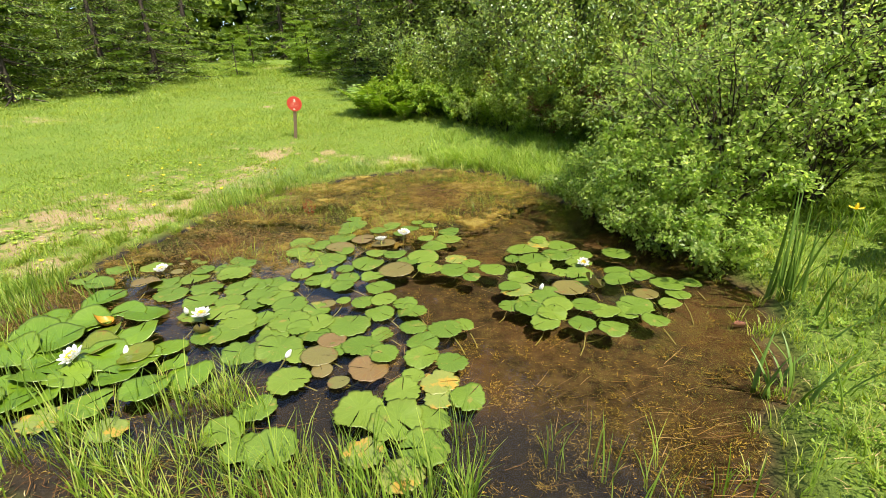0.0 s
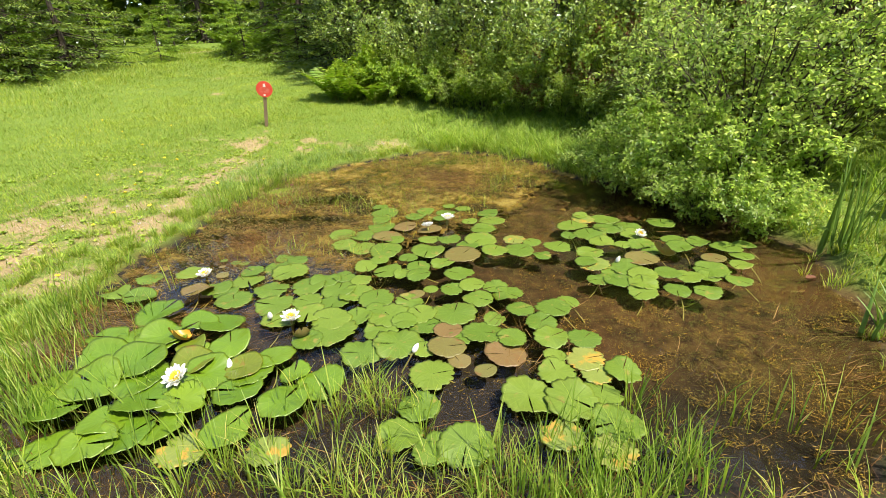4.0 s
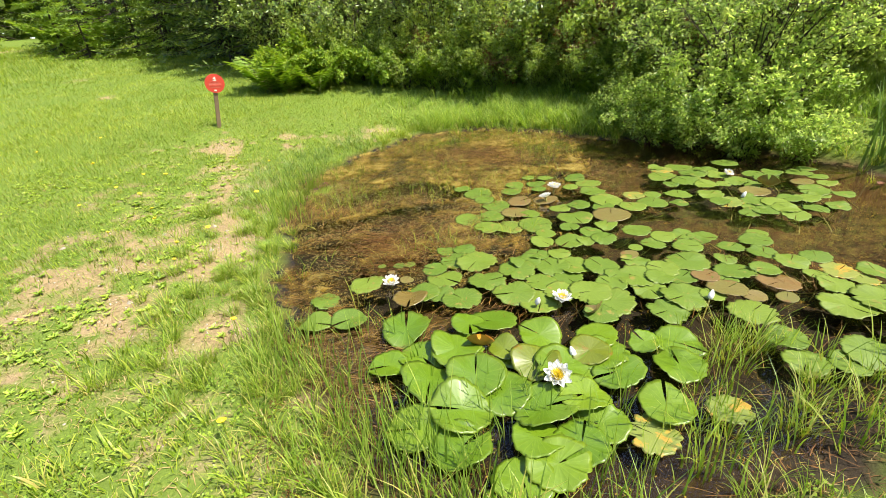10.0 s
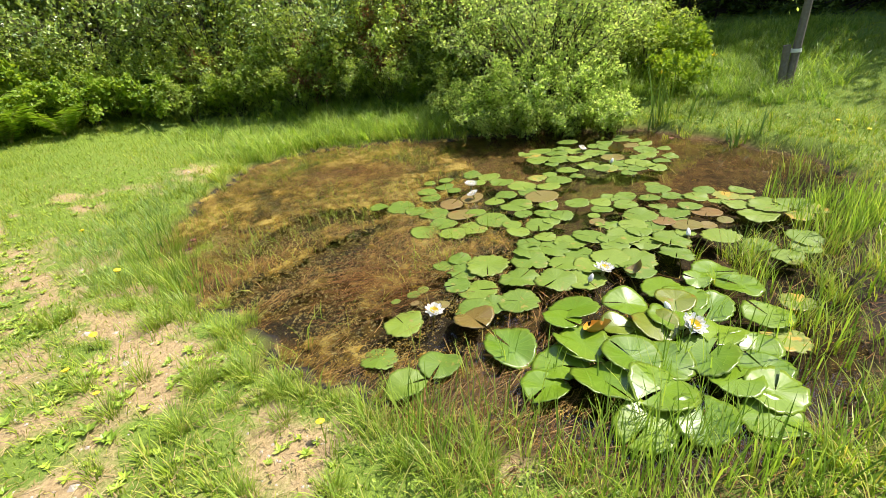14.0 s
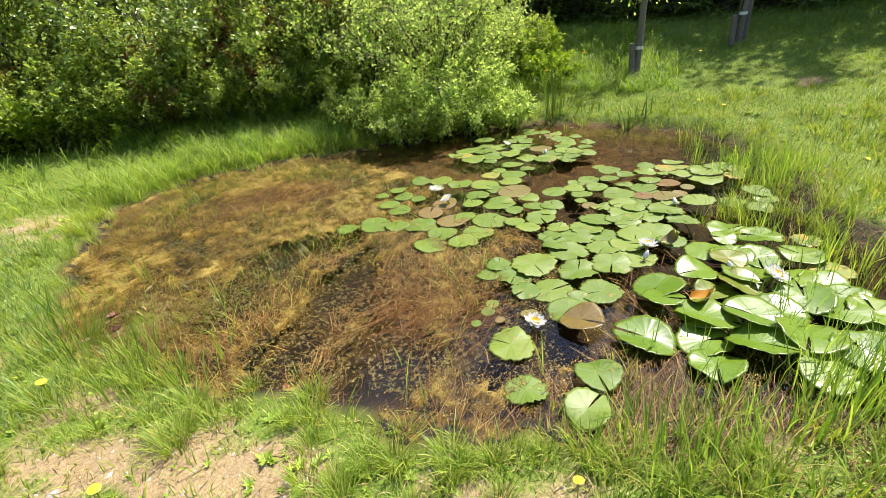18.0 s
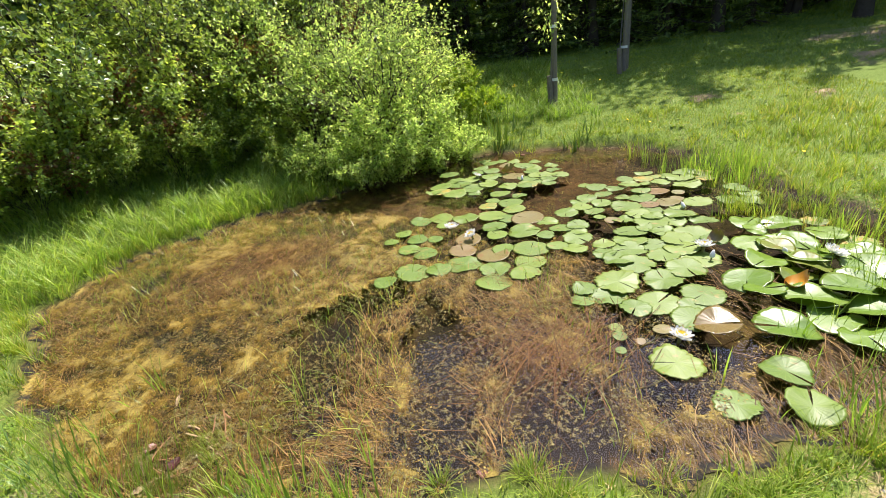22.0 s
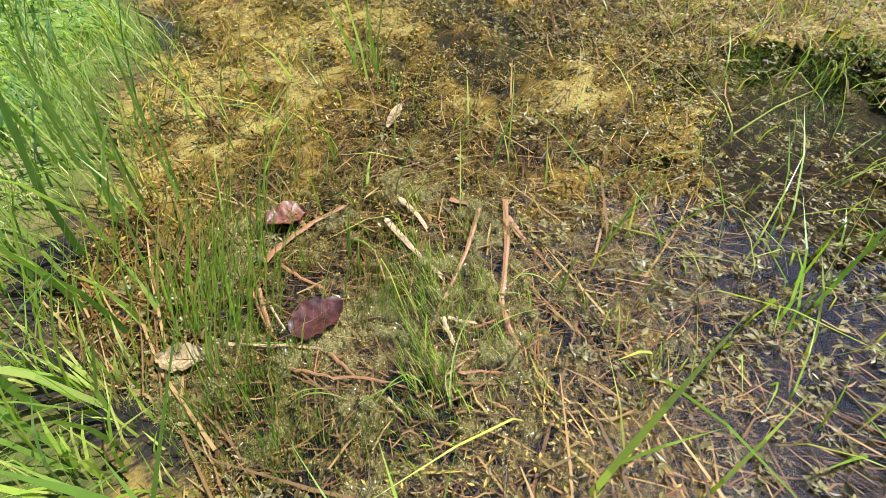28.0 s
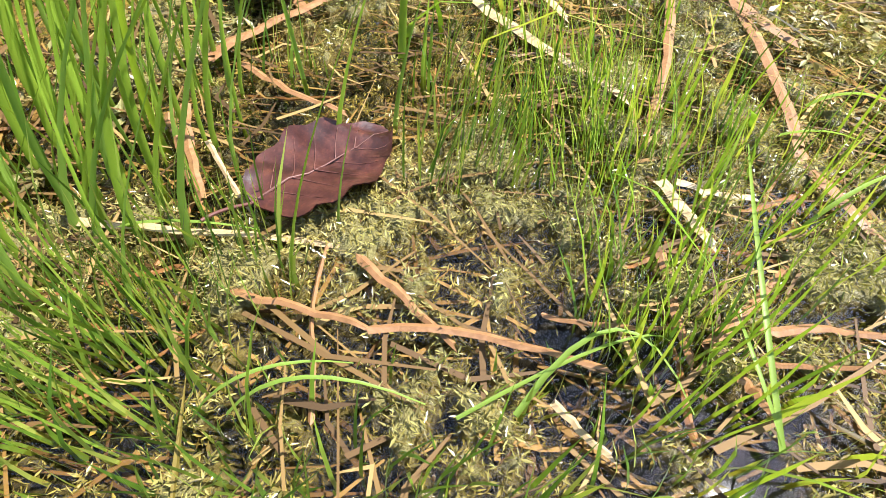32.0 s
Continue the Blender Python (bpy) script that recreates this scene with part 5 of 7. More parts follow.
def lily_bud(x, y, z, tilt, turn):
    ob = thing("lily_bud", None, "closed cream water lily bud on its stalk", "flower bud", "lily buds", at=pose(x, y, z, tilt, 0, turn))
    bm = bmesh.new()
    bmesh.ops.create_uvsphere(bm, u_segments=12, v_segments=9, radius=0.02)
    for v in bm.verts:
        k = (v.co.z + 0.02) / 0.04
        v.co.x, v.co.y, v.co.z = v.co.x * (1.05 - 0.55 * k), v.co.y * (1.05 - 0.55 * k), v.co.z * 1.5 + 0.01
    part("bud", bm, PETAL, ob, "cream bud")
    for k in range(4):
        child("sepal", PETALS[2], ob, at=pose(0, 0, -0.016, 0, 0, 90 * k) @ pose(0.012, 0, 0, 0, -80, 0))
    bm = bmesh.new()
    bmesh.ops.create_cone(bm, cap_ends=True, segments=8, radius1=0.004, radius2=0.005, depth=0.14, matrix=Matrix.Translation((0, 0, -0.085)))
    part("stem", bm, STALK, ob)


for bx, by, bz, bt, br in ((-0.99, 2.66, 0.05, 18, 30), (-0.03, 2.36, 0.03, 35, 120), (1.38, 3.49, 0.03, 20, 60), (-1.02, 2.2, 0.03, 30, 200)):
    lily_bud(bx, by, bz, bt, br)


def curled_pad(x, y, z, turn, long, wide, material, label):
    """A lily leaf that stands out of the water and rolls over."""
    s, u = np.meshgrid(np.linspace(0, 1, 12), np.linspace(-1, 1, 9), indexing="ij")
    w = wide * 0.5 * np.sqrt(np.clip(1 - (2 * s - 1) ** 2, 0.03, 1))
    bend = 1.9 * s - 0.3
    v = np.stack([w * u, long * np.sin(bend) * 0.5, long * (0.55 - 0.5 * np.cos(bend)) + 0.25 * wide * u**2], -1).reshape(-1, 3)
    i = (np.arange(11)[:, None] * 9 + np.arange(8)).ravel()
    f = [np.stack([i, i + 1, i + 10, i + 9], 1)]
    ob = thing("curled_lily_leaf", mesh_np("curled_lily_leaf", v, f, material, True), label, "lily leaf", "curled lily leaves", at=pose(x, y, z, 0, 0, turn))
    child("stalk", STALK_MESH, ob)


curled_pad(-1.415, 2.46, 0.015, 150, 0.15, 0.15, PAD_UNDER, "curled lily leaf showing its orange underside")
curled_pad(-0.74, 2.52, 0.0, 210, 0.14, 0.10, PAD_BROWN, "wilted brown lily leaf bent into the water")
curled_pad(1.80, 3.62, 0.0, 120, 0.16, 0.18, PAD_BROWN, "upturned brown lily leaf below the bush")


def folded_pad(x, y, z, r, tip_x, tip_y, turn, fold, material, label):
    """A lily leaf lifted above its neighbours, folded along its middle."""
    v, f = pad_mesh(r, int(abs(x * 900) + abs(y * 500)), 0.12, 0.0, 0.012, fold, 0.12)
    ob = thing("lily_pad", mesh_np("lily_pad", v, f, material, True), label, "lily pad", "lifted lily pads", at=pose(x, y, z, tip_x, tip_y, turn))
    child("stalk", STALK_MESH, ob)


folded_pad(-1.23, 2.2, 0.043, 0.119, 4.4, -7.7, 40, 0.25, PAD_OLIVE, "lifted olive-bronze lily pad with strong veins")
folded_pad(-0.93, 2.19, 0.033, 0.104, -3.3, 5.5, 200, 0.2, PAD_OLIVE, "lifted olive-bronze lily pad with strong veins")
folded_pad(-1.33, 2.36, 0.033, 0.085, 7.7, 4.4, 300, 0.25, PAD_OLIVE, "small folded olive-bronze lily pad")
folded_pad(-1.11, 2.39, 0.038, 0.119, -6.6, -5.5, 120, 0.17, PAD_GLOSSY, "glossy green lily pad folded and lifted above the water")
folded_pad(-1.57, 2.45, 0.038, 0.133, -7.7, -5.5, 230, 0.25, PAD_GLOSSY, "glossy green lily pad folded and lifted above the water")
folded_pad(-1.54, 2.21, 0.048, 0.142, 5.5, -6.6, 70, 0.28, PAD_GLOSSY, "glossy green lily pad folded and lifted above the water")
folded_pad(-1.76, 2.25, 0.048, 0.142, -8.8, -6.6, 250, 0.28, PAD_GLOSSY, "glossy green lily pad folded and lifted above the water")
folded_pad(-1.67, 2.03, 0.048, 0.142, -5.5, -7.7, 160, 0.28, PAD_GLOSSY, "glossy green lily pad folded and lifted above the water")
folded_pad(-1.69, 3.03, 0.03, 0.112, 4, -8, 250, 0.3, PAD_BRONZE, "shiny bronze lily pad with a turned-up rim")
folded_pad(-2.08, 2.95, 0.028, 0.105, -3, -5, 200, 0.15, PAD_GREEN, "green lily pad tilted up on the western side")
folded_pad(-2.29, 2.99, 0.028, 0.098, 2, -4, 330, 0.18, PAD_GREEN, "green lily pad tilted up on the western side")
folded_pad(-1.73, 1.85, 0.038, 0.123, -4.4, -6.6, 20, 0.2, PAD_GLOSSY, "glossy green lily pad folded and lifted above the water")


# ---- reeds and iris by the eastern bank ----
def sword_mesh(long, wide, bend):
    t = np.linspace(0, 1, 9)
    w = wide * 0.5 * (1 - t**2.2) + 0.0008
    y = bend * long * t**2
    z = long * (t - 0.25 * bend * t**3)
    v = np.stack([np.stack([-w, y, z], 1), np.stack([0 * w, y - 0.25 * wide, z], 1), np.stack([w, y, z], 1)], 1).reshape(-1, 3)
    i = (np.arange(8)[:, None] * 3 + np.arange(2)).ravel()
    return mesh_np("leaf", v, [np.stack([i, i + 1, i + 4, i + 3], 1)], IRIS_LEAF, True)


SWORDS = [sword_mesh(0.62, 0.019, 0.10), sword_mesh(0.8, 0.021, 0.18), sword_mesh(0.45, 0.016, 0.3), sword_mesh(0.68, 0.019, 0.05)]


def sword_clump(x, y, count, size, seed, label="clump of upright dark-green sword leaves at the water's edge"):
    ob = thing("iris_clump", None, label, "water plant", "iris clumps", at=pose(x, y, min(ground_z(x, y), 0.02) - 0.02))
    q = np.random.default_rng(seed)
    for k in range(count):
        m = pose(q.normal(0, 0.045), q.normal(0, 0.045), 0, q.normal(0, 3.5), q.normal(0, 3.5), q.uniform(0, 360)) @ Matrix.Diagonal((1, 1, size * q.uniform(0.7, 1.15), 1))
        child("leaf", SWORDS[int(q.integers(0, 4))], ob, at=m)


for x, y, n, s in ((2.95, 3.5, 18, 1.1), (3.02, 3.2, 5, 0.6), (2.96, 2.88, 5, 0.5), (2.50, 2.53, 5, 0.42), (2.63, 2.40, 6, 0.5), (3.2, 3.5, 5, 0.7), (3.3, 3.2, 4, 0.6), (2.62, 2.62, 4, 0.4)):
    sword_clump(x, y, n, s, int(x * 100 + y * 10))


def yellow_iris(x, y, z, turn):
    ob = thing("yellow_iris", None, "yellow iris flower on a tall stem", "flower", at=pose(x, y, z, 0, 0, turn))
    for k in range(6):
        me = PETALS[0].copy()
        me.materials[0] = YELLOW
        child("petal", me, ob, at=pose(0, 0, 0, 0, 0, 60 * k) @ pose(0.004, 0, 0, 0, -70 if k % 2 else 5, 0))
    bm = bmesh.new()
    long = z - ground_z(x, y)
    bmesh.ops.create_cone(bm, cap_ends=True, segments=8, radius1=0.006, radius2=0.004, depth=long, matrix=Matrix.Translation((0, 0, -long / 2)))
    part("stem", bm, RUSH, ob)
    for piece in ob.children:
        if piece.name.startswith("petal"):
            piece.scale = (0.62, 0.62, 0.62)


yellow_iris(3.27, 3.65, 0.66, 0)
yellow_iris(3.62, 3.15, 0.82, 40)


def dandelions():
    n = 30
    bm = bmesh.new()
    bmesh.ops.create_cone(bm, cap_ends=True, segments=16, radius1=0.010, radius2=0.021, depth=0.012)
    bmesh.ops.create_cone(bm, cap_ends=True, segments=12, radius1=0.014, radius2=0.006, depth=0.006, matrix=Matrix.Translation((0, 0, 0.009)))
    first = thing("dandelion", None, "yellow dandelion in flower in the short grass", "flower", "dandelions", at=stand(-3.12, 4.6))
    part("flower_head", bm, YELLOW, first, at=pose(0, 0, 0.13, 12, 0, 0))
    bm = bmesh.new()
    bmesh.ops.create_cone(bm, cap_ends=True, segments=6, radius1=0.003, radius2=0.0025, depth=0.13, matrix=Matrix.Translation((0, 0, 0.065)))
    part("stem", bm, RUSH, first)
    for i, (x, y) in enumerate([(-4.4, 5.5), (-4.2, 5.9), (-4.05, 6.3), (-3.8, 6.2), (-3.9, 4.7), (-3.7, 5.2), (-3.6, 4.9), (-4.7, 6.8), (-5.6, 7.6), (-5.0, 8.0), (-6.4, 8.2), (-3.9, 5.6), (-3.25, 4.0), (-3.3, 4.32), (-2.72, 6.5), (-2.5, 1.5), (0.6, 0.9), (2.6, 1.5), (2.75, 1.75), (-2.78, 5.35), (-0.5, 10.0), (-2.72, 3.02), (-2.66, 2.2), (5.6, 1.9), (5.0, 2.6), (4.9, 1.4)]):
        copy_sized(first, x, y, 40 * i, 0.75 + 0.1 * (i % 4), 0.0)


dandelions()


# ---- grass ----
def away(p, room=0.2):
    """Off the corner that is built finer below."""
    return np.hypot(p[:, 0] + 2.16, p[:, 1] - 5.62) > room


def grass(name, label, material, pos, h, w, lean, segs=2, droop=0.6, turn=None):
    ok = clear_of_dive(pos, h + lean * 0.5)
    pos, h, w, lean = pos[ok], h[ok], w[ok], lean[ok]
    v, f = blades(pos, h, w, lean, None if turn is None else turn[ok], droop, segs)
    return thing(name, mesh_np(name, v, f, material), label, "grass", kind="stuff")


def tufts(centres, per, spread_by, h0, h1):
    """Blades in tufts: every blade leans away from its tuft's middle."""
    n = len(centres)
    c = np.repeat(centres, per, 0)
    a = rng.uniform(0, 2 * np.pi, len(c))
    r = spread_by * np.sqrt(rng.random(len(c)))
    p = c + np.stack([r * np.cos(a), r * np.sin(a), 0 * a], 1)
    size = np.repeat(rng.uniform(0.65, 1.2, n), per)
    return p, rng.uniform(h0, h1, len(c)) * size, a + rng.normal(0, 0.7, len(c))


def sow():
    # short lawn near the pond, thin where the soil is bare
    p, d = scatter(360000, -6.8, 6.2, -1.2, 11.0, lambda x, y, d: (d > 0.02 + 0.1 * muddy(x, y)) * np.clip(1.2 - bareness(x, y) * 0.95, 0.24, 1) * (0.35 + 0.65 * smooth_noise(x, y, 2.2)) * np.clip(1.25 - d / 7, 0.3, 1))
    h = rng.uniform(0.025, 0.06, len(p)) * (0.6 + 0.9 * smooth_noise(p[:, 0], p[:, 1], 1.1))
    grass("lawn_grass", "short sunlit meadow grass", LAWN, p, h, rng.uniform(0.003, 0.006, len(p)), h * rng.uniform(0.3, 1.1, len(p)))
    # the meadow farther off
    for name, n, x0, x1, y0, y1 in (("meadow_grass", 480000, -17, 3.5, 5, 24), ("eastern_meadow_grass", 150000, 3.2, 13, -7, 6), ("far_meadow_grass", 60000, -26, 14, -12, 34)):
        p, d = scatter(n, x0, x1, y0, y1, lambda x, y, d: (d > (12 if n == 60000 else 2.6)) * np.clip(1.0 - 0.8 * bareness(x, y), 0.1, 1) * np.clip(1.3 - d / 15, 0.22, 1) * (0.45 + 0.7 * smooth_noise(x, y, 1.3)))
        h = rng.uniform(0.03, 0.075, len(p)) * (0.5 + 1.0 * smooth_noise(p[:, 0], p[:, 1], 0.5))
        grass(name, "bright green meadow grass running up to the woods", LAWN, p, h * np.clip(d / 7, 1, 2.2), rng.uniform(0.004, 0.008, len(p)) * np.clip(d / 6, 1, 3), h * rng.uniform(0.3, 1.1, len(p)), 1)
    # fringe round the water
    c, d = scatter(13000, -3.6, 4.2, 0.4, 8.9, lambda x, y, d: (d > -0.22) * (d < 0.75) * (1 - 0.6 * muddy(x, y) * (d < 0.22)) * np.exp(-np.abs(d - 0.06) / np.where(d < 0.06, 0.10, 0.24)) * np.clip(1 - 0.8 * bareness(x, y), 0, 1) * np.where((x < -2.1) & (y > 3.0) & (y < 5.7), 0.3, 1.0) * np.where((y < 3.2) & (x > 0.75), 0.3, np.where((y < 3.2) & (x < -1.2), 0.7, 1.0)) * np.where((x < -1.5) & (y > 5.2) & (y < 7.2), 0.28, 1.0))
    p, h, a = tufts(c, 16, 0.035, 0.07, 0.2)
    p[:, 2] = np.maximum(height(p[:, 0], p[:, 1]), -0.02)
    h = h * np.where((p[:, 0] < -2.1) & (p[:, 1] > 3.0) & (p[:, 1] < 5.7), 0.52, 1.0) * np.where((p[:, 0] > 2.0) & (p[:, 1] < 4.3), 0.6, 1.0) * np.where((p[:, 0] < -1.4) & (p[:, 1] >= 5.7), 0.62, 1.0)
    grass("shore_grass", "tufted fresh grass along the pond's edge", SHORE_GRASS, p, h, rng.uniform(0.003, 0.0055, len(p)), h * rng.uniform(0.3, 0.9, len(p)), 3, turn=a)
    # a grassy hummock in the water and the bank before it
    c = np.concatenate([np.random.default_rng(3).normal(0, 1, (20, 2)) * [0.14, 0.08] + [-0.2, 1.97], np.random.default_rng(4).normal(0, 1, (32, 2)) * [0.34, 0.1] + [-0.15, 1.55]])
    p, h, a = tufts(np.c_[c, np.zeros(len(c))], 14, 0.045, 0.09, 0.24)
    p[:, 2] = np.maximum(height(p[:, 0], p[:, 1]), -0.02)
    grass("hummock_grass", "loose fresh grass on a hummock in the pond's southern edge", SHORE_GRASS, p, h, rng.uniform(0.003, 0.005, len(p)), h * rng.uniform(0.3, 0.9, len(p)), 3, turn=a)
    # blue-green clumps on the western bank
    c, d = scatter(1000, -3.2, -1.4, 5.2, 8.2, lambda x, y, d: (d > -0.05) * (d < 0.62) * np.exp(-np.abs(d - 0.25) / 0.2))
    p, h, a = tufts(c, 11, 0.05, 0.05, 0.16)
    p[:, 2] = height(p[:, 0], p[:, 1])
    grass("blue_green_grass", "blue-green tall grass leaning over the western bank", BLUE_GRASS, p, h, rng.uniform(0.003, 0.005, len(p)), h * rng.uniform(0.3, 1.0, len(p)), 3, turn=a)
    # tall grass at the foot of the hedge and round the young trees
    def rank(x, y, d):
        side = (x - 1.55) * 0.75 + (y - 7.6) * 0.66
        hedge = np.clip(1.4 * np.exp(-np.abs(side - 0.5) / 0.4), 0, 1) * (y > 5.6) * (x < 3.4) * np.clip((9.6 - y) / 1.2, 0.06, 1)
        hedge = np.maximum(hedge, np.clip(1.5 - d / 0.6, 0, 1) * (y > 5.5) * (x > -0.5) * (x < 2.6))
        east = np.clip((x - 2.9) / 0.4, 0, 1) * np.clip((y - 1.6) / 0.8, 0, 1) * np.clip((9 - x) / 2, 0, 1) * (y < 5)
        return np.where(x > 2.6, d > 0.9, d > 0.0) * np.clip(1.3 * hedge + 0.7 * east, 0, 1) * (d < 4.5)
    c, d = scatter(14000, -1.0, 8.5, 1.2, 10.8, rank)
    p, h, a = tufts(c, 12, 0.05, 0.14, 0.36)
    p[:, 2] = height(p[:, 0], p[:, 1])
    h = h * np.where(p[:, 0] > 2.9, 0.75, 0.9)
    grass("tall_grass", "tall uncut grass at the hedge foot", TALL_GRASS, p, h, rng.uniform(0.005, 0.010, len(p)), h * rng.uniform(0.5, 1.4, len(p)), 3, turn=a)
    # rank grass on the near banks, where one walks by
    c, d = scatter(5200, -4.6, 3.2, -0.6, 3.6, lambda x, y, d: (d > -0.04) * (d < 1.9) * np.where((d < 0.5) & (x > -1.2), 0.12, 1.0) * np.clip(smooth_noise(x, y, 1.6) * 1.6 - 0.35, 0, 1) * np.clip(1 - 1.1 * bareness(x, y), 0, 1))
    p, h, a = tufts(c, 12, 0.05, 0.05, 0.23)
    p[:, 2] = height(p[:, 0], p[:, 1])
    h = h * np.where(p[:, 0] < -2.2, 0.52, np.where(p[:, 0] > 1.5, 0.65, 0.95))
    grass("bank_grass", "lush grass on the near bank", SHORE_GRASS, p, h, rng.uniform(0.003, 0.009, len(p)), h * rng.uniform(0.2, 1.0, len(p)), 3, turn=a)
    # thin young reeds standing in the shallows
    def shallow(x, y, d):
        south = (y < 2.15) * np.exp(-np.abs(d + 0.12) / 0.22) * np.clip(smooth_noise(x + 9, y, 2.4) * 2.2 - 0.45, 0, 1) * np.where(x > 1.25, 0.15, 1)
        south = np.maximum(south, (x < -1.75) * (y < 2.9) * np.exp(-np.abs(d + 0.15) / 0.25) * 0.5)
        west = (x < -1.6) * (y > 2.2) * (y < 6.7) * np.exp(-np.abs(d + 0.05) / 0.16) * np.clip(smooth_noise(x, y + 5, 2.0) * 2.0 - 0.7, 0, 1) * np.where(y > 5.3, 0.35, 0.6)
        return (d < 0.12) * (d > -0.75) * np.maximum(south, west)
    c, d = scatter(60000, -2.9, 2.9, 1.1, 7.0, shallow)
    keep = (rng.random(len(c)) < 0.34) & away(c)
    p, h, a = tufts(c[keep], 4, 0.04, 0.12, 0.34)
    p[:, 2] = np.maximum(height(p[:, 0], p[:, 1]), -0.06)
    grass("young_reeds", "thin upright reed blades standing in shallow water", TALL_GRASS, p, h, rng.uniform(0.0035, 0.008, len(p)), h * rng.uniform(0.08, 0.5, len(p)), 3, turn=a)
    # broad-leaved weeds in the bare soil
    c, d = scatter(5200, -5.6, 4.6, -0.6, 8.6, lambda x, y, d: (d > 0.12) * (d < 3) * np.clip(smooth_noise(x, y, 1.3) * 2 - 0.75 , 0, 1) * np.where(x > 1.5, 0.25, 0.7))
    w = np.repeat(np.arange(len(c)), 9)
    a = np.tile(np.arange(9) * 0.7, len(c)) + rng.uniform(0, 0.5, len(w))
    size = np.repeat(rng.uniform(0.02, 0.06, len(c)), 9) * rng.uniform(0.6, 1.1, len(w))
    ax = np.stack([np.cos(a), np.sin(a), rng.uniform(0.15, 0.9, len(w))], 1)
    v, f = leaves(c[w] + [0, 0, 0.006], ax, unit(np.array([0, 0, 1.0]) - 0.4 * ax), size, size * 0.42)
    thing("broadleaf_weeds", mesh_np("broadleaf_weeds", v, f, WEED_LEAF), "rosettes of broad-leaved weeds in the lawn", "weeds", kind="stuff")
    # plantain and dock in the worn ground by the track
    c, d = scatter(3200, -5.4, -2.6, 2.2, 7.2, lambda x, y, d: (d > 0.15) * np.clip(smooth_noise(x + 5, y, 2.3) * 2.6 - 1.1, 0, 1))
    w = np.repeat(np.arange(len(c)), 8)
    a = np.tile(np.arange(8) * 0.79, len(c)) + rng.uniform(0, 0.6, len(w))
    size = np.repeat(rng.uniform(0.018, 0.042, len(c)), 8) * rng.uniform(0.6, 1.1, len(w))
    ax = np.stack([np.cos(a), np.sin(a), rng.uniform(0.2, 1.1, len(w))], 1)
    v, f = ovate(c[w] + [0, 0, 0.004], ax, unit(np.array([0, 0, 1.0]) - 0.4 * ax), size, size * rng.uniform(0.3, 0.5, len(w)))
    thing("plantain", mesh_np("plantain", v, f, PLANTAIN), "broad bright-green plantain and dock on worn soil", "weeds", kind="stuff")
    # brown litter on the muddy southern shore
    p, d = scatter(9000, -2.6, 2.0, 0.9, 2.6, lambda x, y, d: (d > -0.1) * (d < 0.25) * 0.7)
    n = len(p)
    turn, L = rng.uniform(0, 6.28, n), rng.uniform(0.03, 0.12, n)
    a = np.c_[p[:, :2], np.maximum(p[:, 2], -0.006) + rng.uniform(0.002, 0.02, n)]
    v, f = strips(a, a + np.stack([L * np.cos(turn), L * np.sin(turn), rng.uniform(-0.006, 0.014, n)], 1), rng.uniform(0.0015, 0.004, n))
    thing("shore_litter", mesh_np("shore_litter", v, f, RUSSET), "brown dead blades lying on the muddy shore", "litter", kind="stuff")
    # dry blades lying on the soil
    p, d = scatter(150000, -5.6, 4.0, -0.8, 9.0, lambda x, y, d: (d > 0.02) * (d < 3.0) * np.clip(0.22 + 0.7 * bareness(x, y), 0, 0.7) * (0.3 + smooth_noise(x, y, 3.0)))
    n = len(p)
    turn, L = rng.uniform(0, 6.28, n), rng.uniform(0.02, 0.075, n)
    a = p + np.c_[np.zeros((n, 2)), rng.uniform(0.003, 0.015, n)]
    v, f = strips(a, a + np.stack([L * np.cos(turn), L * np.sin(turn), rng.uniform(-0.004, 0.012, n)], 1), rng.uniform(0.0015, 0.004, n))
    thing("dry_thatch", mesh_np("dry_thatch", v, f, THATCH), "dry straw-coloured blades lying on the soil", "dry grass", kind="stuff")
    # clover and other small herbs among the grass
    c, d = scatter(26000, -5.6, 4.2, -0.8, 9.2, lambda x, y, d: (d > 0.04) * (d < 3.2) * np.clip(smooth_noise(x + 3, y, 1.1) * 1.8 - 0.45, 0.05, 1) * np.clip(1.15 - bareness(x, y), 0.2, 1))
    w = np.repeat(np.arange(len(c)), 5)
    at = c[w] + np.c_[rng.normal(0, 0.02, (len(w), 2)), rng.uniform(0.012, 0.05, len(w))]
    size = rng.uniform(0.009, 0.022, len(w))
    v, f = leaves(at, np.c_[rng.normal(0, 1, (len(w), 2)), rng.normal(0.1, 0.3, len(w))], unit(np.array([0.1, -0.1, 1.0]) + rng.normal(0, 0.3, (len(w), 3))), size, size * 0.8)
    thing("low_herbs", mesh_np("low_herbs", v, f, HERB), "clover and small herbs among the short grass", "herbs", kind="stuff")
    # pebbles and crumbs on the bare patches
    p, d = scatter(26000, -4.6, 3.8, -0.8, 8.4, lambda x, y, d: (d > 0.05) * np.clip(bareness(x, y) * 1.5 - 0.5, 0, 1))
    n = len(p)
    r = rng.uniform(0.003, 0.010, n) * (1 + (rng.random(n) > 0.97) * 1.8)
    oct_ = np.array([[1, 0, 0], [0, 1, 0], [-1, 0, 0], [0, -1, 0], [0, 0, 0.7], [0, 0, -0.7]])
    v = p[:, None] + r[:, None, None] * oct_[None] * rng.uniform(0.6, 1.3, (n, 6, 1))
    tri = np.array([[0, 1, 4], [1, 2, 4], [2, 3, 4], [3, 0, 4], [1, 0, 5], [2, 1, 5], [3, 2, 5], [0, 3, 5]])
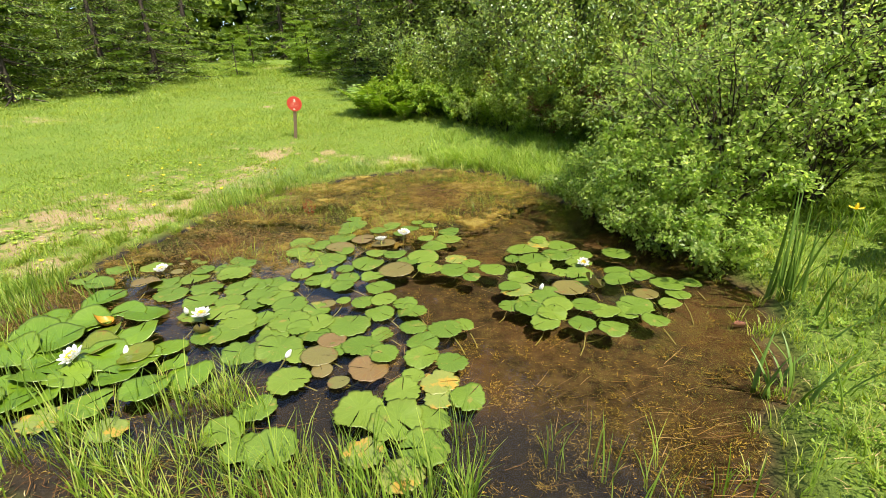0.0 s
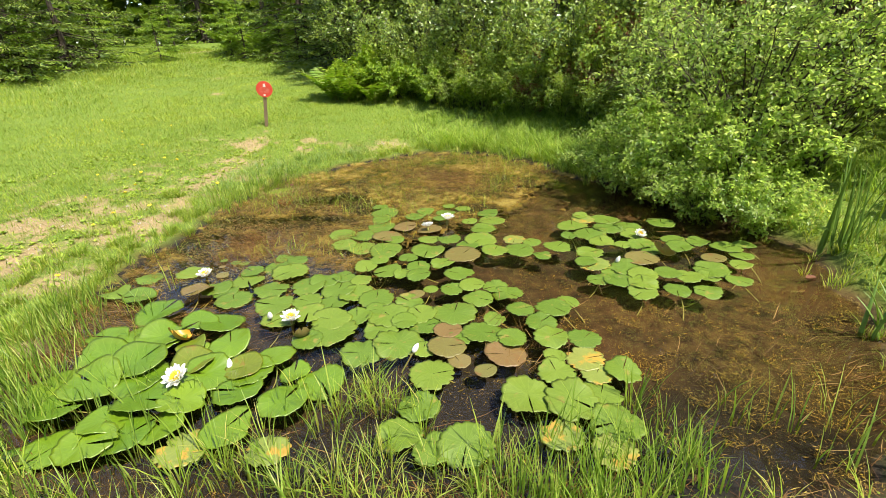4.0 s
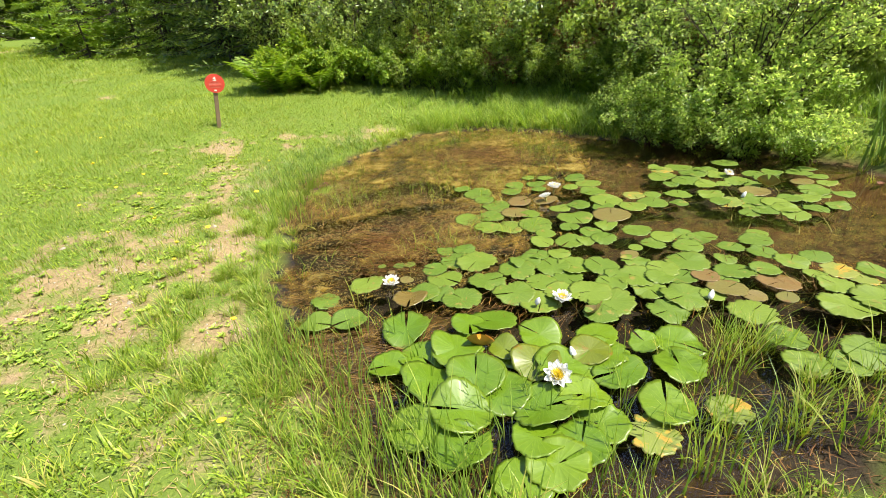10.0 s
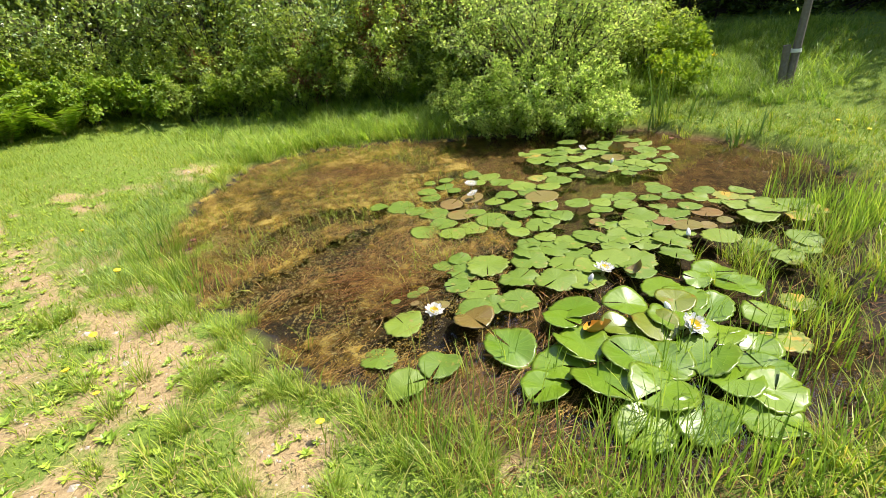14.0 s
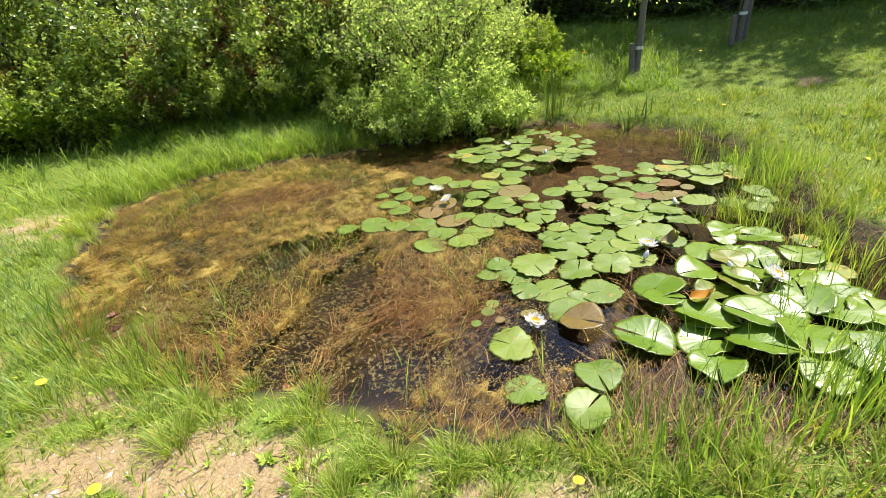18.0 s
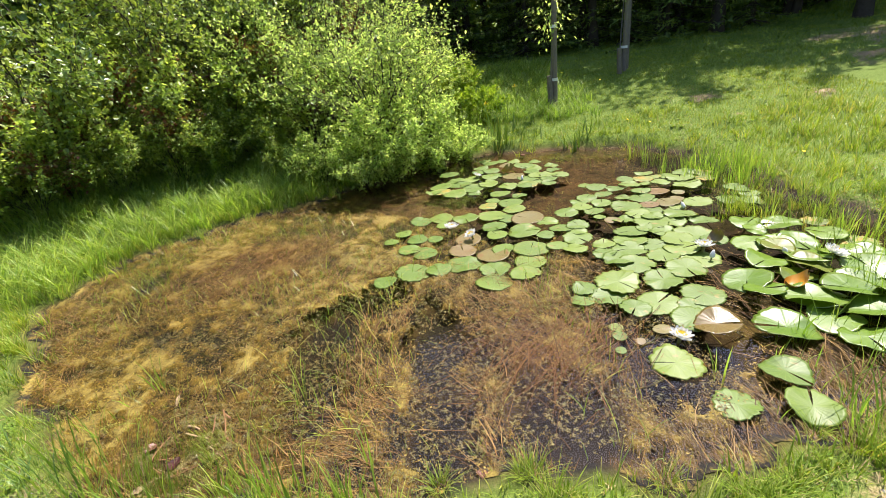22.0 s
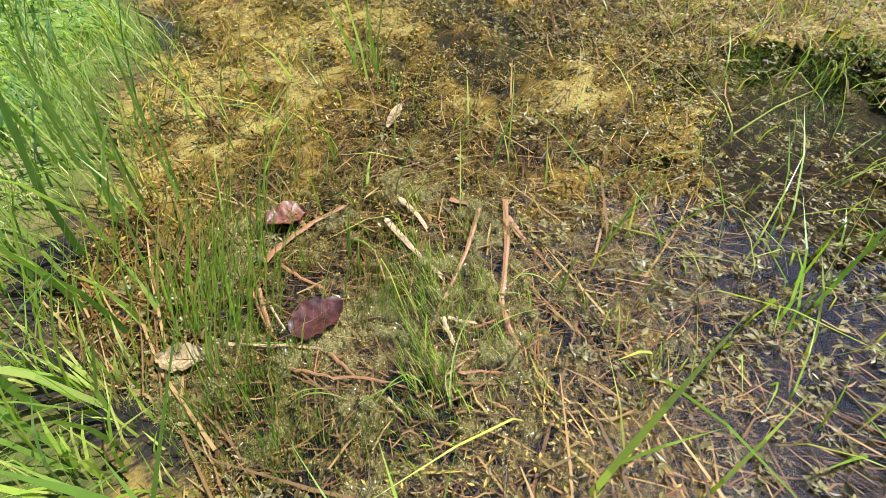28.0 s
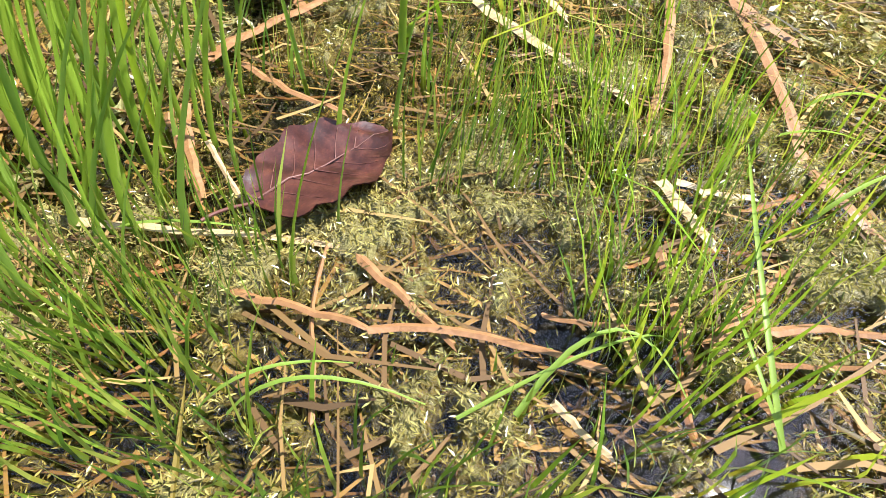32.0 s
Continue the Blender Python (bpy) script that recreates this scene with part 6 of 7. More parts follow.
    f = [(np.arange(n)[:, None, None] * 6 + tri).reshape(-1, 3)]
    thing("pebbles", mesh_np("pebbles", v.reshape(-1, 3), f, STONE), "small pale pebbles and crumbs on bare soil", "pebbles", kind="stuff")


sow()


def grass_tufts():
    """Single tufts along the western waterline."""
    q = np.random.default_rng(77)
    kinds = []
    for k in range(4):
        n = 90
        a, r = q.uniform(0, 6.28, n), 0.045 * np.sqrt(q.random(n))
        h = q.uniform(0.05, 0.14, n)
        root = np.stack([r * np.cos(a), r * np.sin(a), 0 * a - 0.005], 1)
        kinds.append(mesh_np("tussock", *blades(root, h, q.uniform(0.002, 0.0042, n), h * q.uniform(0.3, 1.1, n), a + q.normal(0, 0.5, n), 0.6, 3), SHORE_GRASS if k % 2 else LAWN))
    for i in range(120):
        x, y = q.uniform(-3.4, -2.3), q.uniform(2.4, 5.45)
        d = float(bank_distance([x], [y])[0])
        size = q.uniform(0.6, 1.25)
        if not (-0.12 < d < 0.75) or q.random() > (1.0 if d < 0.3 else 0.45):
            continue
        if not clear_of_dive(np.array([[x, y, ground_z(x, y)]]), np.array([0.2]))[0]:
            continue
        ob = thing("grass_tuft", None, "dense green tuft of grass on the sandy waterline", "grass tuft", "waterline tufts", at=pose(x, y, max(ground_z(x, y), -0.01), 0, 0, q.uniform(0, 360)))
        ob.scale = (size, size, size)
        child("tussock", kinds[i % 4], ob)


grass_tufts()


# ---- what grows and rots in the water ----
ALGAL = [(-0.85, 5.4, 0.5, 0.3), (0.72, 5.1, 0.24, 0.4), (-1.38, 4.3, 0.12, 0.26), (-0.4, 5.1, 0.3, 0.25), (0.3, 5.2, 0.3, 0.3), (-1.4, 5.6, 0.35, 0.25), (-1.6, 6.3, 0.4, 0.25), (0.4, 6.7, 0.4, 0.3)]


def algal(x, y):
    """Where yellow algae smother the weed."""
    out = np.zeros(np.shape(x))
    for cx, cy, rx, ry in ALGAL:
        out = np.maximum(out, np.exp(-(((x - cx) / rx) ** 2 + ((y - cy) / ry) ** 2)))
    return np.clip(1.6 * out - 0.5 * smooth_noise(x, y, 6.0), 0, 1)


def cushions(x, y):
    """How thick the weed lies, 0 to 1."""
    return 0.22 * smooth_noise(x, y, 3.2) + 0.36 * smooth_noise(x + 4, y, 8.5) + 0.42 * smooth_noise(x, y + 4, 23) + 0.16 * algal(x, y)


def weed_mat():
    xs, ys = np.arange(-2.75, 2.5, 0.02), np.arange(3.0, 7.9, 0.02)
    X, Y = np.meshgrid(xs, ys)
    thick = cushions(X, Y)
    cover = weediness(X, Y) - 1.0 * open_pool(X, Y) + 0.5 * (thick - 0.5) + 0.5 * (smooth_noise(X, Y, 21) - 0.5) + 0.4 * (smooth_noise(X + 3, Y, 9) - 0.5)
    d = bank_distance(X, Y).reshape(X.shape)
    Z = np.minimum(-0.034 + 0.075 * np.clip(thick - 0.25, 0, 0.6), 0.002)
    Z = Z - 0.025 * np.clip((0.5 - cover) / 0.18, 0, 1)
    Z = Z - 0.035 * np.clip(1.6 - np.hypot(X + 2.13, Y - 5.6) / 0.25, 0, 1)
    Z = np.where(d > -0.14, np.maximum(Z, height(X, Y).reshape(X.shape) + 0.004), Z)
    n = len(xs)
    i = (np.arange(len(ys) - 1)[:, None] * n + np.arange(n - 1)).ravel()
    quads = np.stack([i, i + 1, i + n + 1, i + n], 1)
    ok = (cover.ravel()[quads].min(1) > 0.32) & (d.ravel()[quads].max(1) < -0.03)
    me = mesh_np("weed_mat", np.stack([X.ravel(), Y.ravel(), Z.ravel()], 1), [quads[ok]], WEED_MAT, True)
    me.attributes.new("thick", "FLOAT", "POINT").data.foreach_set("value", thick.ravel().astype(np.float32))
    thing("weed_mat", me, "matted cushions of olive and straw-brown weed under the water", "water weed", kind="stuff")


WEED_MAT = mat_material("weed_mat", (0.38, (0.008, 0.006, 0.004)), (0.47, (0.035, 0.027, 0.01)), (0.57, (0.11, 0.078, 0.016)), (0.70, (0.215, 0.155, 0.028)), (0.95, (0.34, 0.262, 0.052)))
MOSS_BED = mat_material("moss_bed", (0.38, (0.006, 0.005, 0.003)), (0.45, (0.04, 0.033, 0.012)), (0.54, (0.10, 0.083, 0.028)), (0.68, (0.17, 0.145, 0.048)), (0.92, (0.24, 0.21, 0.07)), grain=420, rough=0.35)
weed_mat()


def pond_growth():
    # brown-yellow pondweed, a loose carpet just below the surface
    p, d = scatter(460000, -2.7, 2.9, 1.3, 7.8, lambda x, y, d: (d < 0.06) * np.clip(np.maximum(weediness(x, y) * 1.2 + 0.2, (x > 0.3) * np.maximum(0.8 * np.clip(smooth_noise(x + 2, y, 2.6) * 4 - 1.7, 0, 1), (x > 1.3) * 1.8 * np.exp(d / 0.45) * np.clip(smooth_noise(x, y, 3.4) * 2.4 - 0.5, 0, 1))) - 1.1 * open_pool(x, y), 0.03, 1) * np.clip(cushions(x, y) * 5 - 2.1, 0.04, 1))
    p = p[away(p, 0.17)]
    n = len(p)
    wd = weediness(p[:, 0], p[:, 1])
    base = np.where(wd > 0.35, np.maximum(-0.030 + 0.075 * np.clip(cushions(p[:, 0], p[:, 1]) - 0.25, 0, 0.6), p[:, 2]), p[:, 2] + 0.01)
    p[:, 2] = np.minimum(base + rng.random(n) ** 2 * 0.014, 0.010)
    L = rng.uniform(0.012, 0.06, n) * np.where(wd > 0.35, 1.0, 0.75)
    way = 0.35 + 2.7 * (smooth_noise(p[:, 0], p[:, 1], 0.8) - 0.5) + rng.normal(0, np.where((rng.random(n) < 0.25) | (wd < 0.35), 1.5, 0.45))
    fleck = rng.random(n) < np.clip(0.3 + 1.0 * smooth_noise(p[:, 0], p[:, 1] + 9, 1.1) + 0.25 * (p[:, 1] < 5.4), 0, 0.9)
    fleck &= (wd > 0.35) | (rng.random(n) < 0.2)
    L = np.where(fleck, rng.uniform(0.005, 0.016, n) * np.where(away(p, 0.75), 1.0, 0.5), L)
    way = np.where(fleck, rng.uniform(0, 6.28, n), way)
    wide = np.where(fleck, L * rng.uniform(0.3, 0.6, n), rng.uniform(0.0012, 0.0034, n))
    v, f = leaves(p, np.c_[np.cos(way), np.sin(way), rng.normal(0, 0.13, n)], unit(np.array([0, 0, 1.0]) + rng.normal(0, 0.25, (n, 3))), L, wide)
    thing("pond_weed", mesh_np("pond_weed", v, f, PONDWEED), "olive-brown pondweed carpet lying at the water surface", "pondweed", kind="stuff")
    # dead reeds lying in the water, combed in one direction
    p, d = scatter(72000, -2.65, 2.4, 1.4, 7.8, lambda x, y, d: (d < 0.12) * np.clip(weediness(x, y) - 1.3 * open_pool(x, y), 0.02, 1) * np.clip(smooth_noise(x + 3, y, 1.6) * 2.0 - 0.45, 0.06, 1))
    n = len(p)
    turn = 0.35 + 0.9 * (smooth_noise(p[:, 0], p[:, 1], 0.8) - 0.5) * 3 + rng.normal(0, 0.45, n)
    a = np.c_[p[:, :2], rng.uniform(-0.008, 0.012, n)]
    L = rng.uniform(0.04, 0.24, n)
    b = a + np.stack([L * np.cos(turn), L * np.sin(turn), rng.uniform(-0.012, 0.012, n)], 1)
    ok = (bank_distance(b[:, 0], b[:, 1]) < 0.05) & away(a) & away(b)
    v, f = strips(a[ok], b[ok], rng.uniform(0.0012, 0.0036, ok.sum()))
    thing("dead_reeds", mesh_np("dead_reeds", v, f, STRAW), "combed mass of dead brown reeds on the water", "dead reeds", kind="stuff")
    # floating rosettes of pale algae, thick over the weed, thin over the open pools
    c, d = scatter(42000, -2.6, 0.9, 3.1, 7.4, lambda x, y, d: (d < -0.04) * np.clip(0.2 + weediness(x, y), 0, 1) * (1 - 0.25 * open_pool(x, y)) * np.clip(smooth_noise(x, y + 3, 5.0) * 2.4 - 0.55, 0.05, 1) * np.clip(1.0 - (x + 1.6) / 1.6, 0.06, 1))
    c = c[away(c)]
    w = np.repeat(np.arange(len(c)), 10)
    a = np.tile(np.arange(10) * 0.63, len(c)) + rng.uniform(0, 0.7, len(w))
    size = np.repeat(rng.uniform(0.004, 0.013, len(c)), 10) * rng.uniform(0.5, 1.25, len(w))
    at = np.c_[c[w, :2] + rng.normal(0, 0.003, (len(w), 2)), np.repeat(rng.uniform(-0.008, 0.004, len(c)), 10) + rng.uniform(0, 0.004, len(w))]
    v, f = leaves(at, np.c_[np.cos(a), np.sin(a), rng.normal(0, 0.3, len(w))], unit(np.array([0, 0, 1.0]) + rng.normal(0, 0.4, (len(w), 3))), size, size * rng.uniform(0.3, 0.55, len(w)))
    thing("algae_rosettes", mesh_np("algae_rosettes", v, f, ALGAE), "pale olive rosettes of algae floating on the water", "algae", kind="stuff")
    # woolly clumps of olive-gold algae that lift the weed to the surface
    c, d = scatter(9000, -2.6, 1.5, 3.2, 7.5, lambda x, y, d: (d < -0.06) * np.clip(weediness(x, y) - 0.85 * open_pool(x, y), 0.0, 1) * np.clip(smooth_noise(x + 1, y + 5, 3.2) * 2.6 - 0.8, 0.03, 1) + 0.25 * (d < -0.06) * (x > 1.4) * (d > -0.7))
    c = c[away(c, 0.42)]
    w = np.repeat(np.arange(len(c)), 44)
    a, r = rng.uniform(0, 6.28, len(w)), np.sqrt(rng.random(len(w)))
    size = np.repeat(rng.uniform(0.015, 0.042, len(c)), 44)
    at = np.stack([c[w, 0] + size * r * np.cos(a) * 1.3, c[w, 1] + size * r * np.sin(a), -0.008 + 0.45 * size * (1 - r**2) + rng.uniform(-0.002, 0.003, len(w))], 1)
    L = rng.uniform(0.004, 0.012, len(w))
    v, f = leaves(at, np.c_[np.cos(a), np.sin(a), rng.normal(0.1, 0.4, len(w))] + rng.normal(0, 0.5, (len(w), 3)), unit(np.array([0, 0, 0.9]) + rng.normal(0, 0.5, (len(w), 3))), L, L * rng.uniform(0.25, 0.5, len(w)))
    thing("algae_clumps", mesh_np("algae_clumps", v, f, PONDWEED), "woolly olive-gold clumps of algae at the water surface", "algae", kind="stuff")
    # russet rushes fallen in heaps: by the western pads, and across the northern shallows
    n = 900
    heap = rng.integers(0, 2, n)
    c = rng.normal(0, 1, (n, 2)) * np.array([[0.18, 0.24], [0.30, 0.42]])[heap] + np.array([[-1.56, 3.82], [0.0, 6.0]])[heap]
    turn = rng.normal(2.5, 0.35, n)
    L = rng.uniform(0.15, 0.45, n)
    a = np.c_[c, rng.uniform(-0.01, 0.02, n)]
    b = a + np.stack([L * np.cos(turn), L * np.sin(turn), rng.uniform(-0.01, 0.015, n)], 1)
    v, f = strips(a, b, rng.uniform(0.0015, 0.0035, n))
    thing("russet_rushes", mesh_np("russet_rushes", v, f, RUSSET), "heap of fallen russet rushes in the shallows", "dead rushes", kind="stuff")
    # sparse green blades through the carpet
    p, d = scatter(14000, -2.6, 1.6, 3.6, 7.7, lambda x, y, d: (d < -0.02) * np.clip(weediness(x, y), 0, 1) * np.clip(smooth_noise(x, y + 7, 1.5) * 2.2 - 0.9, 0.03, 1) * 0.6)
    p[:, 2] = -0.02
    h = rng.uniform(0.05, 0.17, len(p))
    grass("water_grass", "sparse green blades rising through the pondweed", RUSH, p, h, rng.uniform(0.002, 0.004, len(p)), h * rng.uniform(0.2, 1.4, len(p)), 3)


pond_growth()


# ---- the corner of the shallows seen from close by ----
REEDS_NEAR = [(-2.288, 5.754, -2.228, 5.654, 0.0044), (-2.234, 5.646, -2.242, 5.597, 0.0042), (-2.273, 5.676, -2.254, 5.623, 0.0036), (-2.254, 5.623, -2.222, 5.551, 0.0036),
              (-2.125, 5.568, -2.147, 5.538, 0.0062), (-2.160, 5.554, -2.198, 5.529, 0.0048), (-2.176, 5.515, -2.148, 5.471, 0.0038), (-2.188, 5.510, -2.162, 5.471, 0.0024),
              (-2.121, 5.562, -2.110, 5.532, 0.005), (-2.198, 5.517, -2.203, 5.504, 0.0045), (-2.214, 5.578, -2.191, 5.538, 0.0022), (-2.194, 5.527, -2.126, 5.507, 0.0042), (-2.241, 5.561, -2.244, 5.54, 0.0032)]
REEDS_FAR = [(-2.178, 5.815, -2.033, 5.802, 0.010), (-1.890, 5.605, -2.062, 5.522, 0.009), (-2.062, 5.522, -2.110, 5.475, 0.0075), (-2.025, 5.729, -2.070, 5.605, 0.009),
             (-1.929, 5.629, -2.103, 5.583, 0.007), (-1.925, 5.584, -1.954, 5.543, 0.012), (-2.215, 5.783, -2.250, 5.722, 0.0055), (-2.224, 5.755, -2.241, 5.701, 0.003),
             (-2.223, 5.787, -2.246, 5.738, 0.0036), (-2.169, 5.793, -2.167, 5.718, 0.005), (-2.086, 5.878, -2.099, 5.816, 0.010), (-1.978, 5.737, -2.008, 5.670, 0.009), (-1.934, 5.678, -1.925, 5.630, 0.010)]
# tall blades: foot, tip and width
TALL_BLADES = [(-2.292, 5.753, -2.192, 5.729, 0.137, 0.0034), (-2.278, 5.734, -2.203, 5.715, 0.144, 0.0032), (-2.285, 5.761, -2.159, 5.711, 0.128, 0.003), (-2.268, 5.711, -2.19, 5.677, 0.141, 0.0032),
               (-2.264, 5.737, -2.207, 5.717, 0.095, 0.003), (-2.256, 5.663, -2.220, 5.638, 0.102, 0.0013), (-2.227, 5.667, -2.214, 5.660, 0.049, 0.0012), (-2.107, 5.729, -2.098, 5.721, 0.085, 0.005),
               (-2.283, 5.749, -2.198, 5.727, 0.127, 0.0026), (-2.298, 5.705, -2.235, 5.698, 0.088, 0.002), (-2.114, 5.708, -2.05, 5.73, 0.120, 0.003), (-2.249, 5.823, -2.17, 5.82, 0.15, 0.004),
               (-2.158, 5.693, -2.146, 5.682, 0.060, 0.0026), (-2.296, 5.80, -2.19, 5.80, 0.16, 0.004), (-2.255, 5.869, -2.15, 5.86, 0.17, 0.005)]
# low blades: three places along each, the height of the middle, the width
LOW_BLADES = [(-2.251, 5.568, -2.214, 5.555, -2.219, 5.524, 0.016, 0.0022), (-2.262, 5.582, -2.217, 5.555, -2.199, 5.538, 0.010, 0.0016), (-2.279, 5.736, -2.264, 5.712, -2.247, 5.688, 0.008, 0.003),
              (-2.025, 5.525, -2.013, 5.503, -2.012, 5.47, 0.012, 0.004), (-2.061, 5.533, -2.052, 5.516, -2.042, 5.498, 0.008, 0.003), (-2.125, 5.514, -2.101, 5.501, -2.05, 5.475, 0.02, 0.0024),
              (-2.308, 5.647, -2.288, 5.635, -2.267, 5.619, 0.016, 0.0022), (-2.302, 5.639, -2.281, 5.623, -2.264, 5.592, 0.014, 0.0022), (-2.215, 5.50, -2.156, 5.529, -2.075, 5.542, 0.02, 0.0020), (-2.213, 5.50, -2.195, 5.519, -2.173, 5.524, 0.014, 0.0016)]


def ribbon(line, wide):
    """A keeled grass blade along a line of places, tapering to its tip."""
    t = np.linspace(0, 1, len(line))
    d = unit(np.gradient(line, axis=0))
    side = unit(np.cross(d, np.array([0.35, 0.25, 1.0])))
    keel = np.cross(side, d)
    w = (wide * 0.5 * (1 - 0.75 * t**2))[:, None]
    v = np.stack([line - side * w, line - keel * w * 0.5, line + side * w], 1).reshape(-1, 3)
    i = (np.arange(len(line) - 1)[:, None] * 3 + np.arange(2)).ravel()
    return v, [np.stack([i, i + 1, i + 4, i + 3], 1)]


def moss_lumps(x, y):
    """How high the moss stands, 0 to 1: cushions, tufts and sprigs."""
    return 0.28 * smooth_noise(x + 5, y, 19) + 0.30 * smooth_noise(x, y + 2, 52) + 0.24 * smooth_noise(x + 1, y, 130) + 0.18 * smooth_noise(x, y + 1, 300)


def reed_strip(x0, y0, x1, y1, z, wide, seed):
    """A flat dead reed: bent a little, with broken ends and a raised midrib."""
    q = np.random.default_rng(seed)
    t = np.linspace(0, 1, 9)
    a, b = np.array([x0, y0]), np.array([x1, y1])
    across = np.array([-(y1 - y0), x1 - x0]) / (np.hypot(x1 - x0, y1 - y0) + 1e-9)
    mid = a + (b - a) * t[:, None] + across * (q.normal(0, 0.03) * np.hypot(*(b - a)) * np.sin(np.pi * t) + q.normal(0, 0.0004, 9))[:, None]
    w = wide * 0.5 * (1 - 0.35 * t) * q.uniform(0.85, 1.1, 9)
    h = z + q.normal(0, 0.0007, 9) - 0.004 * q.random() * t
    rows = [np.c_[mid + across * (k * w)[:, None], h + lift] for k, lift in ((-1, 0), (0, 0.0009), (1, 0), (0, -0.0012))]
    v = np.stack(rows, 1)
    v[0, 1, :2] -= (b - a) / np.hypot(*(b - a)) * wide * q.uniform(-0.6, 0.8)
    v[-1, 0, :2] += (b - a) / np.hypot(*(b - a)) * wide * q.uniform(0.2, 1.2)
    i = np.arange(8) * 4
    f = np.concatenate([np.stack([i + k, i + (k + 1) % 4, i + 4 + (k + 1) % 4, i + 4 + k], 1) for k in range(4)])
    return v.reshape(-1, 3), [f]


def close_shallows():
    cx, cy = -2.13, 5.66
    # a lumpy carpet of moss below the surface, its holes coloured dark as shade
    k = 300
    gx, gy = np.meshgrid(np.linspace(cx - 0.38, cx + 0.44, k), np.linspace(cy - 0.36, cy + 0.42, k))
    lump = moss_lumps(gx, gy)
    sink = 0.03 * np.clip((np.hypot(gx - cx, gy - cy) - 0.24) / 0.16, 0, 1)
    gz = np.maximum(-0.019 - sink + 0.058 * np.clip(lump - 0.3, 0, 0.5), height(gx, gy).reshape(k, k) + 0.002)
    gz = np.minimum(gz, 0.0015 + 0.012 * (lump - 0.5))
    i = (np.arange(k - 1)[:, None] * k + np.arange(k - 1)).ravel()
    me = mesh_np("moss_bed", np.stack([gx, gy, gz], -1).reshape(-1, 3), [np.stack([i, i + 1, i + k + 1, i + k], 1)], MOSS_BED, True)
    me.attributes.new("thick", "FLOAT", "POINT").data.foreach_set("value", lump.ravel().astype(np.float32))
    thing("moss_bed", me, "soft olive bed of water moss in the shallows", "moss", kind="stuff")
    n = 720000
    p = np.c_[rng.uniform(-0.5, 0.5, (n, 2)) + [cx + 0.02, cy + 0.02], np.zeros(n)]
    tone = moss_lumps(p[:, 0], p[:, 1])
    far = np.hypot(p[:, 0] - cx, p[:, 1] - cy)
    ok = (rng.random(n) < np.clip(tone * 7 - 2.7, 0.03, 1) * np.clip(2.6 - far / 0.2, 0, 1)) & (bank_distance(p[:, 0], p[:, 1]) < 0.2)
    p, tone = p[ok], tone[ok]
    n = len(p)
    p[:, 2] = np.maximum(-0.0175 - 0.03 * np.clip((np.hypot(p[:, 0] - cx, p[:, 1] - cy) - 0.24) / 0.16, 0, 1) + 0.058 * np.clip(tone - 0.3, 0, 0.5), height(p[:, 0], p[:, 1]) + 0.003) + rng.uniform(-0.001, 0.004, n)
    p[:, 2] = np.minimum(p[:, 2], 0.0035 + 0.012 * (tone - 0.5))
    L = rng.uniform(0.0015, 0.0048, n)
    v, f = leaves(p, np.c_[rng.normal(0, 1, (n, 2)), rng.normal(0.4, 0.5, n)], unit(np.array([0, 0, 0.7]) + rng.normal(0, 0.6, (n, 3))), L, L * rng.uniform(0.13, 0.28, n))
    thing("water_moss", mesh_np("water_moss", v, f, MOSS), "feathery olive water moss below the surface", "moss", kind="stuff")
    # flat russet reed pieces
    for i, (x0, y0, x1, y1, wide) in enumerate(REEDS_NEAR + REEDS_FAR):
        thing("reed_piece", mesh_np("reed_piece", *reed_strip(x0, y0, x1, y1, 0.004 + 0.0008 * (i % 5), wide, i), REED_PIECE if i % 4 else PALE_REED), "flat russet piece of dead reed in the shallows", "dead reed", "reed pieces")
    q = np.random.default_rng(31)
    for i in range(46):
        x, y = q.normal(0, 0.16, 2) + [cx + 0.02, cy - 0.01]
        turn = q.choice([-1.1, -0.6, 0.5, 2.3]) + q.normal(0, 0.35)
        long = q.uniform(0.03, 0.12)
        if bank_distance([x], [y])[0] < 0 and np.hypot(x + 2.207, y - 5.69) > 0.05:
            thing("reed_piece", mesh_np("reed_piece", *reed_strip(x, y, x + long * math.cos(turn), y + long * math.sin(turn), q.uniform(-0.008, 0.002), q.uniform(0.0014, 0.0034), 100 + i), REED_PIECE), "narrow brown piece of dead reed lying in the moss", "dead reed", "reed pieces")
    n = 6000
    a = np.c_[rng.normal(0, 1, (n, 2)) * [0.3, 0.3] + [cx, cy], rng.uniform(-0.015, 0.005, n)]
    turn = np.where(rng.random(n) < 0.6, rng.normal(-1.0, 0.5, n), rng.normal(0.7, 0.6, n))
    L = rng.uniform(0.01, 0.075, n)
    v, f = strips(a, a + np.stack([L * np.cos(turn), L * np.sin(turn), rng.uniform(-0.004, 0.004, n)], 1), rng.uniform(0.0005, 0.0023, n), bow=4)
    thing("reed_litter", mesh_np("reed_litter", v, f, STRAW), "scattered brown reed litter in the shallows", "reed litter", kind="stuff")
    # fine rush: thin green stems, upright, in loose tufts
    n = 3000
    tuft = np.concatenate([rng.normal(0, 1, (50, 2)) * [0.04, 0.05] + [-2.31, 5.66], rng.normal(0, 1, (40, 2)) * [0.07, 0.09] + [-2.36, 5.78], rng.normal(0, 1, (60, 2)) * [0.06, 0.05] + [-2.12, 5.60], rng.normal(0, 1, (40, 2)) * [0.08, 0.05] + [-2.22, 5.55], rng.normal(0, 1, (50, 2)) * [0.2, 0.2] + [cx, cy]])
    c = tuft[rng.integers(0, len(tuft), n)] + rng.normal(0, 0.012, (n, 2))
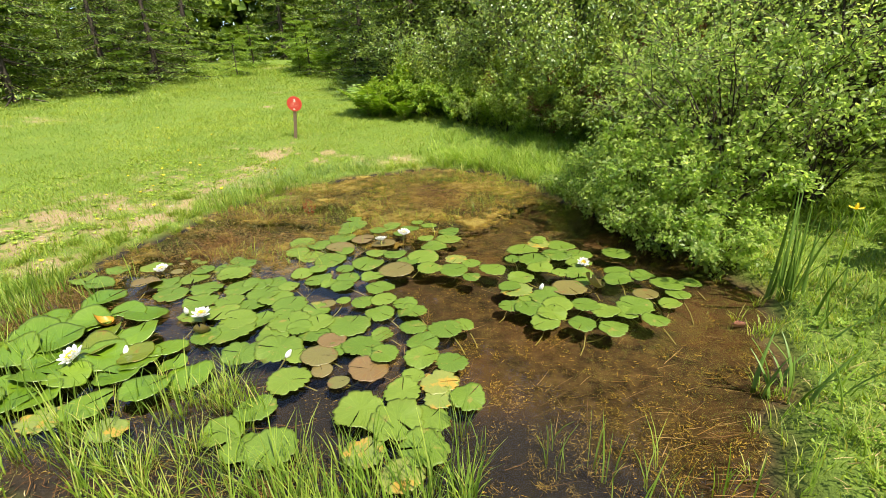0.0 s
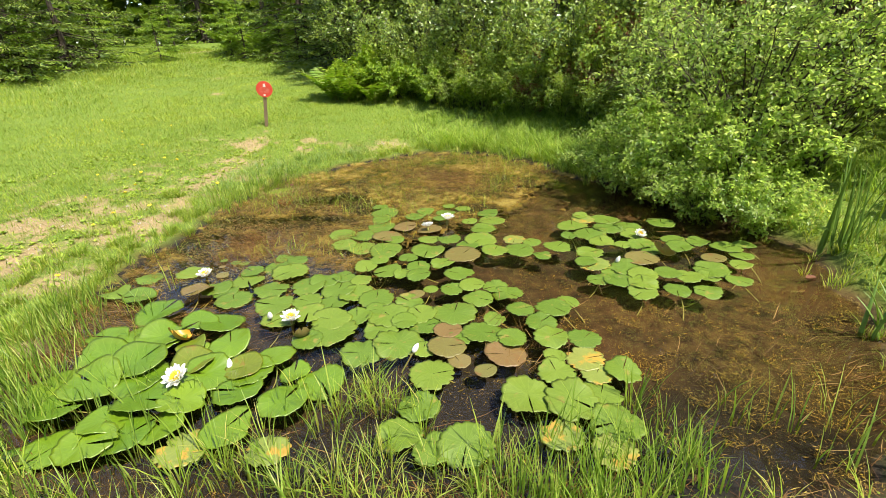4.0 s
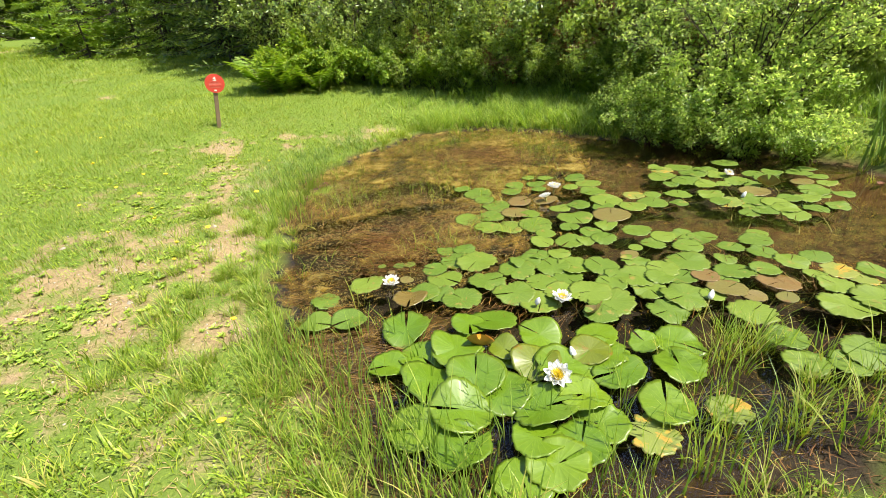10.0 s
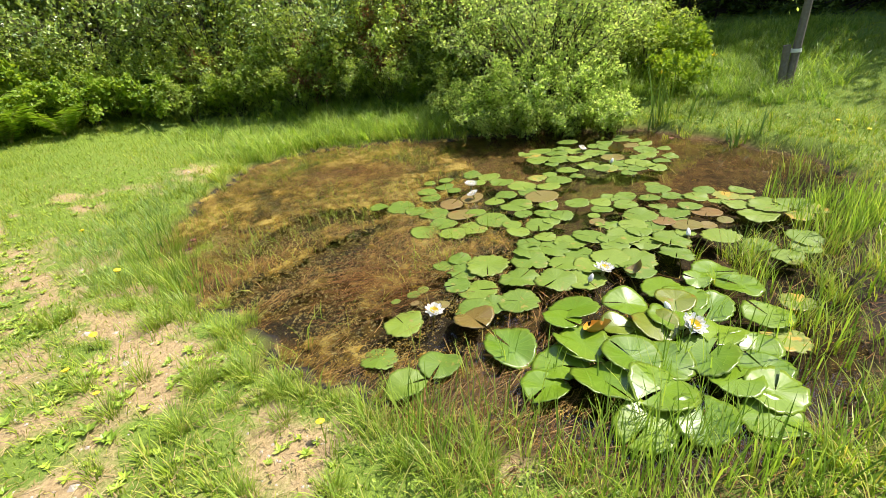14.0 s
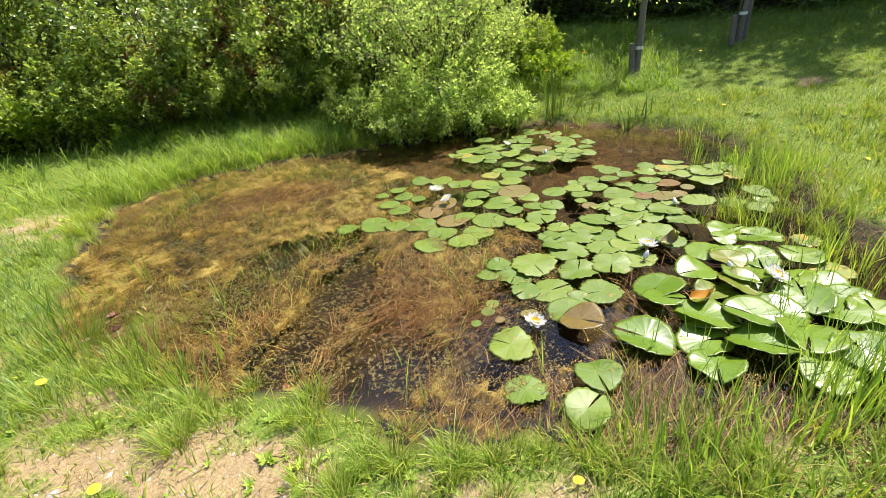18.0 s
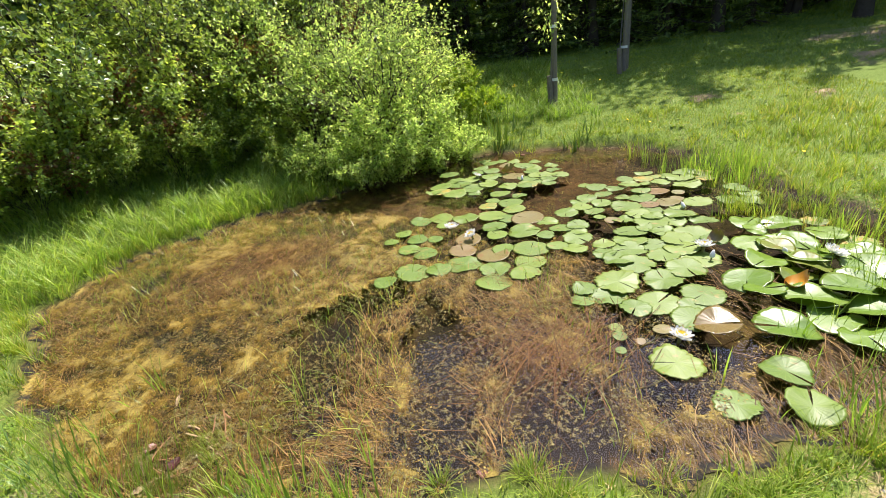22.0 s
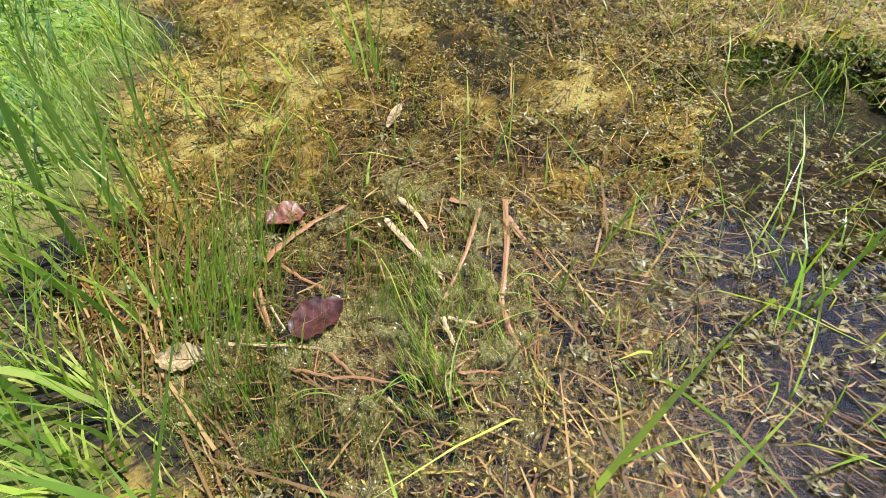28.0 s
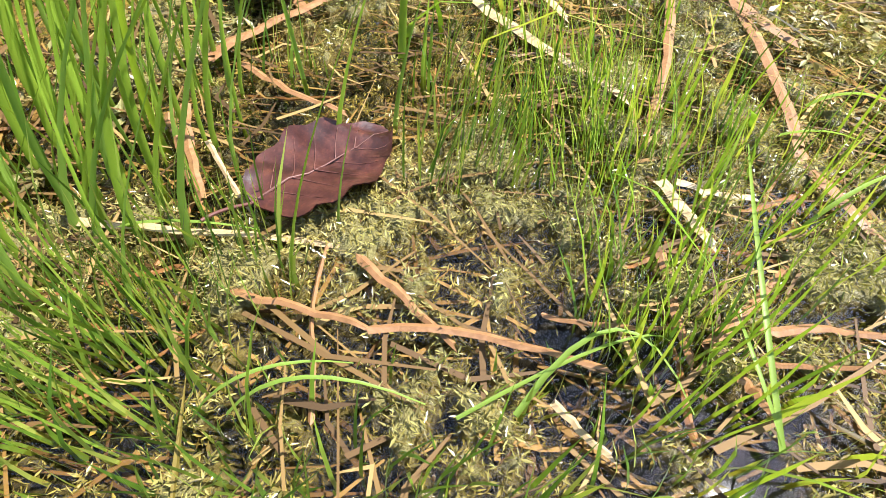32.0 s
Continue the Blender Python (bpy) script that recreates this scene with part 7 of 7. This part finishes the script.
    p = np.c_[c, np.full(n, -0.012)]
    p = p[(bank_distance(p[:, 0], p[:, 1]) < 0.15) & (np.hypot(p[:, 0] + 2.207, p[:, 1] - 5.69) > 0.032)]
    h = rng.uniform(0.02, 0.07, len(p))
    ok = clear_of_dive(p, h, 0.05)
    p, h = p[ok], h[ok]
    v, f = blades(p, h, rng.uniform(0.0008, 0.0017, len(p)), h * rng.uniform(0.05, 0.45, len(p)), np.where((p[:, 0] - cx) * 0.59 - (p[:, 1] - cy) * 0.81 > 0.02, 2.2, -0.94) + rng.normal(0, 0.8, len(p)), 0.3, 3)
    thing("fine_rush", mesh_np("fine_rush", v, f, FINE_RUSH), "fine thread-like green rush in the shallows", "rush", kind="stuff")
    # short grass on the wet soil beside it
    p = np.c_[rng.uniform(-0.75, 0.95, (42000, 2)) + [cx - 0.2, cy], np.zeros(42000)]
    d = bank_distance(p[:, 0], p[:, 1])
    p = p[(d > -0.09) & (d < 0.4) & (rng.random(len(p)) < 0.3)]
    p[:, 2] = height(p[:, 0], p[:, 1])
    h = rng.uniform(0.02, 0.08, len(p))
    grass("wet_grass", "short wet grass at the pond's western edge", SHORE_GRASS, p, h, rng.uniform(0.0014, 0.003, len(p)), h * rng.uniform(0.2, 0.9, len(p)), 3)
    # single shoots, standing or bent
    q = np.random.default_rng(5)
    t = np.linspace(0, 1, 9)
    rows = [np.array(b[:2] + (-0.012,) + b[2:5]) for b in TALL_BLADES]
    wide = [b[5] for b in TALL_BLADES]
    for cx2, cy2, sx, sy, count in ((-2.29, 5.80, 0.035, 0.04, 46), (-2.25, 5.78, 0.03, 0.03, 26), (-2.2, 5.82, 0.03, 0.04, 20), (-2.36, 5.95, 0.06, 0.09, 40), (-2.16, 5.86, 0.07, 0.05, 14), (-1.9, 5.8, 0.12, 0.12, 12)):
        for _ in range(count):
            x, y = q.normal(cx2, sx), q.normal(cy2, sy)
            h = q.uniform(0.07, 0.2)
            if clear_of_dive(np.array([[x, y, 0.0]]), np.array([h]), 0.07)[0]:
                rows.append(np.array([x, y, -0.012, x + 0.5 * h + q.normal(0, 0.025), y - 0.1 * h + q.normal(0, 0.025), h]))
                wide.append(q.uniform(0.0012, 0.0032))
    for i, (b, w) in enumerate(zip(rows, wide)):
        line = b[:3] + (b[3:] - b[:3]) * np.stack([t**1.6, t**1.6, t], 1)
        thing("grass_shoot", mesh_np("grass_shoot", *ribbon(line, w), RUSH if i % 3 else TALL_GRASS, True), "single bright green grass shoot rising from the water", "grass", "grass shoots")
    for x0, y0, x1, y1, x2, y2, peak, w in LOW_BLADES:
        k = t[:, None]
        line = (1 - k) ** 2 * np.array([x0, y0, 0.006]) + 2 * k * (1 - k) * np.array([2 * x1 - 0.5 * (x0 + x2), 2 * y1 - 0.5 * (y0 + y2), 2 * peak]) + k**2 * np.array([x2, y2, 0.006])
        thing("bent_blade", mesh_np("bent_blade", *ribbon(line, w), TALL_GRASS, True), "long pale green grass blade bent over the water", "grass", "bent blades")


def fallen_leaf(x, y, z, turn, long, wide, material, label, curl=0.1):
    """A dead leaf: a ragged, slightly curled blade with a midrib, side veins and a stalk."""
    q = np.random.default_rng(int(abs(x * 1000) + abs(y * 100)))
    ns, nu = 25, 13
    s, u = np.meshgrid(np.linspace(0, 1, ns), np.linspace(-1, 1, nu), indexing="ij")
    edge = 1 + 0.07 * np.sin(26 * s + 2 * np.sign(u)) + 0.06 * np.sin(11 * s + 1 + np.sign(u)) + q.normal(0, 0.02, (ns, 1))
    half = wide * 0.5 * np.sin(np.pi * (0.03 + 0.95 * s**0.85)) ** 0.7 * edge
    lie = lambda k, w: curl * wide * (w**2 + 0.4 * np.sin(3 * k)) + 0.03 * wide * np.sin(9 * k + 2 * w) + 0.015 * wide * np.sin(31 * k + 5 * w)
    v = np.stack([long * (s - 0.5), half * u, lie(s, u)], -1).reshape(-1, 3)
    i = (np.arange(ns - 1)[:, None] * nu + np.arange(nu - 1)).ravel()
    top = [np.stack([i, i + 1, i + nu + 1, i + nu], 1)]
    v, f = joined((v, top), (v - [0, 0, 0.0006], [top[0][:, ::-1]]))
    ob = thing("fallen_leaf", None, label, "leaf", "fallen leaves", at=pose(x, y, z, 0, 0, turn))
    child("blade", mesh_np("blade", v, f, material, True), ob)
    t = np.linspace(0, 1, 9)
    rib = np.stack([long * (t - 0.5), 0 * t, lie(t, 0 * t) + 0.0003], 1)[None]
    child("midrib", mesh_np("midrib", *tubes(rib, (long * 0.011 * (1.1 - t))[None], 5), LEAF_RIB, True), ob, "paler midrib")
    for k in range(5):
        for side in (-1, 1):
            s0 = 0.12 + 0.15 * k
            ss, uu = s0 + 0.2 * t[::2], side * 0.85 * t[::2]
            hw = wide * 0.5 * np.sin(np.pi * (0.03 + 0.95 * ss**0.85)) ** 0.7
            line = np.stack([long * (ss - 0.5), hw * uu, lie(ss, uu) + 0.0002], 1)[None]
            child("vein", mesh_np("vein", *tubes(line, (long * 0.005 * (1.1 - t[::2]))[None], 4), LEAF_RIB, True), ob)
    line = np.stack([-long * (0.5 + 0.28 * t), 0.06 * long * np.sin(2 * t), lie(0 * t, 0 * t) + 0.01 * long * t], 1)[None]
    child("stalk", mesh_np("stalk", *tubes(line, np.full((1, 9), long * 0.012), 5), LEAF_RIB, True), ob)
    return ob


def leaf_material(name, c1, c2, c3):
    m = Mat(name)
    where = m.coords()
    split = m.node("SeparateXYZ")
    m.link(where, split.inputs[0])
    rib = m.math("ABSOLUTE", split.outputs[1])
    vein = m.math("SINE", m.math("MULTIPLY", m.math("SUBTRACT", split.outputs[0], m.math("MULTIPLY", rib, 0.8)), 430.0))
    c = m.mix(m.ramp(m.noise(55, 4, 0.6), (0.5, (0, 0, 0)), (0.62, (0.8, 0.8, 0.8))), m.ramp(m.noise(140, 5, 0.7), (0.3, c1), (0.55, c2), (0.78, c3)), tuple(0.55 * k for k in c1))
    dark = m.ramp(vein, (0.8, (1, 1, 1)), (1.0, (0.88, 0.84, 0.84)))
    speck = m.ramp(m.noise(700, 3, 0.6), (0.55, (0.85, 0.85, 0.85)), (0.75, (1.5, 1.35, 1.2)))
    c = m.mix(1.0, m.mix(1.0, c, dark, "MULTIPLY"), speck, "MULTIPLY")
    m.colour(c).gloss(0.42, 0.4).bump(m.math("ADD", m.math("MULTIPLY", vein, 0.4), m.noise(300, 4)), 0.3, 0.0008)
    return m.thin(c, 0.1).m


LEAF_RIB = plain("leaf_rib", (0.075, 0.028, 0.02), (0.14, 0.055, 0.038), 200, 0.5, 0.4, 0.3, 0.0004)
RED_LEAF = leaf_material("red_leaf", (0.045, 0.014, 0.010), (0.085, 0.028, 0.019), (0.135, 0.052, 0.03))
ORANGE_LEAF = leaf_material("orange_leaf", (0.17, 0.06, 0.03), (0.26, 0.11, 0.055), (0.34, 0.18, 0.09))
TAN_LEAF = leaf_material("tan_leaf", (0.30, 0.21, 0.09), (0.42, 0.32, 0.15), (0.5, 0.4, 0.2))
close_shallows()
fallen_leaf(-2.207, 5.690, 0.010, -13, 0.070, 0.052, RED_LEAF, "dark red fallen leaf floating in the shallows", 0.06)
fallen_leaf(-2.105, 5.85, 0.006, 150, 0.06, 0.05, ORANGE_LEAF, "small curled orange-brown leaf in the shallows", 0.2)
fallen_leaf(-2.33, 5.78, 0.006, 120, 0.05, 0.035, TAN_LEAF, "tan fallen leaf between grass blades", 0.15)
fallen_leaf(-2.33, 5.42, 0.005, 30, 0.05, 0.03, ORANGE_LEAF, "orange-brown fallen leaf at the pond's edge", 0.15)
fallen_leaf(-1.78, 5.9, 0.003, 200, 0.09, 0.02, TAN_LEAF, "tan leaf blade floating on the pondweed", 0.05)
fallen_leaf(-2.42, 4.35, 0.005, 60, 0.05, 0.035, ORANGE_LEAF, "small red-brown leaf at the pond's edge", 0.1)
fallen_leaf(2.62, 3.25, 0.004, 10, 0.07, 0.05, ORANGE_LEAF, "orange-brown leaf drifting by the eastern bank", 0.1)
